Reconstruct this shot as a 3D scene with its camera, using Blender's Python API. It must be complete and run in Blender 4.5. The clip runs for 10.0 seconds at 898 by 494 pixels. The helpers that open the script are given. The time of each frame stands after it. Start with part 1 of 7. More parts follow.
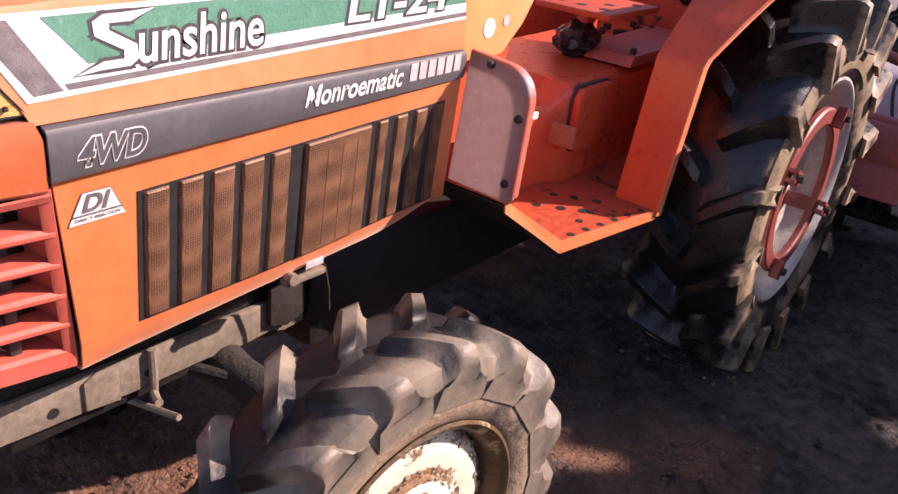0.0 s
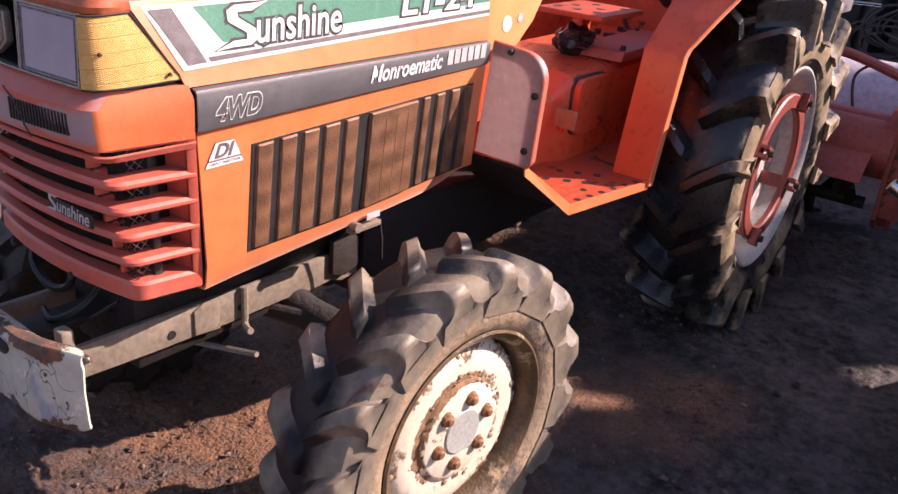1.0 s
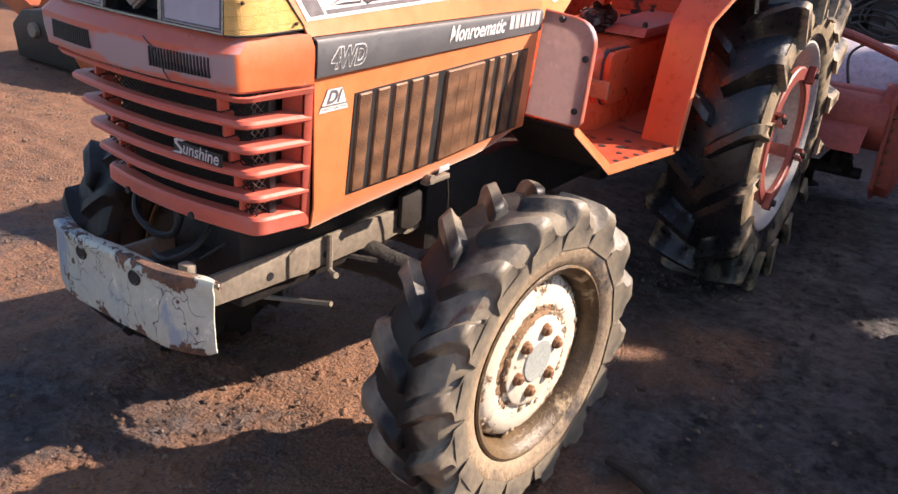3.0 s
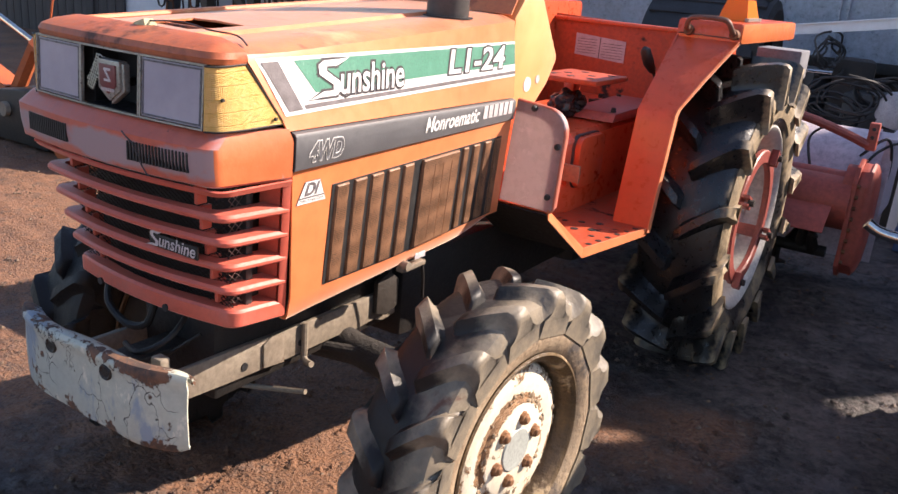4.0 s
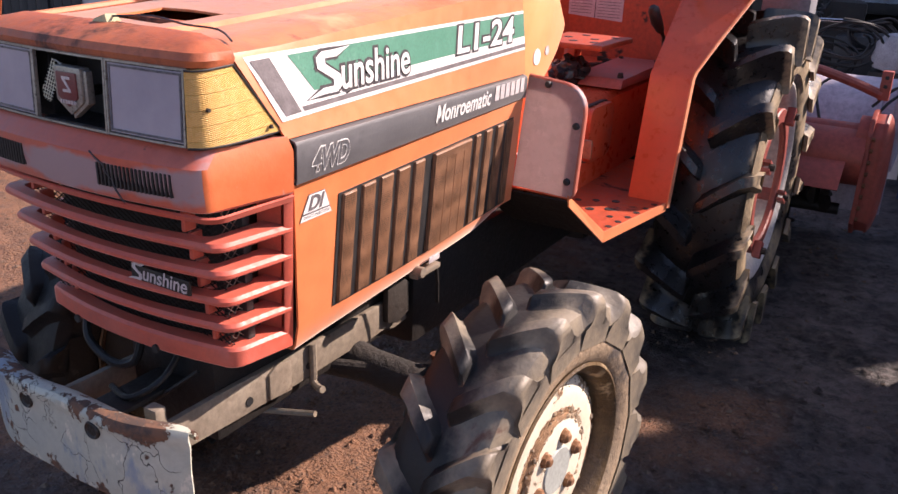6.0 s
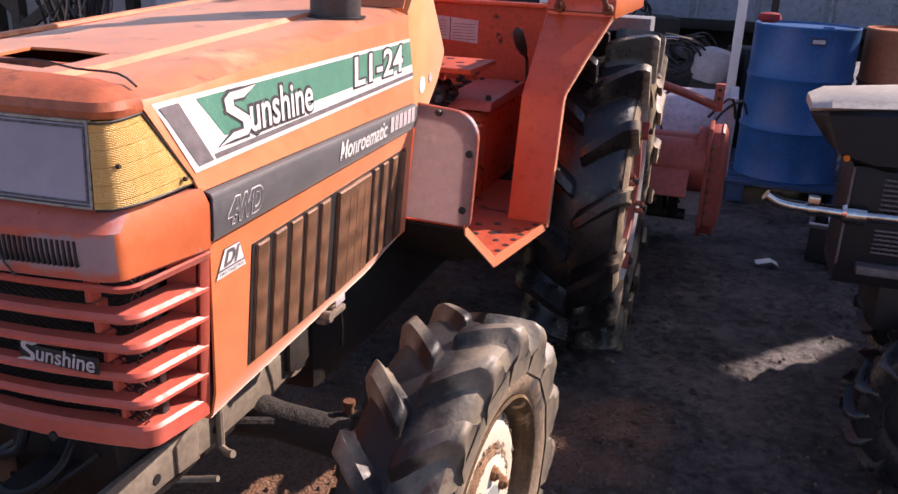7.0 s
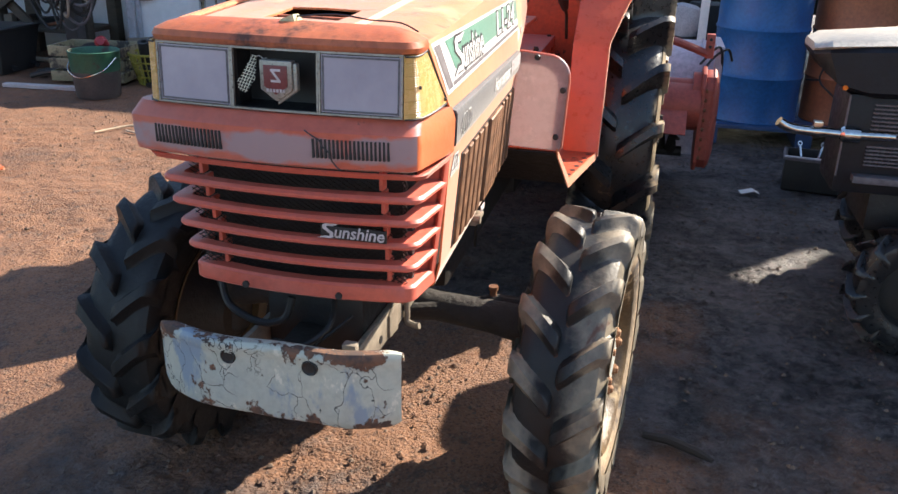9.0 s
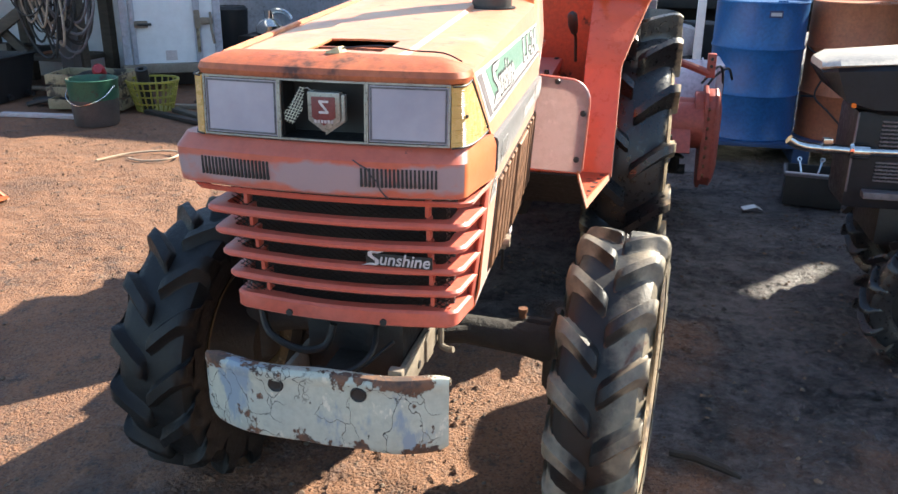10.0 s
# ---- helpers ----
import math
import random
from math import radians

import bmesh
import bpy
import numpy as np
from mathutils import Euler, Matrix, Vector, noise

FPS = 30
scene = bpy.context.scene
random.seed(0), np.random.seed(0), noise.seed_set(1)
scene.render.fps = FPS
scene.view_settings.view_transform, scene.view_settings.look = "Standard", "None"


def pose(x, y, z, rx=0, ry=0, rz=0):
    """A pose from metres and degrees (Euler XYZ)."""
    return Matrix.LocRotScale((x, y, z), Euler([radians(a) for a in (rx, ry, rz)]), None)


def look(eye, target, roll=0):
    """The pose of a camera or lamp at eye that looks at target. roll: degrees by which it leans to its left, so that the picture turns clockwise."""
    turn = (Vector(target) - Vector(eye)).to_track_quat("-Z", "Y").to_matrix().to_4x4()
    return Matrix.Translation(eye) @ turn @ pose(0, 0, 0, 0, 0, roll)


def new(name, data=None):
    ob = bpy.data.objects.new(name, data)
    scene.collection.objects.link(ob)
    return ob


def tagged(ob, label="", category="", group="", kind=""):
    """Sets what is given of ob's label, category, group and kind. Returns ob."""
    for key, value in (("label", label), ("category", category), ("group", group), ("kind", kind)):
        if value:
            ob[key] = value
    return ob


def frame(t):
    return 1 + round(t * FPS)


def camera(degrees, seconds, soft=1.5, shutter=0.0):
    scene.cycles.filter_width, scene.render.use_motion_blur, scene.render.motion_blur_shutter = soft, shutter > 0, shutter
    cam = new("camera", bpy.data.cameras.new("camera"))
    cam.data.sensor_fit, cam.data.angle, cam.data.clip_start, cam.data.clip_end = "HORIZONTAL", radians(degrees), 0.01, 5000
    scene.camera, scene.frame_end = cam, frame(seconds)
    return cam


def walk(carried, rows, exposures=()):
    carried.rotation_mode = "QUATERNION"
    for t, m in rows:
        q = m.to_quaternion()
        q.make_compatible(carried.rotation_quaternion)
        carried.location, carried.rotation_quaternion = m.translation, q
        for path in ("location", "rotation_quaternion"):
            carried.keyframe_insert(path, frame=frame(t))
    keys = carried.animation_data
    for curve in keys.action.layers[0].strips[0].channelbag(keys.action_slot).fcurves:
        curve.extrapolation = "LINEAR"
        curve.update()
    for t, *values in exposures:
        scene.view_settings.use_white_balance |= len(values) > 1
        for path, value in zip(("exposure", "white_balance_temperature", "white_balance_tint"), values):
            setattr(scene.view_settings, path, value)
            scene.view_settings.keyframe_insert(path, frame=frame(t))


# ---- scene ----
cam = camera(56.3, 10.0)
PATH = [
    (0, (1.205, -0.744, 1.371), (0.131, 0.698, 0.495), 6.2),
    (0.5, (1.333, -0.891, 1.361), (0.28, 0.566, 0.485), 5.7),
    (1, (1.349, -1.085, 1.36), (0.28, 0.395, 0.545), 4.9),
    (1.5, (1.32, -1.269, 1.357), (0.265, 0.254, 0.602), 5.2),
    (2, (1.301, -1.343, 1.328), (0.236, 0.161, 0.551), 4.6),
    (2.2, (1.295, -1.354, 1.311), (0.244, 0.142, 0.502), 4.4),
    (3.3, (1.294, -1.364, 1.282), (0.282, 0.183, 0.518), 4.5),
    (3.5, (1.285, -1.364, 1.294), (0.268, 0.208, 0.59), 4.6),
    (4, (1.275, -1.364, 1.316), (0.269, 0.246, 0.686), 4.9),
    (4.5, (1.27, -1.364, 1.323), (0.284, 0.282, 0.756), 4.8),
    (5, (1.261, -1.364, 1.335), (0.259, 0.288, 0.819), 4.0),
    (5.2, (1.251, -1.361, 1.337), (0.235, 0.274, 0.797), 3.9),
    (6.3, (1.028, -1.128, 1.324), (0.18, 0.521, 0.576), 1.5),
    (6.5, (1.003, -1.078, 1.322), (0.27, 0.638, 0.603), 1.8),
    (7, (0.918, -1.224, 1.342), (0.335, 0.568, 0.673), 2.3),
    (7.5, (0.844, -1.468, 1.359), (0.266, 0.335, 0.715), 3.7),
    (8, (0.85, -1.641, 1.343), (0.241, 0.145, 0.68), 3.0),
    (8.5, (0.765, -1.738, 1.351), (0.208, 0.053, 0.655), 2.6),
    (9, (0.625, -1.782, 1.357), (0.196, 0.027, 0.619), 1.4),
    (9.5, (0.57, -1.801, 1.357), (0.214, 0.008, 0.583), 0.2),
    (10, (0.527, -1.821, 1.373), (0.123, 0.01, 0.679), 0.6),
]
walk(cam, [(t, look(eye, target, roll)) for t, eye, target, roll in PATH],
     exposures=[(0, 1.18, 6500, 36), (1.0, 1.30, 6500, 34), (2.2, 1.25, 6500, 32), (3.5, 1.66, 6500, 14), (4.0, 1.50, 6450, 18), (4.5, 1.43, 6400, 21), (5.2, 1.28, 6400, 24), (6.5, 1.22, 6370, 28), (7.0, 1.13, 6350, 29), (7.5, 1.12, 6300, 26), (8.2, 1.37, 6200, 18), (9.0, 1.78, 6200, 9), (9.5, 2.06, 6200, 7), (10, 2.08, 6200, 5)])

# ---- light ----
SUN_K = (1.00, 1.11, 1.0)                      # towards the sun
world = bpy.data.worlds.new("world")
scene.world = world
world.use_nodes = True
wn = world.node_tree
sky = wn.nodes.new("ShaderNodeTexSky")
sky.sky_type, sky.sun_disc = "NISHITA", False
sky.sun_elevation = math.atan2(SUN_K[2], math.hypot(SUN_K[0], SUN_K[1]))
sky.sun_rotation = math.atan2(SUN_K[0], SUN_K[1])
wn.links.new(sky.outputs[0], wn.nodes["Background"].inputs[0])
wn.nodes["Background"].inputs[1].default_value = 0.082
sun_data = bpy.data.lights.new("sun", "SUN")
sun_data.energy, sun_data.angle, sun_data.color = 4.4, radians(0.55), (1.0, 0.87, 0.70)
sun = new("sun", sun_data)
sun.matrix_world = look((8, 10, 7), (8 - SUN_K[0], 10 - SUN_K[1], 7 - SUN_K[2]))


# ---- materials ----
def surface(name, base, other=None, scale=6.0, rough=0.55, metal=0.0, bump=0.0, bump_scale=60.0,
            spots=None, spot_scale=9.0, spot_at=0.62, spot_soft=0.06, spot_rough=0.85, rough_var=0.12, coat=0.0,
            contrast=(0.35, 0.65), shine=0.5, stretch=(1, 1, 1), fine_mix=0.45,
            sheen=0.0, spots2=None, spot2_scale=6.0, spot2_at=0.6, spot2_soft=0.03, dots=0.0, dots_low=0.25, own=False, coat_rough=0.1):
    """A procedural surface: two tones mixed by noise, an optional layer of spots, roughness that varies, fine relief."""
    m = bpy.data.materials.new(name)
    m.use_nodes = True
    nt = m.node_tree
    nd, ln = nt.nodes, nt.links
    b = nd["Principled BSDF"]
    b.inputs["Metallic"].default_value = metal
    b.inputs["Coat Weight"].default_value = coat
    b.inputs["Coat Roughness"].default_value = coat_rough
    b.inputs["Sheen Weight"].default_value = sheen
    b.inputs["Sheen Roughness"].default_value = 0.3
    b.inputs["Sheen Tint"].default_value = (1.0, 0.93, 0.82, 1)
    b.inputs["Specular IOR Level"].default_value = shine
    tc = nd.new("ShaderNodeTexCoord")
    mp = nd.new("ShaderNodeMapping")
    mp.inputs["Scale"].default_value = stretch
    ln.new(tc.outputs["Object"], mp.inputs[0])
    if own:                                   # alike pieces each get their own stretch of the pattern
        info, mul = nd.new("ShaderNodeObjectInfo"), nd.new("ShaderNodeMath")
        mul.operation = "MULTIPLY"
        mul.inputs[1].default_value = 40.0
        ln.new(info.outputs["Random"], mul.inputs[0])
        ln.new(mul.outputs[0], mp.inputs["Location"])

    def noise_of(sc, detail=6.0, r=0.6):
        n = nd.new("ShaderNodeTexNoise")
        n.inputs["Scale"].default_value, n.inputs["Detail"].default_value, n.inputs["Roughness"].default_value = sc, detail, r
        ln.new(mp.outputs[0], n.inputs["Vector"])
        return n

    def ramp_of(src, a, c):
        r = nd.new("ShaderNodeMapRange")
        r.inputs["From Min"].default_value, r.inputs["From Max"].default_value = a, c
        ln.new(src, r.inputs["Value"])
        return r

    n1 = noise_of(scale)
    mix = nd.new("ShaderNodeMix")
    mix.data_type = "RGBA"
    mix.inputs[6].default_value = (*base, 1)
    mix.inputs[7].default_value = (*(other or [v * 0.78 for v in base]), 1)
    r1 = ramp_of(n1.outputs["Fac"], *contrast)
    ln.new(r1.outputs[0], mix.inputs[0])
    colour, n2 = mix.outputs[2], noise_of(scale * 9.0, 4.0, 0.7)
    fine = nd.new("ShaderNodeMix")
    fine.data_type, fine.blend_type = "RGBA", "MULTIPLY"
    fine.inputs[0].default_value = fine_mix
    ln.new(colour, fine.inputs[6])
    r2 = ramp_of(n2.outputs["Fac"], 0.2, 0.62)
    ln.new(r2.outputs[0], fine.inputs[7])
    colour = fine.outputs[2]
    rr = ramp_of(n2.outputs["Fac"], 0.3, 0.7)
    rr.inputs["To Min"].default_value, rr.inputs["To Max"].default_value = max(0.03, rough - rough_var), min(1, rough + rough_var)
    roughness = rr.outputs[0]
    if dots:
        vo = nd.new("ShaderNodeTexVoronoi")
        vo.inputs["Scale"].default_value, vo.inputs["Randomness"].default_value = dots, 0.15
        ln.new(mp.outputs[0], vo.inputs["Vector"])
        rd = ramp_of(vo.outputs["Distance"], 0.25, 0.55)
        rd.inputs["To Min"].default_value = dots_low
        dm = nd.new("ShaderNodeMix")
        dm.data_type, dm.blend_type = "RGBA", "MULTIPLY"
        dm.inputs[0].default_value = 1.0
        ln.new(colour, dm.inputs[6])
        ln.new(rd.outputs[0], dm.inputs[7])
        colour = dm.outputs[2]
    for spots, spot_scale, spot_at, spot_soft in ((spots2, spot2_scale, spot2_at, spot2_soft), (spots, spot_scale, spot_at, spot_soft)):
        if not spots:
            continue
        n3 = noise_of(spot_scale, 8.0, 0.68)
        r3 = ramp_of(n3.outputs["Fac"], spot_at, spot_at + spot_soft)
        sm = nd.new("ShaderNodeMix")
        sm.data_type = "RGBA"
        ln.new(r3.outputs[0], sm.inputs[0])
        ln.new(colour, sm.inputs[6])
        sm.inputs[7].default_value = (*spots, 1)
        colour = sm.outputs[2]
        sr = nd.new("ShaderNodeMix")
        ln.new(r3.outputs[0], sr.inputs[0])
        ln.new(roughness, sr.inputs[2])
        sr.inputs[3].default_value = spot_rough
        roughness = sr.outputs[0]
    ln.new(colour, b.inputs["Base Color"])
    ln.new(roughness, b.inputs["Roughness"])
    if bump:
        n4 = noise_of(bump_scale, 5.0, 0.65)
        bp = nd.new("ShaderNodeBump")
        bp.inputs["Strength"].default_value, bp.inputs["Distance"].default_value = 1.0, bump
        ln.new(n4.outputs["Fac"], bp.inputs["Height"])
        ln.new(bp.outputs[0], b.inputs["Normal"])
    return m


def glassy(name, colour, rough=0.12, transmission=1.0, wave=0.0, wave_scale=200.0):
    m = bpy.data.materials.new(name)
    m.use_nodes = True
    nd, ln = m.node_tree.nodes, m.node_tree.links
    b = nd["Principled BSDF"]
    b.inputs["Base Color"].default_value = (*colour, 1)
    b.inputs["Roughness"].default_value = rough
    b.inputs["Transmission Weight"].default_value = transmission
    b.inputs["IOR"].default_value = 1.45
    if wave:
        tc = nd.new("ShaderNodeTexCoord")
        w = nd.new("ShaderNodeTexChecker")
        w.inputs["Scale"].default_value = wave_scale
        ln.new(tc.outputs["Object"], w.inputs["Vector"])
        bp = nd.new("ShaderNodeBump")
        bp.inputs["Distance"].default_value = wave
        ln.new(w.outputs["Fac"], bp.inputs["Height"])
        ln.new(bp.outputs[0], b.inputs["Normal"])
    return m


def tex_noise(m, scale, detail=6.0, rough=0.6, stretch=(1, 1, 1), distort=0.0):
    """A noise value in the object's own metres."""
    nd, ln = m.node_tree.nodes, m.node_tree.links
    tc, mp, n = nd.new("ShaderNodeTexCoord"), nd.new("ShaderNodeMapping"), nd.new("ShaderNodeTexNoise")
    mp.inputs["Scale"].default_value = stretch
    ln.new(tc.outputs["Object"], mp.inputs[0])
    ln.new(mp.outputs[0], n.inputs["Vector"])
    n.inputs["Scale"].default_value, n.inputs["Detail"].default_value = scale, detail
    n.inputs["Roughness"].default_value, n.inputs["Distortion"].default_value = rough, distort
    return n.outputs["Fac"]


def tex_cells(m, scale, feature="F1", out="Distance", stretch=(1, 1, 1), bend=0.0, bend_scale=8.0):
    """Voronoi cells in the object's metres, their borders bent by noise."""
    nd, ln = m.node_tree.nodes, m.node_tree.links
    tc, mp, v = nd.new("ShaderNodeTexCoord"), nd.new("ShaderNodeMapping"), nd.new("ShaderNodeTexVoronoi")
    v.feature = feature
    mp.inputs["Scale"].default_value = stretch
    ln.new(tc.outputs["Object"], mp.inputs[0])
    src = mp.outputs[0]
    if bend:
        n, mul, add = nd.new("ShaderNodeTexNoise"), nd.new("ShaderNodeVectorMath"), nd.new("ShaderNodeVectorMath")
        n.inputs["Scale"].default_value, n.inputs["Detail"].default_value = bend_scale, 5.0
        ln.new(mp.outputs[0], n.inputs["Vector"])
        mul.operation = "SCALE"
        mul.inputs["Scale"].default_value = bend
        ln.new(n.outputs["Color"], mul.inputs[0])
        ln.new(mp.outputs[0], add.inputs[0])
        ln.new(mul.outputs[0], add.inputs[1])
        src = add.outputs[0]
    ln.new(src, v.inputs["Vector"])
    v.inputs["Scale"].default_value = scale
    return v.outputs[out]


def spread(m, sock, a, b, lo=0.0, hi=1.0):
    nd, ln = m.node_tree.nodes, m.node_tree.links
    r = nd.new("ShaderNodeMapRange")
    for key, v in (("From Min", a), ("From Max", b), ("To Min", lo), ("To Max", hi)):
        r.inputs[key].default_value = v
    ln.new(sock, r.inputs["Value"])
    return r.outputs[0]


def calc(m, op, a, b=0.0, clamp=False):
    nd, ln = m.node_tree.nodes, m.node_tree.links
    n = nd.new("ShaderNodeMath")
    n.operation, n.use_clamp = op, clamp
    for k, v in ((0, a), (1, b)):
        if isinstance(v, (int, float)):
            n.inputs[k].default_value = v
        else:
            ln.new(v, n.inputs[k])
    return n.outputs[0]


def axes(m):
    nd, ln = m.node_tree.nodes, m.node_tree.links
    tc, xyz = nd.new("ShaderNodeTexCoord"), nd.new("ShaderNodeSeparateXYZ")
    ln.new(tc.outputs["Object"], xyz.inputs[0])
    return xyz.outputs["X"], xyz.outputs["Y"], xyz.outputs["Z"]


def over(m, fac, colour, rough=None):
    """Lays a colour, and a roughness, over what the material has, by a mask."""
    nd, ln = m.node_tree.nodes, m.node_tree.links
    b = nd["Principled BSDF"]
    for name, value in (("Base Color", colour), ("Roughness", rough)):
        if value is None:
            continue
        mix = nd.new("ShaderNodeMix")
        if name == "Base Color":
            mix.data_type = "RGBA"
        src, dst, out = (6, 7, 2) if name == "Base Color" else (2, 3, 0)
        if b.inputs[name].links:
            ln.new(b.inputs[name].links[0].from_socket, mix.inputs[src])
        else:
            mix.inputs[src].default_value = b.inputs[name].default_value
        if isinstance(value, tuple):
            mix.inputs[dst].default_value = (*value, 1)
        elif isinstance(value, float):
            mix.inputs[dst].default_value = value
        else:
            ln.new(value, mix.inputs[dst])
        ln.new(fac, mix.inputs[0])
        ln.new(mix.outputs[out], b.inputs[name])
    return m


def relief(m, sock, depth):
    """Adds a bump on top of the one that the material has."""
    nd, ln = m.node_tree.nodes, m.node_tree.links
    b, bp = nd["Principled BSDF"], nd.new("ShaderNodeBump")
    bp.inputs["Distance"].default_value = depth
    if b.inputs["Normal"].links:
        ln.new(b.inputs["Normal"].links[0].from_socket, bp.inputs["Normal"])
    ln.new(sock, bp.inputs["Height"])
    ln.new(bp.outputs[0], b.inputs["Normal"])
    return m


def amber_material():
    """Amber lens moulded in rows of small prisms."""
    m = surface("amber_ribbed_lens", (0.90, 0.60, 0.20), (0.84, 0.52, 0.16), 6.0, 0.28, coat=0.5, coat_rough=0.1, fine_mix=0.12, sheen=0.3)
    x, y, z = axes(m)
    u = calc(m, "SUBTRACT", y, x)
    ridge = [calc(m, "PINGPONG", calc(m, "ADD", u, calc(m, "MULTIPLY", z, k)), 0.0019) for k in (1.25, -1.25)]
    prisms = spread(m, calc(m, "MINIMUM", ridge[0], ridge[1]), 0.0, 0.0014)
    seam = spread(m, calc(m, "PINGPONG", calc(m, "ADD", z, calc(m, "MULTIPLY", y, -0.06)), 0.0105), 0.0010, 0.0004)
    over(m, spread(m, prisms, 0.75, 0.1, 0.0, 0.5), (0.66, 0.35, 0.08))
    over(m, calc(m, "MULTIPLY", seam, 0.5), (0.60, 0.34, 0.08))
    relief(m, calc(m, "SUBTRACT", prisms, seam), 0.0010)
    return m


def bumper_material():
    """Pale blue-grey paint over older blue, flaked to rust along the edges and cracked."""
    m = surface("flaking_pale_blue_paint", (0.49, 0.505, 0.42), (0.41, 0.445, 0.40), 7.0, 0.42, bump=0.0008, bump_scale=40, fine_mix=0.22)
    x, y, z = axes(m)
    over(m, spread(m, tex_noise(m, 9.0, 7.0, 0.65, (1, 1, 0.45)), 0.54, 0.60), (0.24, 0.30, 0.36), 0.5)
    over(m, spread(m, tex_noise(m, 22.0, 6.0, 0.7, (1, 1, 0.6)), 0.60, 0.64), (0.62, 0.60, 0.50), 0.5)
    upper = spread(m, z, 0.585, 0.622)
    lower = spread(m, z, 0.505, 0.470)
    ends = spread(m, x, -0.17, -0.245)
    edge = calc(m, "MAXIMUM", calc(m, "MAXIMUM", upper, lower), ends)
    rust = calc(m, "ADD", tex_noise(m, 13.0, 8.0, 0.68, (1, 1, 0.8)), calc(m, "MULTIPLY", edge, 0.085))
    flake = spread(m, rust, 0.585, 0.60)
    over(m, flake, spread_colour(m, tex_noise(m, 40.0), (0.17, 0.085, 0.05), (0.07, 0.045, 0.036)), 0.85)
    crack = spread(m, tex_cells(m, 17.0, "DISTANCE_TO_EDGE", "Distance", (1, 1, 0.75), 0.12, 14.0), 0.013, 0.004)
    some = spread(m, tex_noise(m, 6.0, 2.0, 0.5), 0.47, 0.51)
    crack = calc(m, "MULTIPLY", crack, some)
    over(m, crack, (0.045, 0.042, 0.045), 0.8)
    relief(m, calc(m, "MAXIMUM", flake, crack), -0.0012)
    return m


def spread_colour(m, sock, a, b):
    nd, ln = m.node_tree.nodes, m.node_tree.links
    mix = nd.new("ShaderNodeMix")
    mix.data_type = "RGBA"
    mix.inputs[6].default_value, mix.inputs[7].default_value = (*a, 1), (*b, 1)
    ln.new(spread(m, sock, 0.4, 0.6), mix.inputs[0])
    return mix.outputs[2]


def tyre_material(name):
    """Black lugged rubber, dulled by dust that clings to the wheel's outer side."""
    m = surface(name, (0.020, 0.0185, 0.0185), (0.012, 0.0115, 0.012), 7.0, 0.50, bump=0.0010, bump_scale=80, rough_var=0.12, own=True, shine=0.35)
    x, y, z = axes(m)
    dust = calc(m, "ADD", tex_noise(m, 6.0, 8.0, 0.66), spread(m, x, 0.0, 0.072, -0.15, 0.24))
    over(m, spread(m, dust, 0.44, 0.66, 0.0, 0.80), spread_colour(m, tex_noise(m, 16.0), (0.17, 0.148, 0.118), (0.29, 0.240, 0.172)), 0.50)
    over(m, spread(m, tex_noise(m, 5.0, 7.0, 0.7, distort=0.6), 0.60, 0.67), (0.12, 0.062, 0.045), 0.8)
    relief(m, tex_cells(m, 70.0, "DISTANCE_TO_EDGE", "Distance", (1, 1, 1), 0.02, 30.0), 0.0004)
    return m


def wet_tyre_material():
    """Wet black rubber, tan mud dried on the outer ends of the lugs."""
    m = surface("wet_black_rubber", (0.010, 0.010, 0.011), (0.018, 0.017, 0.018), 6.0, 0.34, bump=0.0014, bump_scale=40, rough_var=0.15, own=True, shine=0.6)
    x, y, z = axes(m)
    mud = calc(m, "ADD", tex_noise(m, 5.0, 8.0, 0.68), spread(m, x, 0.105, 0.145, -0.06, 0.25))
    over(m, spread(m, mud, 0.62, 0.74), spread_colour(m, tex_noise(m, 18.0), (0.33, 0.25, 0.15), (0.20, 0.155, 0.105)), 0.7)
    return m


def disc_material():
    """Cream paint with brown mud left round the hub, along the rim and in loose flecks."""
    m = surface("muddy_cream_rim_paint", (0.78, 0.70, 0.56), (0.70, 0.61, 0.46), 8.0, 0.42, bump=0.0008, bump_scale=70, fine_mix=0.2)
    x, y, z = axes(m)
    r = calc(m, "SQRT", calc(m, "ADD", calc(m, "MULTIPLY", y, y), calc(m, "MULTIPLY", z, z)))
    hub = calc(m, "MULTIPLY", spread(m, r, 0.098, 0.106), spread(m, r, 0.132, 0.120))
    rim = spread(m, r, 0.150, 0.182)
    upper = spread(m, calc(m, "SUBTRACT", z, calc(m, "MULTIPLY", y, 0.6)), -0.06, 0.05)
    where = calc(m, "ADD", calc(m, "MULTIPLY", hub, calc(m, "MULTIPLY", upper, 0.24)), calc(m, "MULTIPLY", rim, 0.13))
    mud = calc(m, "ADD", tex_noise(m, 17.0, 9.0, 0.68), where)
    caked = spread(m, mud, 0.595, 0.65)
    over(m, caked, spread_colour(m, tex_noise(m, 45.0), (0.31, 0.175, 0.085), (0.20, 0.11, 0.055)), 0.8)
    relief(m, calc(m, "MULTIPLY", caked, tex_noise(m, 90.0, 8.0, 0.7)), 0.006)
    return m


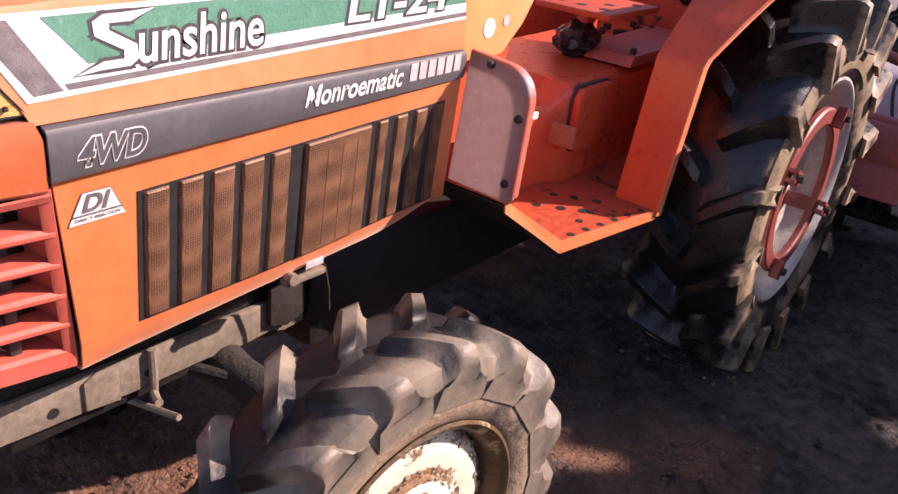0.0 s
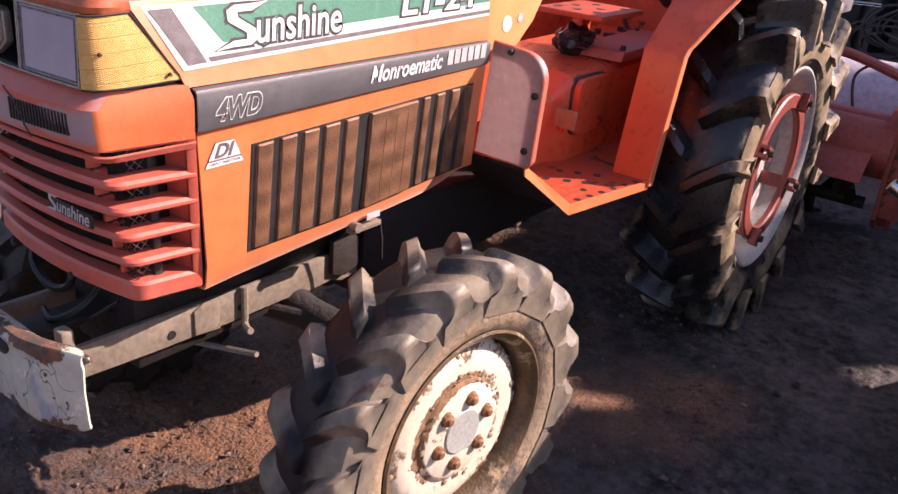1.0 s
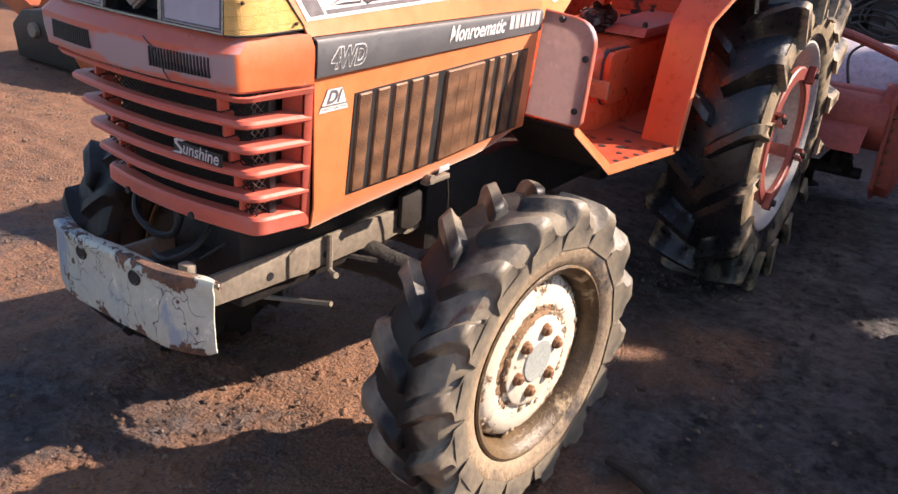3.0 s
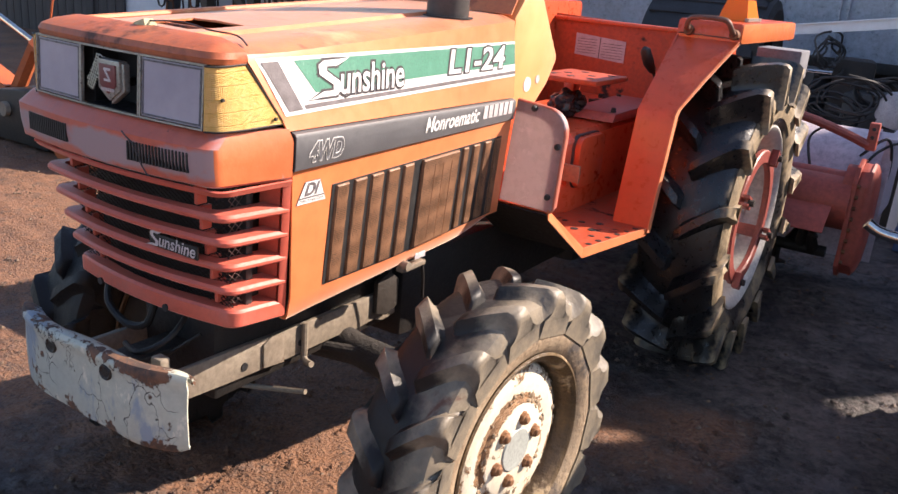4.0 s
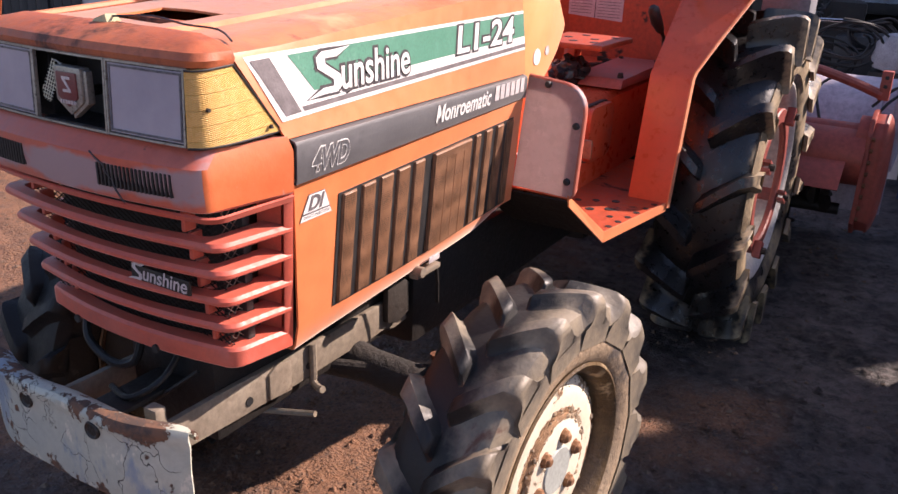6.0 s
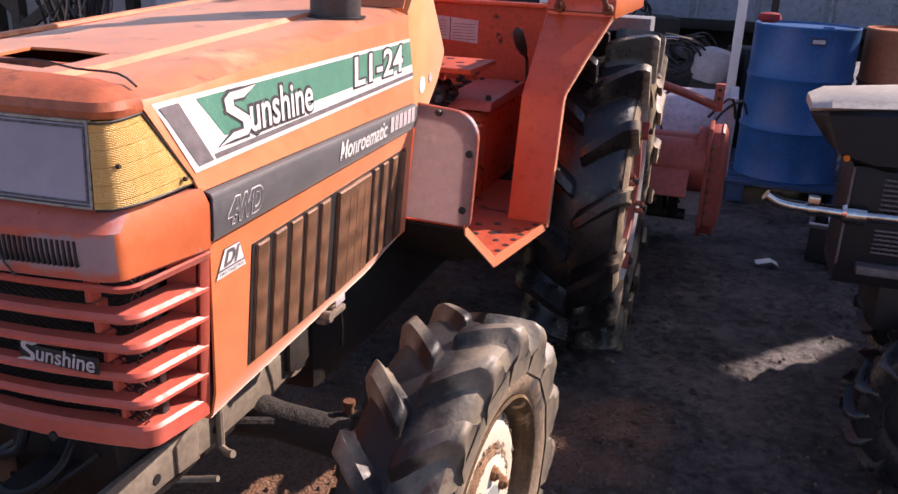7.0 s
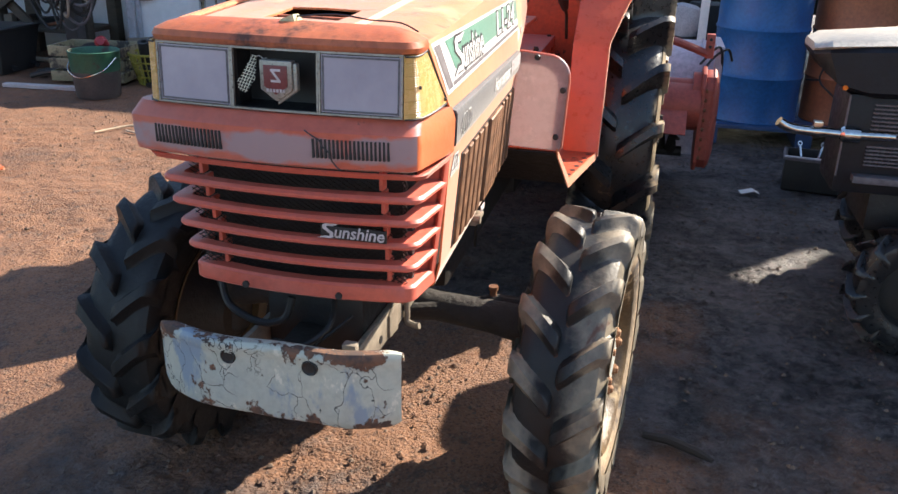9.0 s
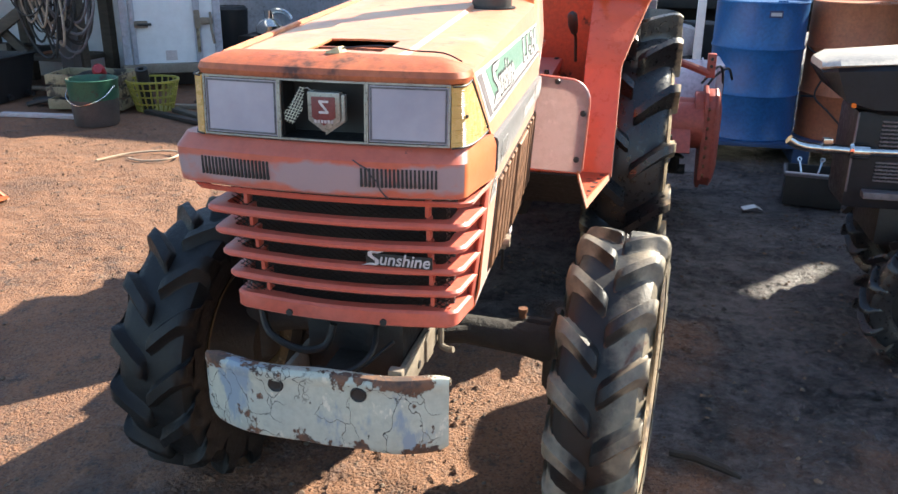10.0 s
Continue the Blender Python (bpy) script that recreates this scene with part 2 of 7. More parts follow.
def band_material():
    """Red plastic gone chalky grey in a worn stripe across its face."""
    m = surface("faded_red_plastic", (0.56, 0.125, 0.075), (0.52, 0.16, 0.11), 5.0, 0.42, bump=0.0006, bump_scale=50, fine_mix=0.22, sheen=0.25)
    x, y, z = axes(m)
    stripe = calc(m, "MINIMUM", spread(m, z, 0.945, 0.965), spread(m, z, 1.012, 0.994))
    worn = calc(m, "ADD", calc(m, "MULTIPLY", stripe, 0.26), tex_noise(m, 7.0, 5.0, 0.6, (1, 1, 1.3)))
    over(m, spread(m, worn, 0.60, 0.72, 0.0, 0.85), (0.33, 0.27, 0.29), 0.55)
    over(m, spread(m, tex_noise(m, 18.0, 8.0, 0.7), 0.66, 0.70), (0.16, 0.07, 0.055), 0.7)
    return m


ORANGE = surface("sun_faded_orange_paint", (0.74, 0.218, 0.066), (0.67, 0.175, 0.05), 3.0, 0.42, bump=0.0005, bump_scale=25, spots=(0.55, 0.075, 0.022), spot_scale=5, spot_at=0.66, spot_soft=0.12, spot_rough=0.5, coat=0.6, coat_rough=0.55, sheen=1.0, fine_mix=0.24)
HOODTOP = surface("chalky_orange_hood_paint", (0.64, 0.225, 0.075), (0.55, 0.15, 0.05), 4.0, 0.5, bump=0.0008, bump_scale=40, spots=(0.64, 0.35, 0.16), spot_scale=5, spot_at=0.57, spot_soft=0.12, spot_rough=0.7, coat=0.3, coat_rough=0.5, sheen=0.5, fine_mix=0.35, spots2=(0.34, 0.10, 0.045), spot2_scale=16.0, spot2_at=0.60, spot2_soft=0.06)
LIP = surface("grimy_orange_lip_paint", (0.52, 0.15, 0.06), (0.46, 0.11, 0.045), 5.0, 0.55, bump=0.001, spots=(0.085, 0.042, 0.03), spot_scale=7, spot_at=0.585, spot_soft=0.10)
x, y, z = axes(LIP)
soot = calc(LIP, "MULTIPLY", spread(LIP, calc(LIP, "ABSOLUTE", calc(LIP, "SUBTRACT", x, -0.01)), 0.14, 0.02), 0.17)
over(LIP, spread(LIP, calc(LIP, "ADD", tex_noise(LIP, 16.0, 7.0, 0.65), soot), 0.60, 0.74, 0.0, 0.85), (0.045, 0.028, 0.024), 0.75)
PINK = band_material()
NOSESIDE = surface("sunlit_faded_orange_plastic", (0.66, 0.165, 0.055), (0.60, 0.135, 0.045), 4.0, 0.45, bump=0.0006, bump_scale=50, fine_mix=0.2, sheen=0.3, spots=(0.42, 0.30, 0.29), spot_scale=7.0, spot_at=0.68, spot_soft=0.05)
SLAT = surface("faded_red_grille_plastic", (0.60, 0.105, 0.06), (0.55, 0.13, 0.09), 7.0, 0.45, bump=0.0006, bump_scale=60, spots=(0.34, 0.10, 0.08), spot_scale=11, spot_at=0.68, fine_mix=0.25, sheen=0.25)
FENDER = surface("red_orange_fender_paint", (0.66, 0.105, 0.036), (0.60, 0.085, 0.03), 3.0, 0.33, bump=0.0005, bump_scale=20, spots=(0.09, 0.03, 0.018), spot_scale=12, spot_at=0.75, coat=0.25, fine_mix=0.2)
DECK = surface("worn_orange_deck_paint", (0.55, 0.085, 0.025), (0.45, 0.075, 0.03), 7.0, 0.5, bump=0.001, bump_scale=60, spots=(0.045, 0.028, 0.022), spot_scale=6.5, spot_at=0.575, spot_soft=0.05)
BAND = surface("weathered_dark_grey_band", (0.085, 0.085, 0.092), (0.065, 0.065, 0.072), 10.0, 0.5, bump=0.0004, bump_scale=150, sheen=1.0, coat=0.2, coat_rough=0.5, fine_mix=0.2)
BLACK = surface("black_plastic", (0.018, 0.018, 0.02), (0.028, 0.027, 0.027), 10.0, 0.5, bump=0.0004)
DARK = surface("greasy_dark_iron", (0.022, 0.019, 0.017), (0.04, 0.031, 0.025), 12.0, 0.65, metal=0.2, bump=0.002, bump_scale=50, spots=(0.08, 0.05, 0.034), spot_scale=9, spot_at=0.63)
# darker copy of the iron: grease, with the engine's shade put into the colour
DEEPBLACK = surface("deep_black_coat", (0.011, 0.010, 0.010), (0.022, 0.018, 0.015), 12.0, 0.55, bump=0.003, bump_scale=45, spots=(0.045, 0.031, 0.022), spot_scale=9, spot_at=0.66)
STEEL = surface("dirty_grey_frame_paint", (0.27, 0.225, 0.17), (0.20, 0.16, 0.12), 9.0, 0.6, bump=0.0012, bump_scale=50, spots=(0.09, 0.05, 0.03), spot_scale=10, spot_at=0.63)
CHROME = surface("polished_steel", (0.75, 0.74, 0.72), None, 6.0, 0.16, metal=1.0, rough_var=0.06)
WHITE = surface("aged_white_vinyl", (0.76, 0.75, 0.73), (0.68, 0.67, 0.66), 14.0, 0.45, bump=0.0003, bump_scale=120, sheen=1.0, fine_mix=0.15)
GREEN = surface("faded_green_vinyl", (0.045, 0.215, 0.14), (0.065, 0.25, 0.17), 25.0, 0.45, bump=0.0003, bump_scale=150, sheen=1.0, coat=0.2, coat_rough=0.5, spots=(0.14, 0.30, 0.23), spot_scale=30, spot_at=0.62)
GREYV = surface("flaked_grey_vinyl", (0.17, 0.15, 0.16), (0.11, 0.095, 0.10), 45.0, 0.55, bump=0.0006, bump_scale=200)
INK = surface("dark_print", (0.05, 0.042, 0.05), None, 20.0, 0.5)
PAPER = surface("pale_sticker", (0.62, 0.56, 0.56), (0.52, 0.47, 0.47), 14.0, 0.5)
LENS = surface("hazed_headlight_lens", (0.44, 0.41, 0.46), (0.30, 0.28, 0.34), 4.0, 0.14, bump=0.0003, bump_scale=14, coat=0.6, coat_rough=0.05, rough_var=0.04, fine_mix=0.05)
LENSRIM = surface("frosted_lens_border", (0.12, 0.115, 0.13), (0.10, 0.095, 0.11), 12.0, 0.3, fine_mix=0.15)
LAMPTRIM = surface("tarnished_lamp_frame", (0.42, 0.40, 0.36), (0.30, 0.28, 0.25), 20.0, 0.35, metal=0.5)
MESH = surface("rusty_vent_mesh", (0.215, 0.100, 0.048), (0.245, 0.120, 0.062), 3.0, 0.6, metal=0.2, bump=0.0004, bump_scale=300, spots=(0.36, 0.075, 0.03), spot_scale=3, spot_at=0.62, spot_soft=0.12, dots=250.0)
WIRE = surface("dull_wire_mesh", (0.16, 0.13, 0.11), (0.25, 0.21, 0.18), 30.0, 0.5, metal=0.6)
BUMPER = bumper_material()
# TYRE_FAR is a darker copy: the far wheel's shade is in its colour
TYRE_F, TYRE_FAR = tyre_material("dusty_lugged_rubber"), surface("shaded_lugged_rubber", (0.014, 0.013, 0.013), (0.008, 0.008, 0.008), 9.0, 0.55, bump=0.002, bump_scale=50, spots=(0.055, 0.045, 0.038), spot_scale=9, spot_at=0.64, own=True, shine=0.4)
TYRE_R = wet_tyre_material()
MUDWALL = surface("mud_caked_sidewall", (0.38, 0.285, 0.185), (0.28, 0.20, 0.125), 9.0, 0.8, bump=0.004, bump_scale=60, spots=(0.085, 0.07, 0.06), spot_scale=7.0, spot_at=0.54, spot_soft=0.10)
RIM_F = disc_material()
RIM_IN = surface("muddy_rim_barrel", (0.16, 0.100, 0.044), (0.09, 0.058, 0.030), 12.0, 0.38, bump=0.003, bump_scale=80, spots=(0.42, 0.31, 0.18), spot_scale=9, spot_at=0.60)
RIM_R = surface("grey_white_rim_paint", (0.60, 0.58, 0.55), (0.50, 0.48, 0.45), 7.0, 0.4, bump=0.0012, bump_scale=60, spots=(0.15, 0.10, 0.07), spot_scale=9, spot_at=0.66)
RED_IRON = surface("dull_red_iron", (0.30, 0.065, 0.05), (0.24, 0.055, 0.042), 9.0, 0.5, bump=0.001, bump_scale=60)
RUST = surface("rusted_steel", (0.23, 0.10, 0.045), (0.15, 0.06, 0.03), 14.0, 0.75, metal=0.2, bump=0.002, bump_scale=80)
BOLT = surface("rusty_bolt", (0.24, 0.115, 0.055), (0.34, 0.18, 0.09), 30.0, 0.7, metal=0.3, bump=0.001, bump_scale=150)
AMBER = amber_material()
BEACON = glassy("orange_indicator_lens", (0.95, 0.26, 0.02), 0.2, 0.3, 0.001, 160.0)
TILLER = surface("dull_pink_red_paint", (0.46, 0.10, 0.07), (0.38, 0.08, 0.055), 5.0, 0.5, bump=0.001, bump_scale=40, spots=(0.10, 0.045, 0.035), spot_scale=8, spot_at=0.66)
SHEET = surface("pale_lavender_painted_sheet", (0.60, 0.51, 0.55), (0.52, 0.44, 0.48), 5.0, 0.45, bump=0.001, bump_scale=20)
BLUE = surface("scuffed_blue_drum_paint", (0.024, 0.125, 0.34), (0.020, 0.095, 0.27), 5.0, 0.4, bump=0.0008, spots=(0.06, 0.12, 0.22), spot_scale=10, spot_at=0.66)
DRUMO = surface("rusty_orange_drum_paint", (0.46, 0.150, 0.060), (0.40, 0.120, 0.050), 6.0, 0.55, bump=0.001, spots=(0.20, 0.08, 0.04), spot_scale=8, spot_at=0.70)
SILVER = surface("dull_aluminium_panel", (0.50, 0.54, 0.62), (0.43, 0.47, 0.55), 3.0, 0.36, metal=0.25, bump=0.001, bump_scale=12)
WALLW = surface("stained_white_panel", (0.80, 0.82, 0.85), (0.72, 0.74, 0.77), 1.5, 0.5, bump=0.0006, spots=(0.34, 0.29, 0.24), spot_scale=5, spot_at=0.72, fine_mix=0.12)
SHED = surface("dark_weathered_boards", (0.055, 0.05, 0.05), (0.085, 0.078, 0.078), 4.0, 0.7, bump=0.002, stretch=(3, 3, 0.4))
WOOD = surface("weathered_wood", (0.11, 0.085, 0.06), (0.07, 0.055, 0.04), 6.0, 0.75, bump=0.001, stretch=(1, 1, 6))
CREAM = surface("grimy_cream_plastic", (0.34, 0.29, 0.17), (0.24, 0.20, 0.12), 9.0, 0.5, spots=(0.06, 0.05, 0.04), spot_scale=6, spot_at=0.52)
COWLP = surface("sun_bleached_cowl_paint", (0.82, 0.40, 0.15), (0.77, 0.32, 0.10), 4.0, 0.42, bump=0.0004, bump_scale=30, coat=0.6, coat_rough=0.55, sheen=1.0, fine_mix=0.12)
GREENB = surface("green_bucket_paint", (0.03, 0.12, 0.07), None, 8.0, 0.45, spots=(0.06, 0.05, 0.04), spot_scale=9, spot_at=0.56)
YELLOW = surface("yellow_plastic", (0.40, 0.36, 0.05), (0.28, 0.25, 0.05), 10.0, 0.5)
MUDR = surface("tan_mud_on_black_rubber", (0.36, 0.27, 0.16), (0.22, 0.165, 0.10), 8.0, 0.75, bump=0.003, bump_scale=60, spots=(0.018, 0.017, 0.017), spot_scale=3.5, spot_at=0.52, spot_soft=0.12, spot_rough=0.33, own=True)
TUBE = surface("black_hose", (0.020, 0.019, 0.019), (0.038, 0.034, 0.032), 20.0, 0.6)
TANHOSE = surface("sun_bleached_tan_hose", (0.42, 0.33, 0.24), (0.30, 0.23, 0.17), 14.0, 0.5)


def ground_material():
    """Trodden earth: orange-brown dust and grit where dry, dark oily churned mud in large ragged patches that also hold
    painted shade.
    """
    m = surface("trodden_oily_earth", (0.275, 0.130, 0.066), (0.190, 0.090, 0.048), 2.2, 0.8, bump=0.010, bump_scale=30, fine_mix=0.30,
                spots=(0.075, 0.050, 0.040), spot_scale=1.5, spot_at=0.56, spot_soft=0.14, spot_rough=0.7,
                spots2=(0.095, 0.055, 0.036), spot2_scale=10.0, spot2_at=0.54, spot2_soft=0.12)
    grain = tex_cells(m, 150.0, "F1", "Color")
    grey = m.node_tree.nodes.new("ShaderNodeRGBToBW")
    m.node_tree.links.new(grain, grey.inputs[0])
    over(m, spread(m, grey.outputs[0], 0.66, 0.82, 0.0, 0.65), (0.27, 0.150, 0.090))
    over(m, spread(m, grey.outputs[0], 0.34, 0.20, 0.0, 0.55), (0.055, 0.036, 0.028))
    # the oily ground round the tractor and beside it, ragged-edged, painted darker for shade
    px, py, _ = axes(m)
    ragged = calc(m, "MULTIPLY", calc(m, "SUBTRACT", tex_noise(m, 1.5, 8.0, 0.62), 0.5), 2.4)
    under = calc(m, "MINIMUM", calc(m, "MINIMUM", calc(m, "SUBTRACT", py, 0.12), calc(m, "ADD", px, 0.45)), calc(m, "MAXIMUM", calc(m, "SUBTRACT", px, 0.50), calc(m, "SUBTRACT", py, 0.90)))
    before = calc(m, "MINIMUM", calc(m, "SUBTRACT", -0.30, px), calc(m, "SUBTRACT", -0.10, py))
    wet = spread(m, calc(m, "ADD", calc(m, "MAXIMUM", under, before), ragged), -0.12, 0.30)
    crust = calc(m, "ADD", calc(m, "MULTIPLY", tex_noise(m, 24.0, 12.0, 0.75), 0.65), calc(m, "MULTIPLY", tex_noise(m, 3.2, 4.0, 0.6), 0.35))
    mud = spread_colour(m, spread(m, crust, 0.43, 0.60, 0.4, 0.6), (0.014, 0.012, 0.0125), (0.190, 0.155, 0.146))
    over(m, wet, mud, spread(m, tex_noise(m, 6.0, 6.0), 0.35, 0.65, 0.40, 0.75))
    crumbs = tex_cells(m, 105.0, "F1", "Distance", (1, 1, 1), 0.02, 30.0)
    relief(m, calc(m, "MULTIPLY", crumbs, spread(m, tex_noise(m, 3.0, 4.0), 0.36, 0.58)), -0.008)
    relief(m, tex_noise(m, 95.0, 8.0, 0.7), 0.007)
    churned = tex_cells(m, 9.0, "F1", "Distance", (1, 1, 1), 0.16, 9.0)
    relief(m, calc(m, "MULTIPLY", calc(m, "ADD", churned, tex_noise(m, 24.0, 12.0, 0.75)), wet), 0.030)
    return m


def translucent_sheet():
    """Scuffed milky plastic that lets light through from behind."""
    m = surface("scuffed_milky_sheet", (0.46, 0.38, 0.38), (0.40, 0.34, 0.35), 5, 0.28, spots=(0.56, 0.48, 0.48), spot_scale=20, spot_at=0.58, fine_mix=0.3)
    nd, ln = m.node_tree.nodes, m.node_tree.links
    tr, mx = nd.new("ShaderNodeBsdfTranslucent"), nd.new("ShaderNodeMixShader")
    tr.inputs["Color"].default_value = (0.70, 0.58, 0.56, 1)
    mx.inputs[0].default_value = 0.45
    ln.new(nd["Principled BSDF"].outputs[0], mx.inputs[1])
    ln.new(tr.outputs[0], mx.inputs[2])
    ln.new(mx.outputs[0], nd["Material Output"].inputs[0])
    return m


GROUND = ground_material()
STONE = surface("small_brown_stones", (0.24, 0.155, 0.10), (0.11, 0.08, 0.06), 40.0, 0.8)


# ---- builders ----
def thing(name, label, category, at=(0, 0, 0), rz=0.0, group="", kind=""):
    ob = new(name)
    ob.matrix_basis = pose(*at, 0, 0, rz)
    return tagged(ob, label, category, group, kind)


def mesh_of(name, bm, material, smooth=35.0):
    me = bpy.data.meshes.new(name)
    bmesh.ops.recalc_face_normals(bm, faces=bm.faces[:])
    bm.to_mesh(me)
    bm.free()
    me.materials.append(material)
    if smooth:
        me.shade_smooth()
        me.set_sharp_from_angle(angle=radians(smooth))
    return me


def part(name, bm, material, parent, label="", at=None, smooth=35.0, kind=""):
    ob = new(name, bm if isinstance(bm, bpy.types.Mesh) else mesh_of(name, bm, material, smooth))
    ob.parent = parent
    if at is not None:
        ob.matrix_basis = at
    return tagged(ob, label, kind=kind)


def solo(name, bm, material, label, category, at=None, group="", kind="", smooth=35.0):
    ob = new(name, mesh_of(name, bm, material, smooth))
    if at is not None:
        ob.matrix_basis = at
    return tagged(ob, label, category, group, kind)


def box(x0, x1, y0, y1, z0, z1, bevel=0.004, bm=None, m=None):
    own = bmesh.new()
    vs = [own.verts.new((x, y, z)) for x in (x0, x1) for y in (y0, y1) for z in (z0, z1)]
    for f in ((0, 1, 3, 2), (4, 6, 7, 5), (0, 4, 5, 1), (2, 3, 7, 6), (0, 2, 6, 4), (1, 5, 7, 3)):
        own.faces.new([vs[i] for i in f])
    if bevel:
        b = min(bevel, 0.45 * min(abs(x1 - x0), abs(y1 - y0), abs(z1 - z0)))
        bmesh.ops.bevel(own, geom=own.edges[:], offset=b, segments=2, profile=0.6, affect="EDGES")
    if m is not None:
        own.transform(m)
    return own if bm is None else join(bm, own)


def join(bm, own):
    tmp = bpy.data.meshes.new("tmp")
    own.to_mesh(tmp)
    own.free()
    bm.from_mesh(tmp)
    bpy.data.meshes.remove(tmp)
    return bm


def prism(points, axis, a, b, bevel=0.0, bm=None):
    """A flat outline of (u, v) points, thick from a to b along an axis: x -> (y, z), y -> (x, z), z -> (x, y)."""
    own = bmesh.new()

    def place(u, v, w):
        return {"x": (w, u, v), "y": (u, w, v), "z": (u, v, w)}[axis]

    lo = [own.verts.new(place(u, v, a)) for u, v in points]
    hi = [own.verts.new(place(u, v, b)) for u, v in points]
    own.faces.new(lo)
    own.faces.new(hi[::-1])
    n = len(points)
    for i in range(n):
        own.faces.new((lo[i], lo[(i + 1) % n], hi[(i + 1) % n], hi[i]))
    if bevel:
        bmesh.ops.recalc_face_normals(own, faces=own.faces[:])
        bmesh.ops.bevel(own, geom=own.edges[:], offset=bevel, segments=2, profile=0.6, affect="EDGES")
    return own if bm is None else join(bm, own)


def lathe(profile, axis="x", segs=48, bm=None, at=(0, 0, 0), closed=False):
    """Turns (r, w) points round an axis."""
    own = bmesh.new()
    rings = []
    for r, w in profile:
        ring = []
        for i in range(segs):
            c, s = math.cos(2 * math.pi * i / segs) * r, math.sin(2 * math.pi * i / segs) * r
            p = {"x": (w, c, s), "y": (c, w, s), "z": (c, s, w)}[axis]
            ring.append(own.verts.new(Vector(p) + Vector(at)))
        rings.append(ring)
    pairs = list(zip(rings, rings[1:])) + ([(rings[-1], rings[0])] if closed else [])
    for ra, rb in pairs:
        for i in range(segs):
            own.faces.new((ra[i], ra[(i + 1) % segs], rb[(i + 1) % segs], rb[i]))
    if not closed:
        for ring, (r, w) in ((rings[0], profile[0]), (rings[-1], profile[-1])):
            if r > 1e-4:
                own.faces.new(ring)
    bmesh.ops.remove_doubles(own, verts=own.verts[:], dist=1e-5)
    return own if bm is None else join(bm, own)


def tube(points, radius, segs=8, bm=None, steps=1, cap=True):
    """A round bar along points; steps > 1 rounds the path."""
    pts = [Vector(p) for p in points]
    if steps > 1 and len(pts) > 2:
        out = []
        for i in range(len(pts) - 1):
            p0, p1, p2, p3 = pts[max(i - 1, 0)], pts[i], pts[i + 1], pts[min(i + 2, len(pts) - 1)]
            for k in range(steps):
                t = k / steps
                out.append(0.5 * (2 * p1 + (p2 - p0) * t + (2 * p0 - 5 * p1 + 4 * p2 - p3) * t * t + (3 * p1 - p0 - 3 * p2 + p3) * t ** 3))
        pts = out + [pts[-1]]
    own = bmesh.new()
    rings, side = [], None
    for i, p in enumerate(pts):
        d = (pts[min(i + 1, len(pts) - 1)] - pts[max(i - 1, 0)]).normalized()
        if side is None:
            side = d.orthogonal().normalized()
        side = (side - d * side.dot(d)).normalized()
        up = d.cross(side)
        r = radius[i] if isinstance(radius, (list, tuple)) else radius
        rings.append([own.verts.new(p + r * (math.cos(a) * side + math.sin(a) * up)) for a in (2 * math.pi * k / segs for k in range(segs))])
    for ra, rb in zip(rings, rings[1:]):
        for k in range(segs):
            own.faces.new((ra[k], ra[(k + 1) % segs], rb[(k + 1) % segs], rb[k]))
    if cap:
        own.faces.new(rings[0])
        own.faces.new(rings[-1][::-1])
    return own if bm is None else join(bm, own)


def sheet(rows, thick, bm=None):
    """A grid of points made into a closed shell of the given thickness."""
    own = bmesh.new()
    vs = [[own.verts.new(p) for p in row] for row in rows]
    for ra, rb in zip(vs, vs[1:]):
        for i in range(len(ra) - 1):
            own.faces.new((ra[i], ra[i + 1], rb[i + 1], rb[i]))
    bmesh.ops.recalc_face_normals(own, faces=own.faces[:])
    bmesh.ops.solidify(own, geom=own.faces[:], thickness=thick)
    return own if bm is None else join(bm, own)


def loft(rings, bm=None, cap=True):
    own = bmesh.new()
    vs = [[own.verts.new(p) for p in ring] for ring in rings]
    n = len(vs[0])
    for ra, rb in zip(vs, vs[1:]):
        for i in range(n):
            own.faces.new((ra[i], ra[(i + 1) % n], rb[(i + 1) % n], rb[i]))
    if cap:
        own.faces.new(vs[0])
        own.faces.new(vs[-1][::-1])
    return own if bm is None else join(bm, own)


def moved(bm, m):
    bm.transform(m)
    return bm


def lerp(a, b, t):
    return a + (b - a) * t


def rounded(w, h, r, n=5):
    """A rounded rectangle's outline, centred."""
    out = []
    for cx, cy, a0 in ((w / 2 - r, h / 2 - r, 0), (-w / 2 + r, h / 2 - r, 90), (-w / 2 + r, -h / 2 + r, 180), (w / 2 - r, -h / 2 + r, 270)):
        for k in range(n + 1):
            a = radians(a0 + 90 * k / n)
            out.append((cx + r * math.cos(a), cy + r * math.sin(a)))
    return out


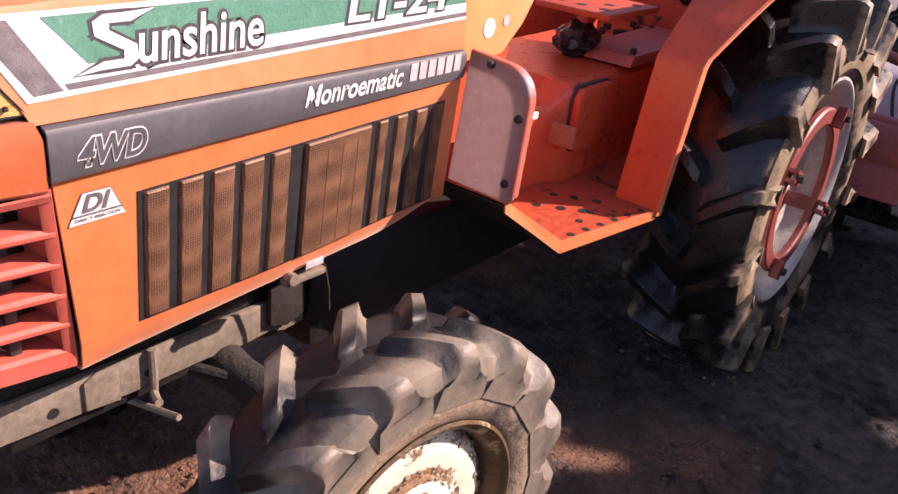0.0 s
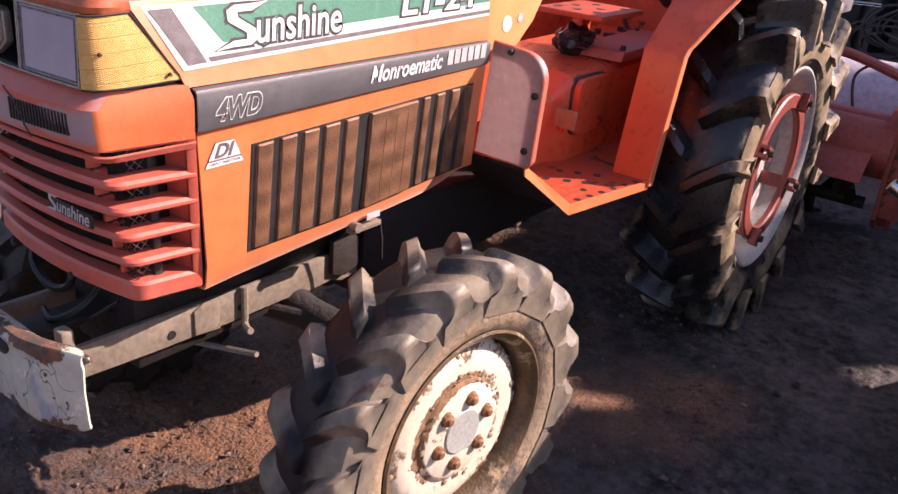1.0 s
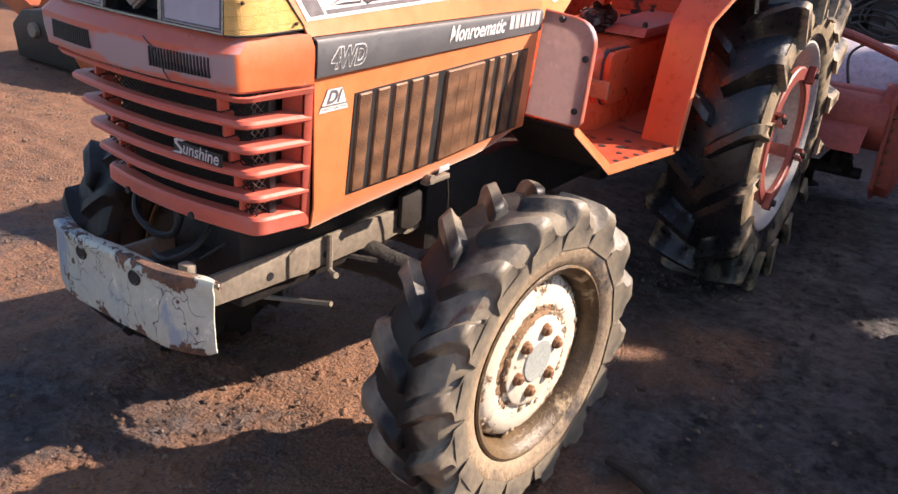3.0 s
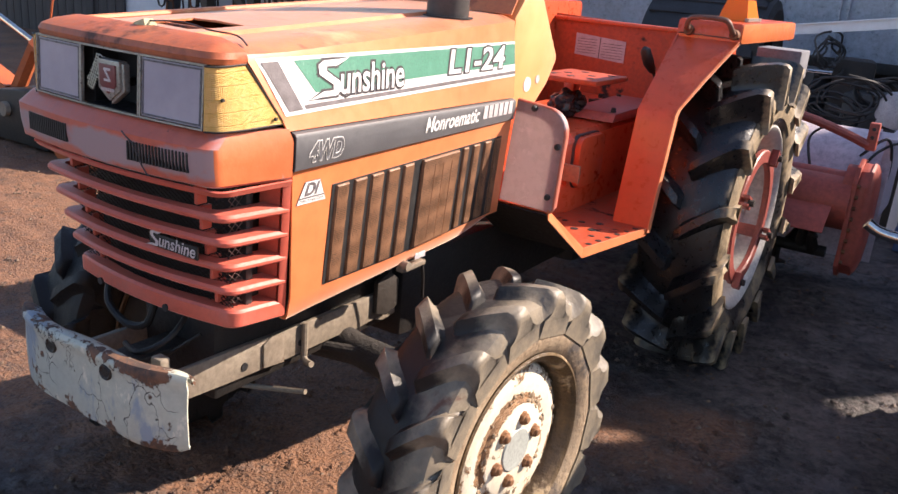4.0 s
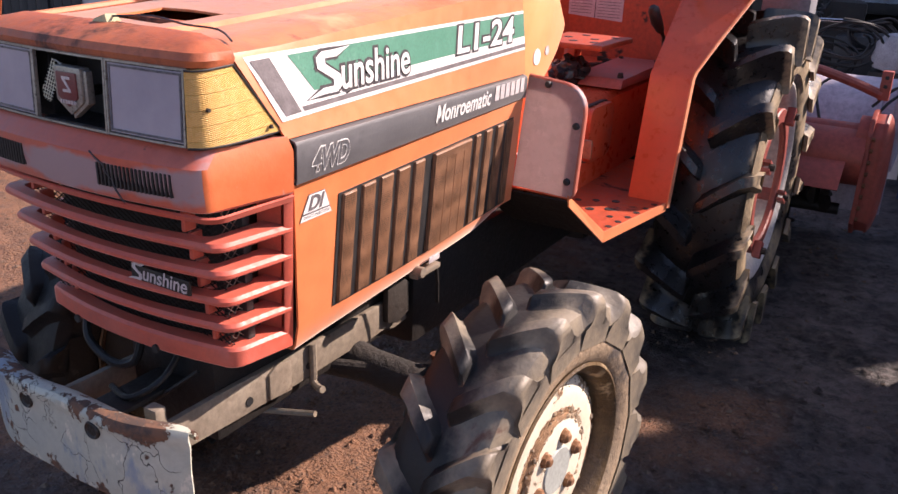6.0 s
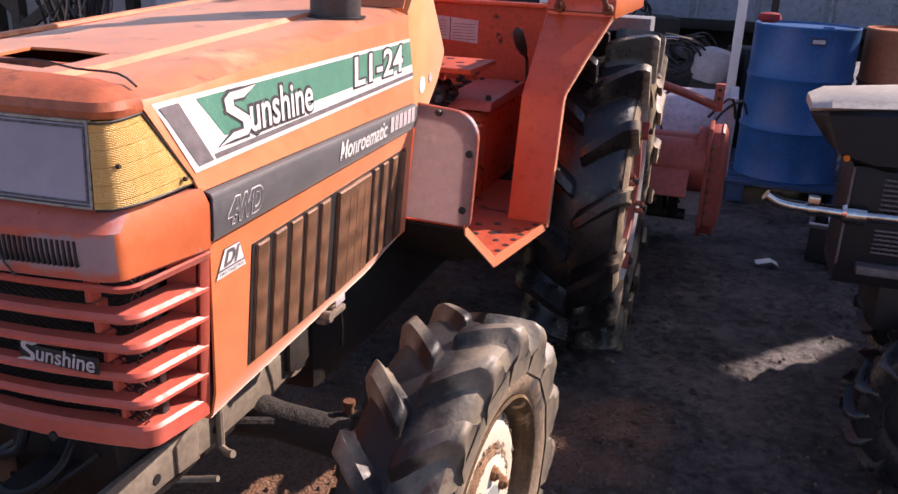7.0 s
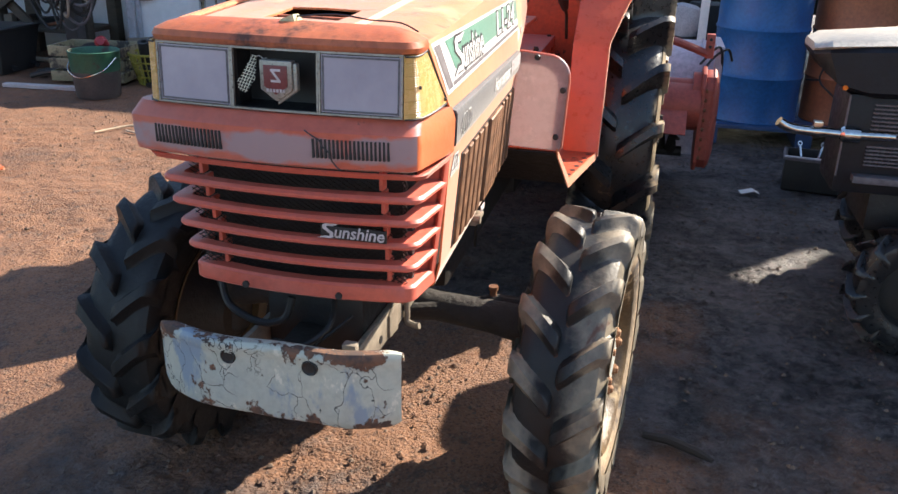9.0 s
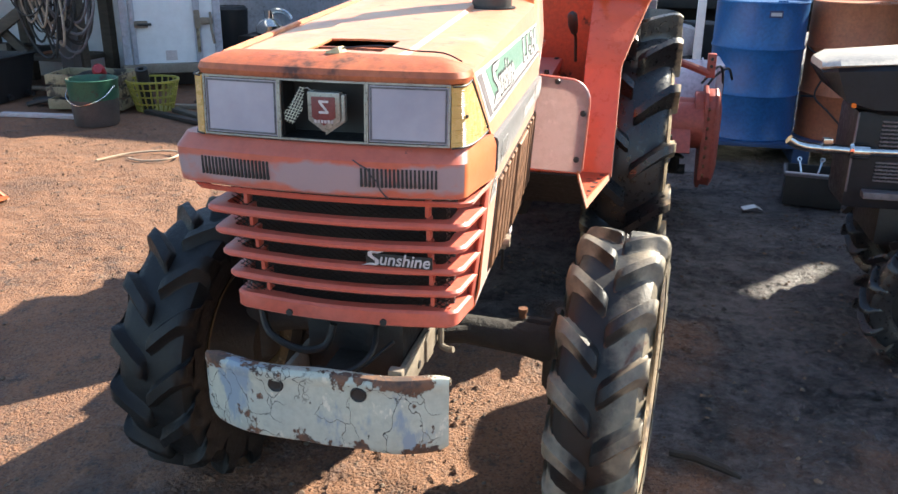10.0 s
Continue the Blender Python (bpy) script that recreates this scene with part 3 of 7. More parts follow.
def text_mesh(body, size, shear=0.0, offset=0.0, extrude=0.0, space=1.0):
    """The built-in font's letters as a bmesh in the x-y plane, starting at the origin."""
    cu = bpy.data.curves.new("letters", "FONT")
    cu.body, cu.size, cu.shear, cu.offset, cu.extrude, cu.space_character, cu.resolution_u = body, size, shear, offset, extrude, space, 4
    ob = new("letters", cu)
    bpy.context.view_layer.update()
    me = bpy.data.meshes.new_from_object(ob.evaluated_get(bpy.context.evaluated_depsgraph_get()))
    bm = bmesh.new()
    bm.from_mesh(me)
    bpy.data.objects.remove(ob)
    bpy.data.curves.remove(cu)
    bpy.data.meshes.remove(me)
    return bm


# ---- ground ----
def make_ground():
    def axis(lo, hi, step):
        mid = list(np.arange(lo, hi + 1e-6, step))
        out, d, v = [], step, hi
        while v < 260:
            d *= 1.22
            v += d
            out.append(v)
        neg, d, v = [], step, lo
        while v > -260:
            d *= 1.22
            v -= d
            neg.append(v)
        return neg[::-1] + mid + out

    def finer(vs, lo, hi):
        return sorted(vs + [0.5 * (a + b) for a, b in zip(vs, vs[1:]) if lo < a < hi])

    xs, ys = finer(axis(-4.2, 2.6, 0.03), -1.9, 1.9), finer(axis(-1.6, 4.4, 0.03), -1.1, 1.9)
    verts, faces = [], []
    for y in ys:
        for x in xs:
            p = Vector((x, y, 0))
            churned = min(1.0, max(0.12, 0.50 + 1.5 * noise.noise(p * 1.1 + Vector((3, 1, 0)))))
            rough = 0.010 * noise.fractal(p * 1.7, 0.8, 2.0, 4) + churned * (0.015 * noise.noise(p * 11) + 0.010 * abs(noise.noise(p * 23)) + 0.006 * noise.noise(p * 41))
            flat = min(1.0, 0.15 + min((Vector((x, y)) - Vector(c)).length for c in ((0.52, 0.06), (-0.52, 0.06), (0.52, 1.7), (-0.52, 1.7))) / 0.30)
            far = max(0.0, 1 - max(0, p.length - 4) / 6)
            verts.append((x, y, (rough - 0.006) * flat * far))
    n = len(xs)
    for j in range(len(ys) - 1):
        for i in range(n - 1):
            a = j * n + i
            faces.append((a, a + 1, a + n + 1, a + n))
    me = bpy.data.meshes.new("ground")
    me.from_pydata(verts, [], faces)
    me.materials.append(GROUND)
    me.shade_smooth()
    tagged(new("ground", me), "damp oily earth yard with brown dust and grit, partly darkened as shade", "ground", kind="structure")


make_ground()

# ---- the orange tractor ----
tractor = thing("tractor", "sun-faded orange four-wheel-drive farm tractor parked on oily earth", "tractor")

ZF = [0.652, 0.70, 0.905, 0.952, 0.957, 1.022, 1.027, 1.048, 1.146, 1.156]
XF = [0.240, 0.250, 0.268, 0.272, 0.283, 0.284, 0.274, 0.268, 0.250, 0.246]
ZR = [0.692, 0.720, 0.915, 0.963, 0.968, 1.016, 1.021, 1.060, 1.156, 1.205]
XR = [0.236, 0.246, 0.258, 0.262, 0.268, 0.269, 0.262, 0.259, 0.247, 0.243]
HOOD_Y0, HOOD_Y1 = -0.31, 0.505


def hood_keys(y):
    f = (y - HOOD_Y0) / (HOOD_Y1 - HOOD_Y0)
    return [lerp(a, b, f) for a, b in zip(ZF, ZR)], [lerp(a, b, f) for a, b in zip(XF, XR)]


def side_x(y, z):
    """How far out the hood's side lies at a place along it and a height."""
    zs, xs = hood_keys(y)
    return float(np.interp(z, zs, xs))


def span(a, b, n):
    return [lerp(a, b, i / n) for i in range(n + 1)]


def seam_lean(z):
    """How far back the seam between nose and side panel lies at a height."""
    return 0.028 * min(1.0, max(0.0, (0.95 - z) / 0.28))


def lower_panel(sgn):
    rows = []
    for y in span(-0.2972, 0.503, 16):
        zs, xs = hood_keys(y)
        drop = 0.03 * max(0, (y - 0.30) / 0.2) ** 2
        row = [(sgn * (xs[0] - 0.02), y, zs[0] + drop - 0.004), (sgn * (xs[0] - 0.006), y, zs[0] + drop - 0.003), (sgn * xs[0], y, zs[0] + drop + 0.006)]
        row += [(sgn * x, y, z) for z, x in list(zip(zs, xs))[1:4]]
        row += [(sgn * (xs[3] - 0.012), y, zs[3] + 0.004)]
        front = max(0.0, (-0.20 - y) / 0.0972)
        rows.append([(x, v + front * seam_lean(z), z) for x, v, z in row])
    return sheet(rows, 0.004)


def band_strip(sgn):
    rows = []
    for y in span(-0.303, 0.503, 12):
        zs, xs = hood_keys(y)
        rows.append([(sgn * (xs[4] - 0.012), y, zs[4] - 0.003), (sgn * (xs[4] - 0.001), y, zs[4] - 0.001), (sgn * (xs[4] + 0.001), y, zs[4] + 0.006),
                     (sgn * (xs[5] + 0.001), y, zs[5] - 0.006), (sgn * (xs[5] - 0.002), y, zs[5]), (sgn * (xs[5] - 0.012), y, zs[5] + 0.003)])
    return sheet(rows, 0.004)


def hood_shell():
    """The lid: both upper sides, the shoulders and the ribbed top, with an open air hatch."""
    us = [0.205, 0.160, 0.119, 0.112, 0.075, 0.0, -0.065, -0.112, -0.119, -0.160, -0.205]
    rise = [0.012, 0.014, 0.0145, 0.0215, 0.022, 0.0235, 0.022, 0.0215, 0.0145, 0.014, 0.012]
    ys = sorted([-0.385, -0.355, -0.29, -0.225, -0.10, 0.05, 0.2, 0.35, 0.503])
    bm = bmesh.new()
    grid = []
    for y in ys:
        zs, xs = hood_keys(max(y, HOOD_Y0) if y < HOOD_Y0 else y)
        row = []
        for k in (6, 7, 8, 9):
            yy = y
            if y == ys[0]:
                yy = lerp(-0.313, -0.386, min(1, max(0, (zs[k] - 1.034) / 0.115)))
            elif y < -0.30:
                yy = lerp(-0.295 + 0.01 * (y + 0.29), y, min(1, max(0, (zs[k] - 1.034) / 0.115)))
            row.append((xs[k], yy, zs[k]))
        left = row
        top = [(u, y, zs[9] + r) for u, r in zip(us, rise)]
        right = [(-x, yy, z) for x, yy, z in left[::-1]]
        grid.append([bm.verts.new(p) for p in left + top + right])
    for j in range(len(ys) - 1):
        for i in range(len(grid[0]) - 1):
            if 4 + 4 <= i < 4 + 6 and -0.36 < ys[j] < -0.23:      # the open hatch
                continue
            bm.faces.new((grid[j][i], grid[j][i + 1], grid[j + 1][i + 1], grid[j + 1][i]))
    bmesh.ops.recalc_face_normals(bm, faces=bm.faces[:])
    bmesh.ops.solidify(bm, geom=bm.faces[:], thickness=0.004)
    return bm


def paint_top(ob, material, z_from):
    """Gives the upward faces a second material."""
    ob.data.materials.append(material)
    for p in ob.data.polygons:
        if p.normal.z > 0.75:
            p.material_index = 1


hood = part("hood", hood_shell(), ORANGE, tractor, "faded orange hood with chalky ribbed top")
paint_top(hood, HOODTOP, 1.15)
for sgn, side in ((1, "left"), (-1, "right")):
    part("side_panel", lower_panel(sgn), ORANGE, tractor, "orange engine side panel")
    part("side_band", band_strip(sgn), BAND, tractor, "weathered dark grey trim band")
# dark engine bay behind the openings
part("engine_bay", box(-0.19, 0.19, -0.33, 0.50, 0.66, 1.135, 0.02), DARK, tractor, "dark greasy engine")
part("hatch_bar", box(-0.066, 0.076, -0.296, -0.286, 1.160, 1.176, 0.002), LIP, tractor)
part("hood_strip", tube([(-0.224, -0.37, 1.166), (-0.224, -0.1, 1.182), (-0.223, 0.2, 1.199), (-0.222, 0.49, 1.215)], 0.006, 6), HOODTOP, tractor, "orange edge strip of the hood")


part("hood_wire", tube([(0.01, -0.388, 1.186), (0.08, -0.372, 1.191), (0.14, -0.368, 1.184), (0.19, -0.352, 1.180), (0.225, -0.362, 1.168)], 0.0016, 5, steps=3), INK, tractor, "thin dark wire lying over the hood")


# side vents: raised mesh ribs
def vent_rib(y0, y1, proud, sgn):
    rings = []
    for z, k in ((0.0, 0), (0.02, 1), (0.5, 1), (0.985, 1), (1.0, 0.6)):
        ring = []
        for y, o in ((y0, 0), (y0 + 0.004, 0.85), (y0 + 0.009, 1), (y1 - 0.009, 1), (y1 - 0.004, 0.85), (y1, 0)):
            zs, xs = hood_keys(y)
            lift = 0.022 * max(0, (y - 0.05) / 0.4)
            zz = lerp(0.706 + lift, lerp(0.908, 0.925, (y + 0.18) / 0.64), z)
            ring.append((sgn * (side_x(y, zz) + 0.001 + proud * k * o), y, zz))
        ring += [(sgn * (abs(p[0]) - 0.006), p[1], p[2]) for p in ((ring[5]), (ring[0]))]
        rings.append(ring)
    return loft(rings)


RIBS = [(-0.176, -0.135, 0.006), (-0.121, -0.079, 0.006), (-0.067, -0.024, 0.006), (-0.013, 0.031, 0.006), (0.043, 0.083, 0.006),
        (0.112, 0.262, 0.009), (0.279, 0.306, 0.006), (0.324, 0.357, 0.006), (0.376, 0.411, 0.006), (0.430, 0.459, 0.006)]
for sgn in (1, -1):
    back = []
    for y in span(-0.184, 0.462, 10):
        lift = 0.022 * max(0, (y - 0.05) / 0.4)
        z0, z1 = 0.703 + lift, lerp(0.908, 0.925, (y + 0.18) / 0.64) + 0.003
        back.append([(sgn * (side_x(y, z) + 0.0015), y, z) for z in span(z0, z1, 4)])
    # black sheet on the panel: the gaps' shadow is put into its colour
    part("vent_backing", sheet(back, 0.002), BLACK, tractor, "black sheet for the shadowed gaps between vent ribs")
    for y0, y1, proud in RIBS:
        part("vent_rib", vent_rib(y0, y1, proud, sgn), MESH, tractor, "rusty fine mesh vent rib")
    for y in (0.158, 0.192, 0.226):
        part("vent_seam", loft([[(sgn * (side_x(y, z) + 0.0105), y - 0.0008, z), (sgn * (side_x(y, z) + 0.0105), y + 0.0008, z),
                                 (sgn * (side_x(y, z) + 0.007), y + 0.0008, z), (sgn * (side_x(y, z) + 0.007), y - 0.0008, z)] for z in (0.722, 0.8, 0.900)]), RUST, tractor)


# decals on the hood's sides
def on_side(bm, y0, z0, sgn, lift, slope=0.0, size=1.0):
    """Lays flat shapes (along, up) onto the hood's side."""
    for v in bm.verts:
        along, up, deep = v.co.x * size, v.co.y * size, v.co.z
        y = y0 + along if sgn > 0 else y0 - along
        z = z0 + up + slope * (y - HOOD_Y0)
        v.co = (sgn * (side_x(y, z) + lift + deep), y, z)
    return bm


def patch(corners, n=10, m=4):
    """A flat four-cornered shape, finely divided: corners (along, up) from lower left, anticlockwise."""
    bm = bmesh.new()
    (a, b), (c, d), (e, f), (g, h) = corners
    vs = [[bm.verts.new((lerp(lerp(a, c, i / n), lerp(g, e, i / n), j / m), lerp(lerp(b, d, i / n), lerp(h, f, i / n), j / m), 0)) for i in range(n + 1)] for j in range(m + 1)]
    for j in range(m):
        for i in range(n):
            bm.faces.new((vs[j][i], vs[j][i + 1], vs[j + 1][i + 1], vs[j + 1][i]))
    return bm


def fitted_text(body, width, height, shear, offset):
    """Letters of the built-in font, scaled to a width and to the height of their tallest letter, lower left at the origin."""
    def extent(bm):
        xs, ys = [v.co.x for v in bm.verts], [v.co.y for v in bm.verts]
        return min(xs), max(xs), min(ys), max(ys)

    plain = text_mesh(body, 1.0, shear, 0.020)
    x0, x1, y0, y1 = extent(plain)
    plain.free()
    bm = text_mesh(body, 1.0, shear, offset)
    for v in bm.verts:
        v.co = ((v.co.x - x0) * width / (x1 - x0), (v.co.y - y0) * height / (y1 - y0), 0)
    return bm


# the strokes of the angular S, each a convex outline, anticlockwise
STROKES = [((0, 0), (0.30, 0.04), (0.32, 0.17)), ((0.29, 0.04), (0.62, 0.04), (0.56, 0.18), (0.31, 0.18)),
           ((0.62, 0.04), (0.73, 0.15), (0.73, 0.40), (0.57, 0.33), (0.56, 0.18)), ((0.57, 0.33), (0.73, 0.40), (0.44, 0.69), (0.27, 0.62)),
           ((0.27, 0.62), (0.44, 0.69), (0.45, 0.81), (0.40, 0.97), (0.27, 0.86)), ((0.45, 0.81), (0.70, 0.81), (0.68, 0.97), (0.40, 0.97)), ((0.68, 0.80), (1.0, 1.0), (0.66, 0.97))]


def spiked_initial(width, height, grow):
    """An angular S with a lightning spike at either end, widened all round by grow."""
    bm = bmesh.new()
    for k, stroke in enumerate(STROKES):
        pts = [Vector((u * width, v * height)) for u, v in stroke]
        vs, n = [], len(pts)
        for i, p in enumerate(pts):
            a, b = (p - pts[i - 1]).normalized(), (pts[(i + 1) % n] - p).normalized()
            out = Vector((a.y, -a.x)) + Vector((b.y, -b.x))
            q = p + out * (2.0 / max(0.7, out.length_squared)) * grow
            vs.append(bm.verts.new((q.x, q.y, 0.00003 * k)))
        bm.faces.new(vs)
    return bm


def decal(name, bm, material, sgn, lift, y0=0.0, z0=0.0, label="", slope=0.0):
    return part(name, on_side(bm, y0, z0, sgn, lift, slope), material, tractor, label, smooth=0)


for sgn in (1, -1):
    e = (lambda y: y) if sgn > 0 else (lambda y: -y)
    decal("side_decal", patch([(e(-0.313), 1.052), (e(0.503), 1.074), (e(0.503), 1.157), (e(-0.368), 1.149)], 24), WHITE, sgn, 0.0012, label="long white side decal with a green stripe")
    decal("decal_stripe", patch([(e(-0.232), 1.0865), (e(0.503), 1.103), (e(0.503), 1.151), (e(-0.280), 1.1435)], 24), GREEN, sgn, 0.0018, label="faded green stripe")
    decal("decal_stripe", patch([(e(-0.304), 1.0585), (e(-0.268), 1.0600), (e(-0.318), 1.1435), (e(-0.358), 1.143)], 4), GREYV, sgn, 0.0018, label="flaked grey block")
    decal("decal_stripe", patch([(e(-0.262), 1.060), (e(0.503), 1.0795), (e(0.503), 1.087), (e(-0.266), 1.0675)], 24), GREYV, sgn, 0.0018, label="thin grey line")
    a = 1 if sgn > 0 else -1                        # the way in which the words run
    start = -0.252 if sgn > 0 else 0.04
    for edge, mat, lift, lab in ((0.0042, INK, 0.0024, "dark outline of white lettering"), (0.0, WHITE, 0.0036, "white slanted lettering")):
        decal("lettering", spiked_initial(0.118, 0.068, edge), mat, sgn, lift, start, 1.074, lab, slope=0.010)
        decal("lettering", fitted_text("unshine", 0.200, 0.054, 0.22, 0.014 + edge * 15), mat, sgn, lift, start + 0.086 * a, 1.0765, slope=0.010)
    start = 0.200 if sgn > 0 else 0.46
    for offset, mat, lift, lab in ((0.074, INK, 0.0024, "dark outline of model number"), (0.020, WHITE, 0.0032, "white slanted model number")):
        decal("lettering", fitted_text("L1-24", 0.250, 0.052, 0.20, offset), mat, sgn, lift, start, 1.0895, lab, slope=0.010)
    start = -0.268 if sgn > 0 else 0.45
    for offset, mat, lift, lab in ((0.062, WHITE, 0.0022, "white outlined lettering"), (0.024, BAND, 0.0030, "")):
        decal("lettering", fitted_text("4WD", 0.094, 0.036, 0.28, offset), mat, sgn, lift, start, 0.9685, lab, slope=0.004)
    start = 0.098 if sgn > 0 else 0.08
    decal("lettering", fitted_text("Monroematic", 0.226, 0.034, 0.26, 0.020), WHITE, sgn, 0.0024, start, 0.9755, "white slanted lettering on the band", slope=0.006)
    y = start + 0.243 * a                           # the maker's name: plain bars
    for k in range(6):
        decal("lettering_bar", patch([(0, 0), (0.019, 0), (0.021, 0.031), (0.002, 0.031)], 1, 1), PAPER, sgn, 0.0024, y, 0.980, slope=0.006)
        y += 0.0246 * a
    # the injection badge on the lower panel
    yb, zb, h = (-0.281, 0.8875, 0.73) if sgn > 0 else (-0.20, 0.8875, 0.73)
    decal("badge", patch([(-0.001, -0.0015 * h), (0.080, -0.0015 * h), (0.0590, 0.0575 * h), (0.019, 0.0575 * h)], 3, 3), GREYV, sgn, 0.0012, yb, zb)
    decal("badge", patch([(0.0, -0.001), (0.079, -0.001), (0.0735, 0.012 * h), (0.0045, 0.012 * h)], 3, 1), WHITE, sgn, 0.002, yb, zb, "silver engine badge")
    decal("badge", patch([(0.006, 0.016 * h), (0.072, 0.016 * h), (0.058, 0.056 * h), (0.020, 0.056 * h)], 3, 3), WHITE, sgn, 0.002, yb, zb, "silver engine badge")
    decal("lettering", fitted_text("DIRECT INJECTION", 0.064, 0.0062, 0.1, 0.012), INK, sgn, 0.0028, yb + 0.007 * a, zb + 0.0012)
    decal("lettering", fitted_text("DI", 0.040, 0.024, 0.30, 0.035), GREYV, sgn, 0.0028, yb + 0.018 * a, zb + 0.0145)


# ---- nose: lip, lamps, lower band, grille ----
def nose_plan(w, yf, yb, r=0.035, bow=0.012, n=5, front=8, flare=0.002):
    """The nose's outline from the left rear round the front to the right rear; yf is the front at the corners."""
    pts = [(w + flare, yb), (w + flare * 0.45, lerp(yb, yf + r, 0.5))]
    for k in range(n + 1):
        a = radians(90 * k / n)
        pts.append((w - r + r * math.cos(a), yf + r - r * math.sin(a)))
    xs = span(w - r, -(w - r), front)[1:-1]
    pts += [(x, yf - bow * (1 - (x / (w - r)) ** 2)) for x in xs]
    return pts + [(-x, y) for x, y in pts[:n + 3][::-1]]


def nose_sheet(levels, thick=0.004, flare=0.002, shift=0.0):
    return sheet([[(x + shift * (2.0 if x < 0 else 1.0) * min(1, max(0, (-0.31 - y) / 0.12)), y, z) for x, y in nose_plan(w, yf, yb, r, bow, flare=flare)] for z, w, yf, yb, r, bow in levels], thick)


part("hood_lip", nose_sheet([(1.141, 0.236, -0.440, -0.386, 0.03, 0.012), (1.1405, 0.246, -0.448, -0.383, 0.034, 0.012), (1.150, 0.249, -0.450, -0.384, 0.034, 0.012), (1.160, 0.246, -0.445, -0.385, 0.034, 0.012),
                             (1.170, 0.225, -0.425, -0.386, 0.02, 0.010), (1.178, 0.19, -0.398, -0.387, 0.005, 0.004), (1.179, 0.10, -0.389, -0.387, 0.001, 0.0)]), LIP, tractor, "grimy orange front lip of the hood")
band = part("nose_band", nose_sheet([(0.944, 0.246, -0.438, -0.306, 0.03, 0.02), (0.941, 0.260, -0.454, -0.306, 0.034, 0.02), (0.947, 0.2665, -0.464, -0.306, 0.026, 0.021), (0.980, 0.268, -0.469, -0.306, 0.026, 0.022),
                                     (1.0095, 0.2685, -0.470, -0.306, 0.026, 0.022), (1.0320, 0.262, -0.446, -0.312, 0.03, 0.02), (1.0325, 0.20, -0.36, -0.33, 0.01, 0.0)], flare=0.013, shift=-0.011), PINK, tractor, "faded red nose band with grey worn patches")
# sideways faces get a more orange copy that stands in for sunlight on them
band.data.materials.append(NOSESIDE)
for p in band.data.polygons:
    if abs(p.normal.x) > 0.80:
        p.material_index = 1
for x0, x1 in ((-0.222, -0.0805), (0.0825, 0.222)):
    part("lamp_backing", box(x0, x1, -0.437, -0.34, 1.03, 1.142, 0.004), BLACK, tractor)


def front_y(x, half=0.235, yf=-0.452, bow=0.012):
    return yf - bow * (1 - min(1.0, (x / half) ** 2))


def face_panel(x0, x1, z0, z1, out, thick, n=6, lean=0.006):
    rows = []
    for z in span(z0, z1, 3):
        rows.append([(x, front_y(x) - out + lean * (z - 1.03) / 0.11, z) for x in span(x0, x1, n)])
    return sheet(rows, thick)


def face_frame(x0, x1, z0, z1, wide, out, thick):
    bm = bmesh.new()
    for a, b, c, d in ((x0, x1, z0, z0 + wide), (x0, x1, z1 - wide, z1), (x0, x0 + wide, z0 + wide, z1 - wide), (x1 - wide, x1, z0 + wide, z1 - wide)):
        join(bm, face_panel(a, b, c, d, out, thick))
    return bm


for x0, x1 in ((-0.226, -0.079), (0.081, 0.226)):
    lamp = part("headlight", face_panel(x0 + 0.004, x1 - 0.004, 1.040, 1.136, 0.004, 0.006), LENS, tractor, "hazed white rectangular headlight")
    part("lens_border", face_frame(x0 + 0.006, x1 - 0.006, 1.042, 1.134, 0.003, 0.0052, 0.004), LENSRIM, lamp, "frosted lens border")
    part("lamp_frame", face_frame(x0, x1, 1.0355, 1.141, 0.0032, 0.0065, 0.006), LAMPTRIM, lamp, "thin tarnished lamp surround")
emblem_panel = part("emblem_panel", face_panel(-0.080, 0.082, 1.032, 1.141, -0.070, 0.004), BLACK, tractor, "black recessed centre panel")
for z in (1.034, 1.138):
    part("recess_wall", box(-0.080, 0.082, -0.455, -0.385, z, z + 0.003, 0.0), BLACK, emblem_panel)
part("emblem_stem", box(0.0, 0.014, -0.455, -0.388, 1.076, 1.090, 0.002), BLACK, emblem_panel)
part("trim_frame", face_frame(-0.0785, 0.0805, 1.0355, 1.141, 0.0032, 0.007, 0.006), LAMPTRIM, emblem_panel, "thin tarnished metal trim")
SHIELD = [(-0.026, 0.030), (0.026, 0.030), (0.026, -0.014), (0.0, -0.032), (-0.026, -0.014)]
part("shield", prism([(0.006 + x * 1.12, 1.088 + z * 1.12) for x, z in SHIELD], "y", -0.470, -0.452, 0.002), LAMPTRIM, emblem_panel, "grey shield-shaped emblem")
part("shield_face", prism([(0.006 + x * 0.82, 1.090 + z * 0.8) for x, z in SHIELD], "y", -0.4725, -0.468, 0.001), surface("dark_red_emblem", (0.22, 0.05, 0.05), None, 20, 0.4), emblem_panel, "dark red emblem face")
ZIG = [(-0.011, 0.014), (0.011, 0.014), (0.011, 0.010), (-0.004, -0.009), (0.011, -0.009), (0.011, -0.014), (-0.011, -0.014), (-0.011, -0.010), (0.004, 0.009), (-0.011, 0.009)]
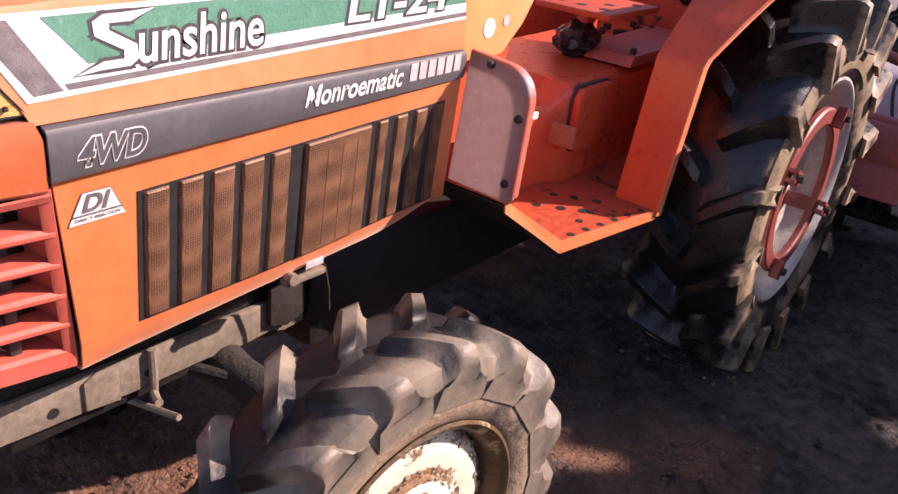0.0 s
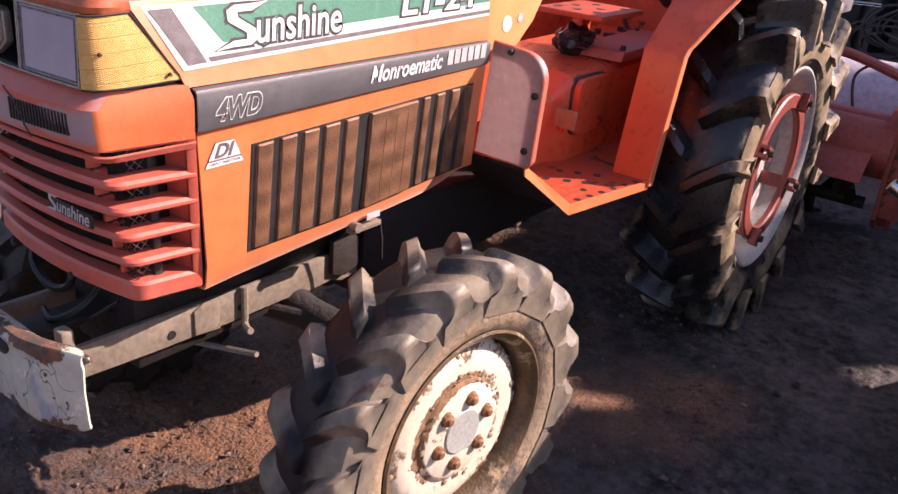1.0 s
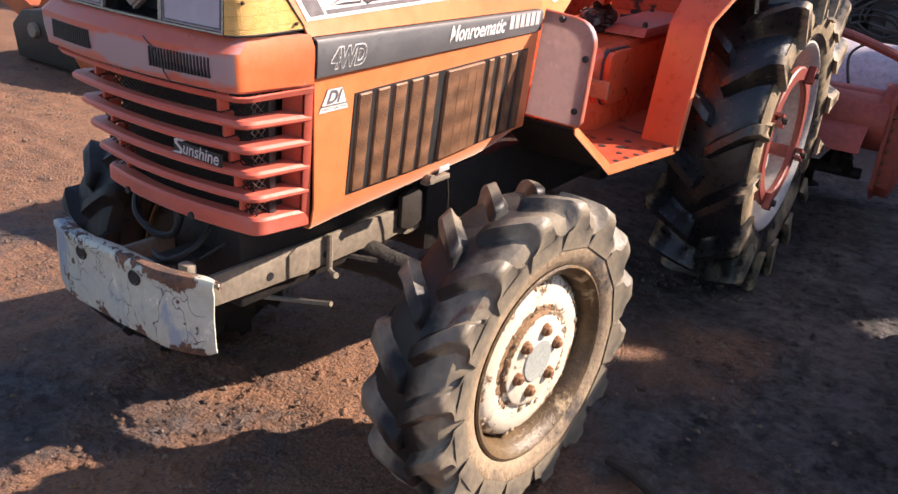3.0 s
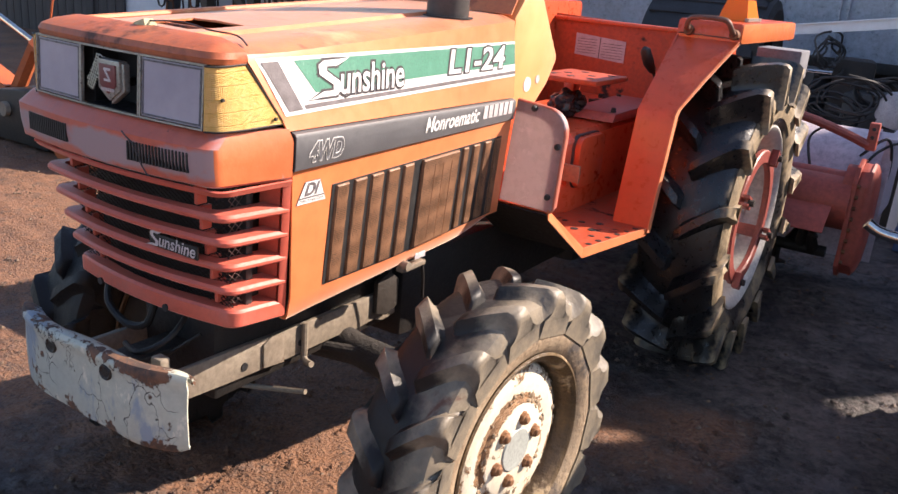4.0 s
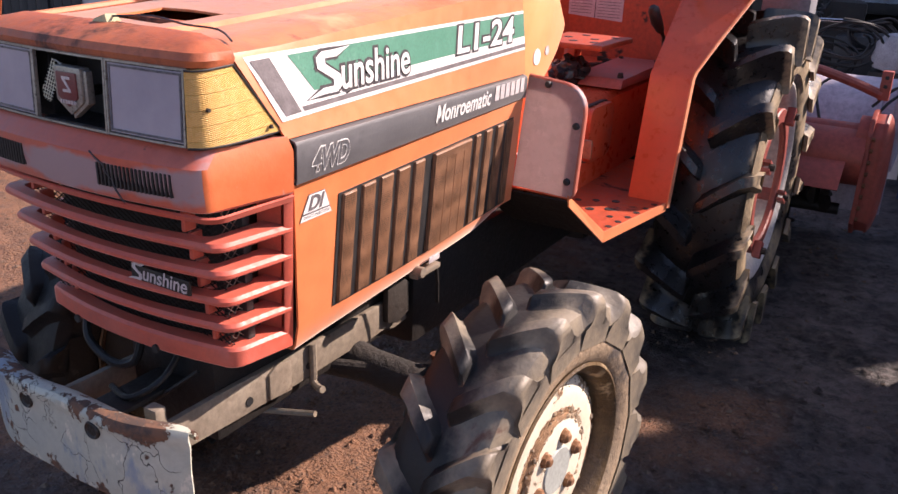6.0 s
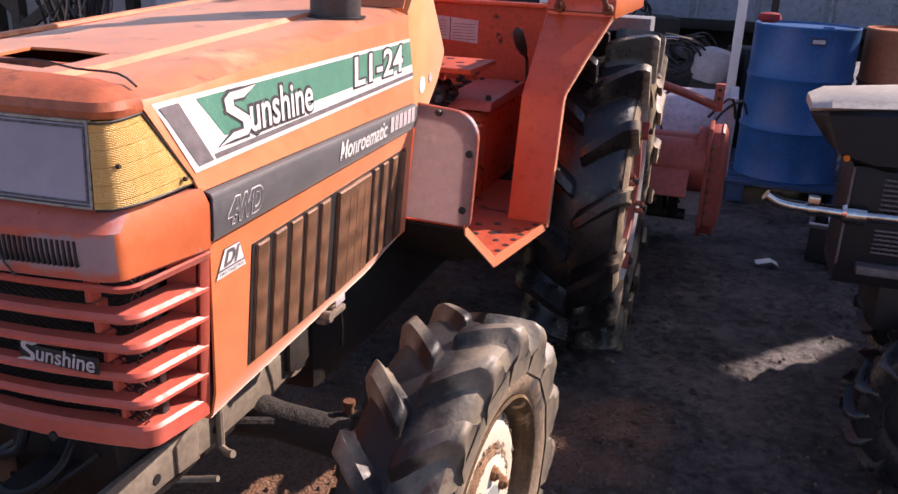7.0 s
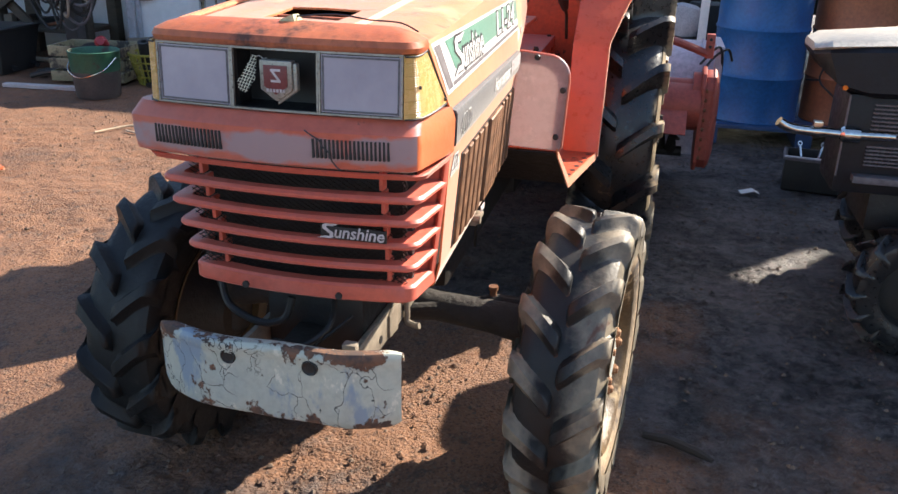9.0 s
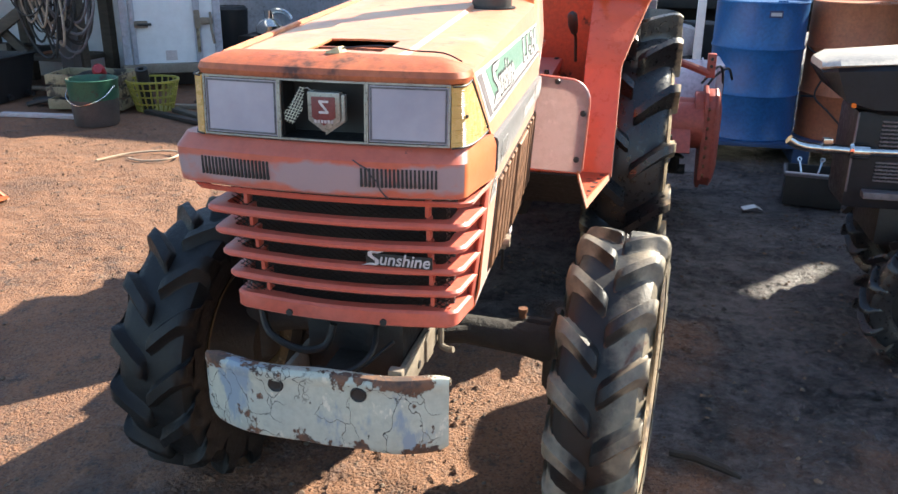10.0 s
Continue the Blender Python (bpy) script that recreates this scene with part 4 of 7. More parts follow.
part("emblem_mark", prism([(0.007 - x * 0.8, 1.097 + z * 0.8) for x, z in ZIG], "y", -0.4735, -0.472), PAPER, emblem_panel, "pale zigzag mark")
for k in range(6):
    part("emblem_bar", box(-0.0105 + 0.006 * k, -0.0065 + 0.006 * k, -0.4735, -0.472, 1.0690, 1.0745, 0), PAPER, emblem_panel)
part("shield_wing", prism([(0.036, 1.118), (0.043, 1.118), (0.043, 1.072), (0.006, 1.046), (0.006, 1.054), (0.036, 1.076)], "y", -0.466, -0.454, 0.0015), LAMPTRIM, emblem_panel, "grey side wing of the emblem")
SCRAP = [(-0.0715, 1.066), (-0.056, 1.061), (-0.038, 1.088), (-0.033, 1.126), (-0.041, 1.127), (-0.0715, 1.080)]


def clipped(p, q, poly):
    """The piece of the line p-q inside a convex outline (anticlockwise), or nothing."""
    lo, hi = 0.0, 1.0
    for (ax, ay), (bx, by) in zip(poly, poly[1:] + poly[:1]):
        nx, ny = -(by - ay), bx - ax
        d0 = (p[0] - ax) * nx + (p[1] - ay) * ny
        d1 = (q[0] - ax) * nx + (q[1] - ay) * ny
        if abs(d1 - d0) < 1e-12:
            if d0 < 0:
                return None
            continue
        t = d0 / (d0 - d1)
        lo, hi = (max(lo, t), hi) if d1 > d0 else (lo, min(hi, t))
    return None if hi - lo < 1e-3 else [(p[0] + (q[0] - p[0]) * t, p[1] + (q[1] - p[1]) * t) for t in (lo, hi)]


wire = bmesh.new()
for k in range(-14, 15):                          # a torn piece of bright diamond mesh
    for dx, dz in ((0.55, 1.0), (-1.0, 0.25)):
        cx, cz = -0.052 + 0.0056 * k * (1.0 if dz == 1.0 else 0.2), 1.094 + 0.0056 * k * (0.0 if dz == 1.0 else 1.0)
        ends = clipped((cx - dx * 0.1, cz - dz * 0.1), (cx + dx * 0.1, cz + dz * 0.1), SCRAP)
        if ends:
            tube([(x, -0.4575, z) for x, z in ends], 0.00075, 4, wire)
part("wire_scrap", wire, surface("bright_wire", (0.78, 0.82, 0.66), None, 30, 0.4), emblem_panel, "scrap of bright wire mesh")
part("wire_end", tube([(-0.033, -0.458, 1.124), (-0.026, -0.462, 1.127), (-0.019, -0.460, 1.122), (-0.012, -0.463, 1.124)], 0.0012, 5, steps=3), LAMPTRIM, emblem_panel)

for sgn in (1, -1):
    rows = []
    for t in span(0, 1, 8):
        zb, zt = lerp(1.0345, 1.040, t), lerp(1.1385, 1.141, t)
        xb, xt = lerp(0.228, 0.2675, t ** 0.7) + 0.010 * math.sin(math.pi * min(1, t ** 0.6)), lerp(0.228, 0.2475, t ** 0.7) + 0.010 * math.sin(math.pi * min(1, t ** 0.6))
        yb_, yt_ = lerp(-0.458, -0.316, t ** 1.35), lerp(-0.455, -0.386, t ** 1.35)
        rows.append([(sgn * lerp(xb, xt, s), lerp(yb_, yt_, s), lerp(zb, zt, s)) for s in span(0, 1, 4)])
    lens = part("side_lamp_lens", sheet(rows, 0.005), AMBER, tractor, "amber ribbed corner lamp lens")
    inner = [[(sgn * (abs(x) - 0.010), y + 0.006, z) for x, y, z in row] for row in rows]
    part("lamp_reflector", sheet(inner, 0.003), surface("yellow_reflector", (0.75, 0.50, 0.13), None, 10, 0.5), lens)
    edge = [(sgn * (abs(x) + 0.001), y, z) for x, y, z in ([r[0] for r in rows] + rows[-1][1:] + [r[-1] for r in rows[::-1]][1:])]
    part("lamp_gasket", tube(edge, 0.0017, 6), BLACK, lens)
    for y, z in ((-0.438, 1.087), (-0.338, 1.050)):
        xx = 0.243 + 0.024 * (y + 0.44) / 0.12
        part("screw", lathe([(0.0, 0.004), (0.0026, 0.004), (0.0034, 0.0), (0.0, 0.0)], "x", 10, at=(0, 0, 0)), DARK, lens, at=pose(sgn * (xx + (0.004 if y > -0.41 else 0.006)), y, z, 0, 0 if sgn > 0 else 180, 0))

# slotted air inlets in the band
for x0, x1, n in ((-0.228, -0.096, 19), (0.077, 0.206, 19)):
    for k in range(n):
        x = lerp(x0, x1, k / (n - 1))
        yy = -0.470 - 0.022 * (1 - ((x + (0.022 if x < 0 else 0.011)) / 0.2325) ** 2)
        part("air_slot", box(x - 0.0016, x + 0.0016, yy - 0.0022, yy + 0.006, 0.9655, 0.9985, 0), BLACK, band, smooth=0)
crack = [(0.062, 1.012), (0.075, 1.004), (0.088, 0.997), (0.094, 0.985), (0.105, 0.975), (0.109, 0.962), (0.118, 0.951), (0.124, 0.946)]
part("crack", tube([(x, -0.4712 - 0.022 * (1 - ((x + 0.011) / 0.2325) ** 2) + (0.002 if z > 1.008 else 0), z) for x, z in crack], 0.0014, 5), INK, tractor, "dark crack in the band")


# grille
def grille_dims(z):
    t = (0.94 - z) / 0.28
    return lerp(0.262, 0.226, t), lerp(-0.455, -0.392, t)


def slat_mesh(zm, h, depth, bow=0.022, slope=0.002):
    """A grille slat, its ends a little lower than its front."""
    rings = []
    w, yf = grille_dims(zm)
    yb = -0.303 + seam_lean(zm)
    outer = nose_plan(w, yf, yb, 0.030, bow, flare=0.010)
    inner = nose_plan(w - depth, yf + depth * 0.5, yb, 0.018, bow)
    for (ox, oy), (ix, iy) in zip(outer, inner):
        zc = zm + lerp(-0.006, -0.011, min(1.0, max(0.0, (oy - yf) / (yb - yf))))
        d = Vector((ix - ox, iy - oy, 0)).normalized() * 0.005
        rings.append([(ox + d.x, oy + d.y, zc - h / 2), (ox, oy, zc - h / 2 + 0.004), (ox, oy, zc + h / 2 - 0.005), (ox + d.x, oy + d.y, zc + h / 2),
                      (ix, iy, zc + h / 2 + slope), (ix, iy, zc - h / 2 + slope)])
    return loft(rings)


part("grille_top_rail", nose_sheet([(0.932, 0.246, -0.440, -0.302, 0.026, 0.020), (0.933, 0.2600, -0.453, -0.302, 0.026, 0.021), (0.9405, 0.2635, -0.458, -0.302, 0.026, 0.021)], flare=0.010), SLAT, tractor, "faded red top rail of the grille")
grille = part("grille_frame", box(-0.215, 0.215, -0.352, -0.335, 0.655, 0.94, 0.004), BLACK, tractor, "dark radiator core behind the grille")
for zc, h, depth in ((0.8925, 0.0138, 0.037), (0.8450, 0.0138, 0.037), (0.7965, 0.0138, 0.037), (0.7475, 0.0138, 0.037), (0.6885, 0.035, 0.045)):
    part("slat", slat_mesh(zc, h, depth), SLAT, grille, "faded red grille slat")
for sgn in (1, -1):
    rows = []
    for z in span(0.664, 0.945, 6):
        w, yf = grille_dims(z)
        rows.append([(sgn * (w + out), y + seam_lean(z), z) for out, y in ((0.006, -0.317), (0.009, -0.312), (0.011, -0.302), (0.006, -0.2985), (-0.02, -0.2985))])
    part("grille_post", sheet(rows, 0.005), SLAT, grille, "faded red grille side post")
    inner = [[(sgn * (grille_dims(z)[0] - 0.004), -0.313 + seam_lean(z), z), (sgn * (grille_dims(z)[0] - 0.045), -0.322 + seam_lean(z), z)] for z in span(0.664, 0.945, 4)]
    part("grille_post", sheet(inner, 0.003), SLAT, grille)
    for za, zb in ((0.905, 0.925), (0.858, 0.885), (0.81, 0.838), (0.76, 0.79), (0.712, 0.741)):
        w, yf = grille_dims(za)
        x = 0.180 if sgn > 0 else -0.172 + 0.018 * (0.93 - za) / 0.25
        part("grille_strut", box(x - 0.004, x + 0.004, yf + 0.012, yf + 0.034, za - 0.006, zb + 0.01, 0.002), SLAT, grille)
net = bmesh.new()
for k in range(-22, 62):
    for lean in (1, -1):
        x0 = -0.22 + k * 0.0155
        x1 = x0 + lean * 0.44
        (xa, za), (xb, zb) = (x0, 0.665), (x1, 0.94)
        lo, hi = max(-0.215, min(xa, xb)), min(0.215, max(xa, xb))
        if hi - lo < 0.01:
            continue
        f = lambda x: za + (zb - za) * (x - xa) / (xb - xa)
        tube([(lo, -0.405 + 0.16 * (0.94 - f(lo)) * 0.6, f(lo)), (hi, -0.405 + 0.16 * (0.94 - f(hi)) * 0.6, f(hi))], 0.0011, 3, net, cap=False)
# front screen in darker iron than the lit side ones: shade put in colour
part("mesh_screen", net, DARK, grille, "diamond wire screen behind the slats")
for sgn in (1, -1):
    net = bmesh.new()
    for k in range(-14, 16):
        for lean in (1, -1):
            ya, za, yb, zb = -0.40 + k * 0.0155, 0.705, -0.40 + k * 0.0155 + lean * 0.235, 0.935
            lo, hi = max(-0.385, min(ya, yb)), min(-0.335, max(ya, yb))
            if hi - lo < 0.008:
                continue
            f = lambda y: za + (zb - za) * (y - ya) / (yb - ya)
            tube([(sgn * 0.205, lo, f(lo)), (sgn * 0.205, hi, f(hi))], 0.0011, 3, net, cap=False)
    part("mesh_screen", net, WIRE, grille)
for sgn in (1, -1):
    part("bolt_hole", lathe([(0, 0.004), (0.007, 0.004), (0.007, 0), (0, 0)], "y", 12, at=(sgn * 0.095, -0.4385, 0.684)), BLACK, grille)
part("name_plate", box(0.066, 0.192, -0.4435, -0.439, 0.802, 0.826, 0.001), DEEPBLACK, grille, "black name plate on the grille")
def on_grille(bm, x, z):
    for v in bm.verts:
        v.co = (x + v.co.x, -0.4450, z + v.co.y)
    return bm


part("lettering", on_grille(spiked_initial(0.046, 0.031, 0.0), 0.058, 0.8015), PAPER, grille, "silver slanted lettering", smooth=0)
part("lettering", on_grille(fitted_text("unshine", 0.096, 0.024, 0.22, 0.016), 0.093, 0.8045), PAPER, grille, "silver slanted lettering", smooth=0)

# ---- cowl, guard, steps, fenders ----
COWL = [(0.508, 0.985), (0.508, 1.213), (0.585, 1.303), (0.605, 1.306), (0.64, 1.275), (0.765, 1.105), (0.72, 1.04), (0.655, 0.985)]
part("cowl", prism(COWL, "x", -0.243, 0.243, 0.012), COWLP, tractor, "sun-bleached orange dashboard cowl")
part("cowl_front", sheet([[(-0.235, 0.497, 1.217), (0.235, 0.497, 1.217)], [(-0.225, 0.577, 1.307), (0.225, 0.577, 1.307)]], 0.004), HOODTOP, tractor, "faded red sloping cowl front")
part("cowl_panel", prism([(0.74, 0.80), (0.74, 1.05), (0.60, 1.02), (0.52, 0.98), (0.52, 0.80)], "x", -0.20, 0.20, 0.008), FENDER, tractor, "red lower cowl")
part("round_sticker", lathe([(0, 0.0015), (0.019, 0.0015), (0.019, 0), (0, 0)], "x", 20, at=(0.2432, 0.60, 1.045)), WHITE, tractor, "round white sticker")
part("round_sticker", lathe([(0, 0.0015), (0.011, 0.0015), (0.011, 0), (0, 0)], "x", 16, at=(0.2432, 0.655, 1.055)), PAPER, tractor, "small round sticker")

# exhaust, cap and hood bits
part("exhaust_pipe", lathe([(0.047, 1.186), (0.050, 1.19), (0.050, 1.46), (0.051, 1.47), (0.051, 1.92), (0.047, 1.922), (0.045, 1.92), (0.045, 1.19)], "z", 28, at=(0.155, 0.335, 0), closed=True), surface("dull_grey_exhaust", (0.085, 0.078, 0.075), (0.06, 0.054, 0.052), 8, 0.5, metal=0.3, spots=(0.25, 0.21, 0.18), spot_scale=14, spot_at=0.68), tractor, "upright dull grey exhaust pipe")
part("exhaust_collar", lathe([(0.051, 1.206), (0.060, 1.206), (0.060, 1.2095), (0.051, 1.2095)], "z", 28, at=(0.155, 0.335, 0), closed=True), BLACK, tractor)
part("junction_box", box(-0.145, -0.088, 0.47, 0.515, 1.216, 1.262, 0.004), BLACK, tractor, "small black box on the hood")
part("hood_scrap", loft([[(-0.022, -0.405, 1.168), (0.016, -0.398, 1.168), (0.020, -0.376, 1.177), (-0.012, -0.380, 1.177)], [(-0.010, -0.402, 1.182), (0.010, -0.398, 1.190), (0.014, -0.382, 1.190), (-0.006, -0.384, 1.183)]]), surface("pale_yellow_scrap", (0.68, 0.62, 0.36), None, 12, 0.5), tractor, "torn pale yellow hood catch", smooth=20)
latch = part("hood_latch", box(0.226, 0.247, 0.095, 0.185, 0.652, 0.664, 0.003), STEEL, tractor, "grey side panel latch")
part("latch_label", box(0.2475, 0.2495, 0.135, 0.175, 0.676, 0.690, 0.0005), PAPER, latch)
part("latch_knob", lathe([(0, 0.02), (0.011, 0.02), (0.011, 0), (0, 0)], "x", 12, at=(0.235, 0.105, 0.668)), STEEL, latch)
part("latch_rod", tube([(0.225, 0.20, 0.655), (0.222, 0.215, 0.60), (0.22, 0.22, 0.55)], 0.004, 6), DARK, latch)

# transparent-looking grey splash guard beside the cowl
GUARD_Y = 0.525
outline = [(0.238, 0.748), (0.384, 0.744), (0.392, 0.752), (0.401, 0.938)]
for k in range(7):
    a = radians(90 * k / 6)
    outline.append((0.341 + 0.060 * math.cos(a), 0.945 + 0.060 * math.sin(a)))
outline += [(0.262, 1.012)]
for sgn in (1, -1):
    pts = [(sgn * x, z) for x, z in outline]
    guard = part("splash_guard", prism(pts, "y", GUARD_Y, GUARD_Y + 0.004), translucent_sheet() if sgn > 0 else bpy.data.materials["scuffed_milky_sheet"], tractor, "scuffed milky grey-pink splash guard")
    rim_pts = [(sgn * x, z) for x, z in outline[1:]]
    part("guard_flange", tube([(x, GUARD_Y + 0.006, z) for x, z in rim_pts], 0.006, 8), PINK, guard, "faded red rolled edge")
    part("guard_flange", sheet([[(x, GUARD_Y + 0.002, z), (x, GUARD_Y + 0.030, z)] for x, z in rim_pts], 0.003), PINK, guard)
    for x, z in ((0.313, 1.000), (0.388, 0.914), (0.377, 0.782)):
        part("guard_button", lathe([(0, -0.009), (0.006, -0.0085), (0.0085, -0.004), (0.0085, 0), (0, 0)], "y", 14, at=(sgn * x, GUARD_Y, z)), BLACK, guard, "black round fastener")

# foot steps
for sgn in (1, -1):
    floor_pts = [(0.12, 0.745), (0.405, 0.740), (0.462, 1.085), (0.462, 1.10), (0.35, 1.12), (0.35, 1.5), (0.12, 1.5)]
    step = part("foot_step", prism([(sgn * x, y) for x, y in floor_pts], "z", 0.594, 0.600), DECK, tractor, "worn orange foot plate with round holes")
    part("step_edge", sheet([[(sgn * 0.405, 0.740, 0.601), (sgn * 0.405, 0.740, 0.572)], [(sgn * 0.434, 0.915, 0.601), (sgn * 0.434, 0.915, 0.574)], [(sgn * 0.462, 1.085, 0.601), (sgn * 0.462, 1.085, 0.576)]], 0.004), ORANGE, step, "orange folded edge")
    part("step_front", sheet([[(sgn * 0.14, 0.527, 0.745), (sgn * 0.384, 0.527, 0.745)], [(sgn * 0.13, 0.742, 0.597), (sgn * 0.404, 0.740, 0.597)]], 0.004), FENDER, step, "sloping red front plate")
    # thin black sheet close below the sloping plate
    part("step_underside", sheet([[(sgn * 0.14, 0.524, 0.738), (sgn * 0.378, 0.524, 0.738)], [(sgn * 0.13, 0.738, 0.588), (sgn * 0.399, 0.736, 0.588)]], 0.003), DEEPBLACK, step, "black sheet under the sloping plate")
    part("step_edge", sheet([[(sgn * 0.385, 0.524, 0.750), (sgn * 0.389, 0.522, 0.724)], [(sgn * 0.405, 0.740, 0.602), (sgn * 0.405, 0.738, 0.572)]], 0.004), ORANGE, step)
    for k in range(6):
        x, y = lerp(0.397, 0.436, k / 5), lerp(0.79, 1.05, k / 5)
        part("hole", lathe([(0, 0.0012), (0.009, 0.0012), (0.009, 0), (0, 0)], "z", 14, at=(sgn * x, y, 0.600)), BLACK, step)
    for x, y, r in ((0.345, 0.93, 0.013), (0.30, 0.90, 0.012), (0.25, 0.87, 0.011), (0.335, 1.01, 0.012), (0.285, 0.985, 0.011), (0.37, 0.87, 0.009), (0.24, 0.96, 0.010), (0.20, 0.83, 0.009)):
        part("hole", lathe([(0, 0.0012), (r, 0.0012), (r, 0), (0, 0)], "z", 16, at=(sgn * x, y, 0.600)), BLACK, step)
pedal = part("pedal", box(0.185, 0.255, 0.985, 0.997, 0.715, 0.770, 0.004), surface("dusty_tan_pad", (0.36, 0.20, 0.12), None, 10, 0.6), tractor, "dusty tan foot pedal")
part("pedal_arm", tube([(0.21, 0.995, 0.735), (0.19, 1.03, 0.70), (0.17, 1.06, 0.68)], 0.009, 8), FENDER, pedal)


def fender(sgn):
    fd = part("fender", sheet([[(sgn * x, y, z) for x in (lerp(0.350, x1, t) for t in (0, 0.5, 1))] for x1, y, z in
                               ((0.467, 1.078, 0.588), (0.468, 1.10, 0.70), (0.470, 1.155, 0.945), (0.472, 1.168, 0.965), (0.502, 1.26, 1.045), (0.545, 1.395, 1.152), (0.552, 1.412, 1.166), (0.553, 1.413, 1.21), (0.548, 1.42, 1.222), (0.545, 2.15, 1.224), (0.545, 2.168, 1.21), (0.545, 2.17, 1.155))], 0.006), FENDER, tractor, "red-orange rear fender with a flat top")
    lip = [(0.467, 1.078, 0.588), (0.468, 1.10, 0.70), (0.470, 1.155, 0.945), (0.472, 1.168, 0.965), (0.502, 1.26, 1.045), (0.545, 1.395, 1.152), (0.552, 1.412, 1.168)]
    # lip and skirt face the sun: their lighter oranges have that light painted in
    part("fender_lip", sheet([[(sgn * x, y - 0.002, z), (sgn * (x + 0.001), y + 0.022, z - 0.004)] for x, y, z in lip], 0.004), ORANGE, fd, "folded edge in sunlit bright orange")
    part("fender_side", prism([(1.415, 1.165), (1.415, 1.214), (1.425, 1.2205), (2.14, 1.2225), (2.160, 1.212), (2.172, 1.165), (2.14, 1.160), (1.44, 1.160)], "x", sgn * 0.545, sgn * 0.556, 0.003), surface("lit_orange_fender_edge", (0.66, 0.20, 0.055), (0.58, 0.14, 0.04), 4, 0.4), fd, "outer skirt of the fender top in sunlit orange")
    part("fender_wall", prism([(1.085, 0.60), (1.16, 0.95), (1.41, 1.17), (1.42, 1.218), (2.15, 1.220), (2.15, 0.95), (1.9, 0.60)], "x", sgn * 0.346, sgn * 0.352), FENDER, fd, "inner wall of the fender")
    part("fender_seam", tube([(sgn * 0.353, 1.408, 1.178), (sgn * 0.55, 1.404, 1.176)], 0.0016, 5), INK, fd)
    bar = [(sgn * 0.386, 1.405, 1.189), (sgn * 0.388, 1.375, 1.200), (sgn * 0.397, 1.360, 1.222), (sgn * 0.42, 1.352, 1.232), (sgn * 0.50, 1.350, 1.233), (sgn * 0.524, 1.354, 1.224), (sgn * 0.533, 1.368, 1.202), (sgn * 0.534, 1.400, 1.189)]
    part("grab_handle", tube(bar, 0.0085, 10, steps=3), surface("worn_brown_handle", (0.20, 0.10, 0.07), (0.13, 0.07, 0.05), 14, 0.5, metal=0.2), fd, "worn brown grab handle")
    for x in (0.386, 0.534):
        part("handle_boss", lathe([(0.0, -0.012), (0.014, -0.010), (0.017, 0.0), (0.017, 0.012), (0, 0.012)], "y", 14, at=(sgn * x, 1.403, 1.188)), RUST, fd)
    part("indicator_lamp", loft([[(sgn * 0.412, 1.61, 1.224), (sgn * 0.512, 1.61, 1.224), (sgn * 0.512, 1.77, 1.224), (sgn * 0.412, 1.77, 1.224)],
                                       [(sgn * 0.428, 1.638, 1.294), (sgn * 0.496, 1.638, 1.294), (sgn * 0.496, 1.74, 1.294), (sgn * 0.428, 1.74, 1.294)]]), BEACON, fd, "orange indicator lamp", smooth=20)
    part("indicator_rim", box(sgn * 0.504, sgn * 0.518, 1.605, 1.775, 1.224, 1.236, 0.002), LAMPTRIM, fd)


fender(1)
fender(-1)
# platform between the fenders
back = part("back_panel", prism([(-0.35, 0.62), (0.346, 0.62), (0.346, 1.150), (-0.35, 1.175)], "y", 1.925, 1.935), DECK, tractor, "worn red panel behind the driver's place")
part("panel_edge", box(-0.35, 0.346, 1.905, 1.930, 1.150, 1.166, 0.004, m=Matrix.Rotation(0.0, 4, "Y")), FENDER, back)
part("notice", prism([(-0.245, 1.105), (-0.025, 1.090), (-0.025, 1.005), (-0.245, 1.02)], "y", 1.9215, 1.924), PAPER, back, "faded two-part paper notice")
part("notice_fold", box(-0.137, -0.134, 1.9205, 1.922, 1.013, 1.097, 0.0002), INK, back)
for k in range(6):
    part("notice_line", box(-0.235, -0.15, 1.9205, 1.9217, 1.028 + 0.011 * k, 1.030 + 0.011 * k, 0.0002), GREYV, back)
    part("notice_line", box(-0.125, -0.035, 1.9205, 1.9217, 1.018 + 0.011 * k, 1.020 + 0.011 * k, 0.0002), GREYV, back)
part("gear_housing", loft([[(s * w, y, z) for s, w, z in ((-1, wd, 0.60), (1, wd, 0.60), (1, wd - 0.005, zt - 0.02), (1, wd - 0.02, zt), (-1, wd - 0.02, zt), (-1, wd - 0.005, zt - 0.02))] for y, zt, wd in ((0.74, 0.78, 0.15), (1.00, 0.80, 0.17), (1.05, 0.855, 0.20), (1.90, 0.87, 0.20))]), FENDER, tractor, "red gear housing cover")
part("tool_tray", box(-0.06, 0.17, 1.22, 1.50, 0.985, 1.003, 0.006), DECK, tractor, "worn orange seat plate")
part("tray_leg", box(-0.03, 0.01, 1.40, 1.46, 0.86, 0.99, 0.006), FENDER, tractor)
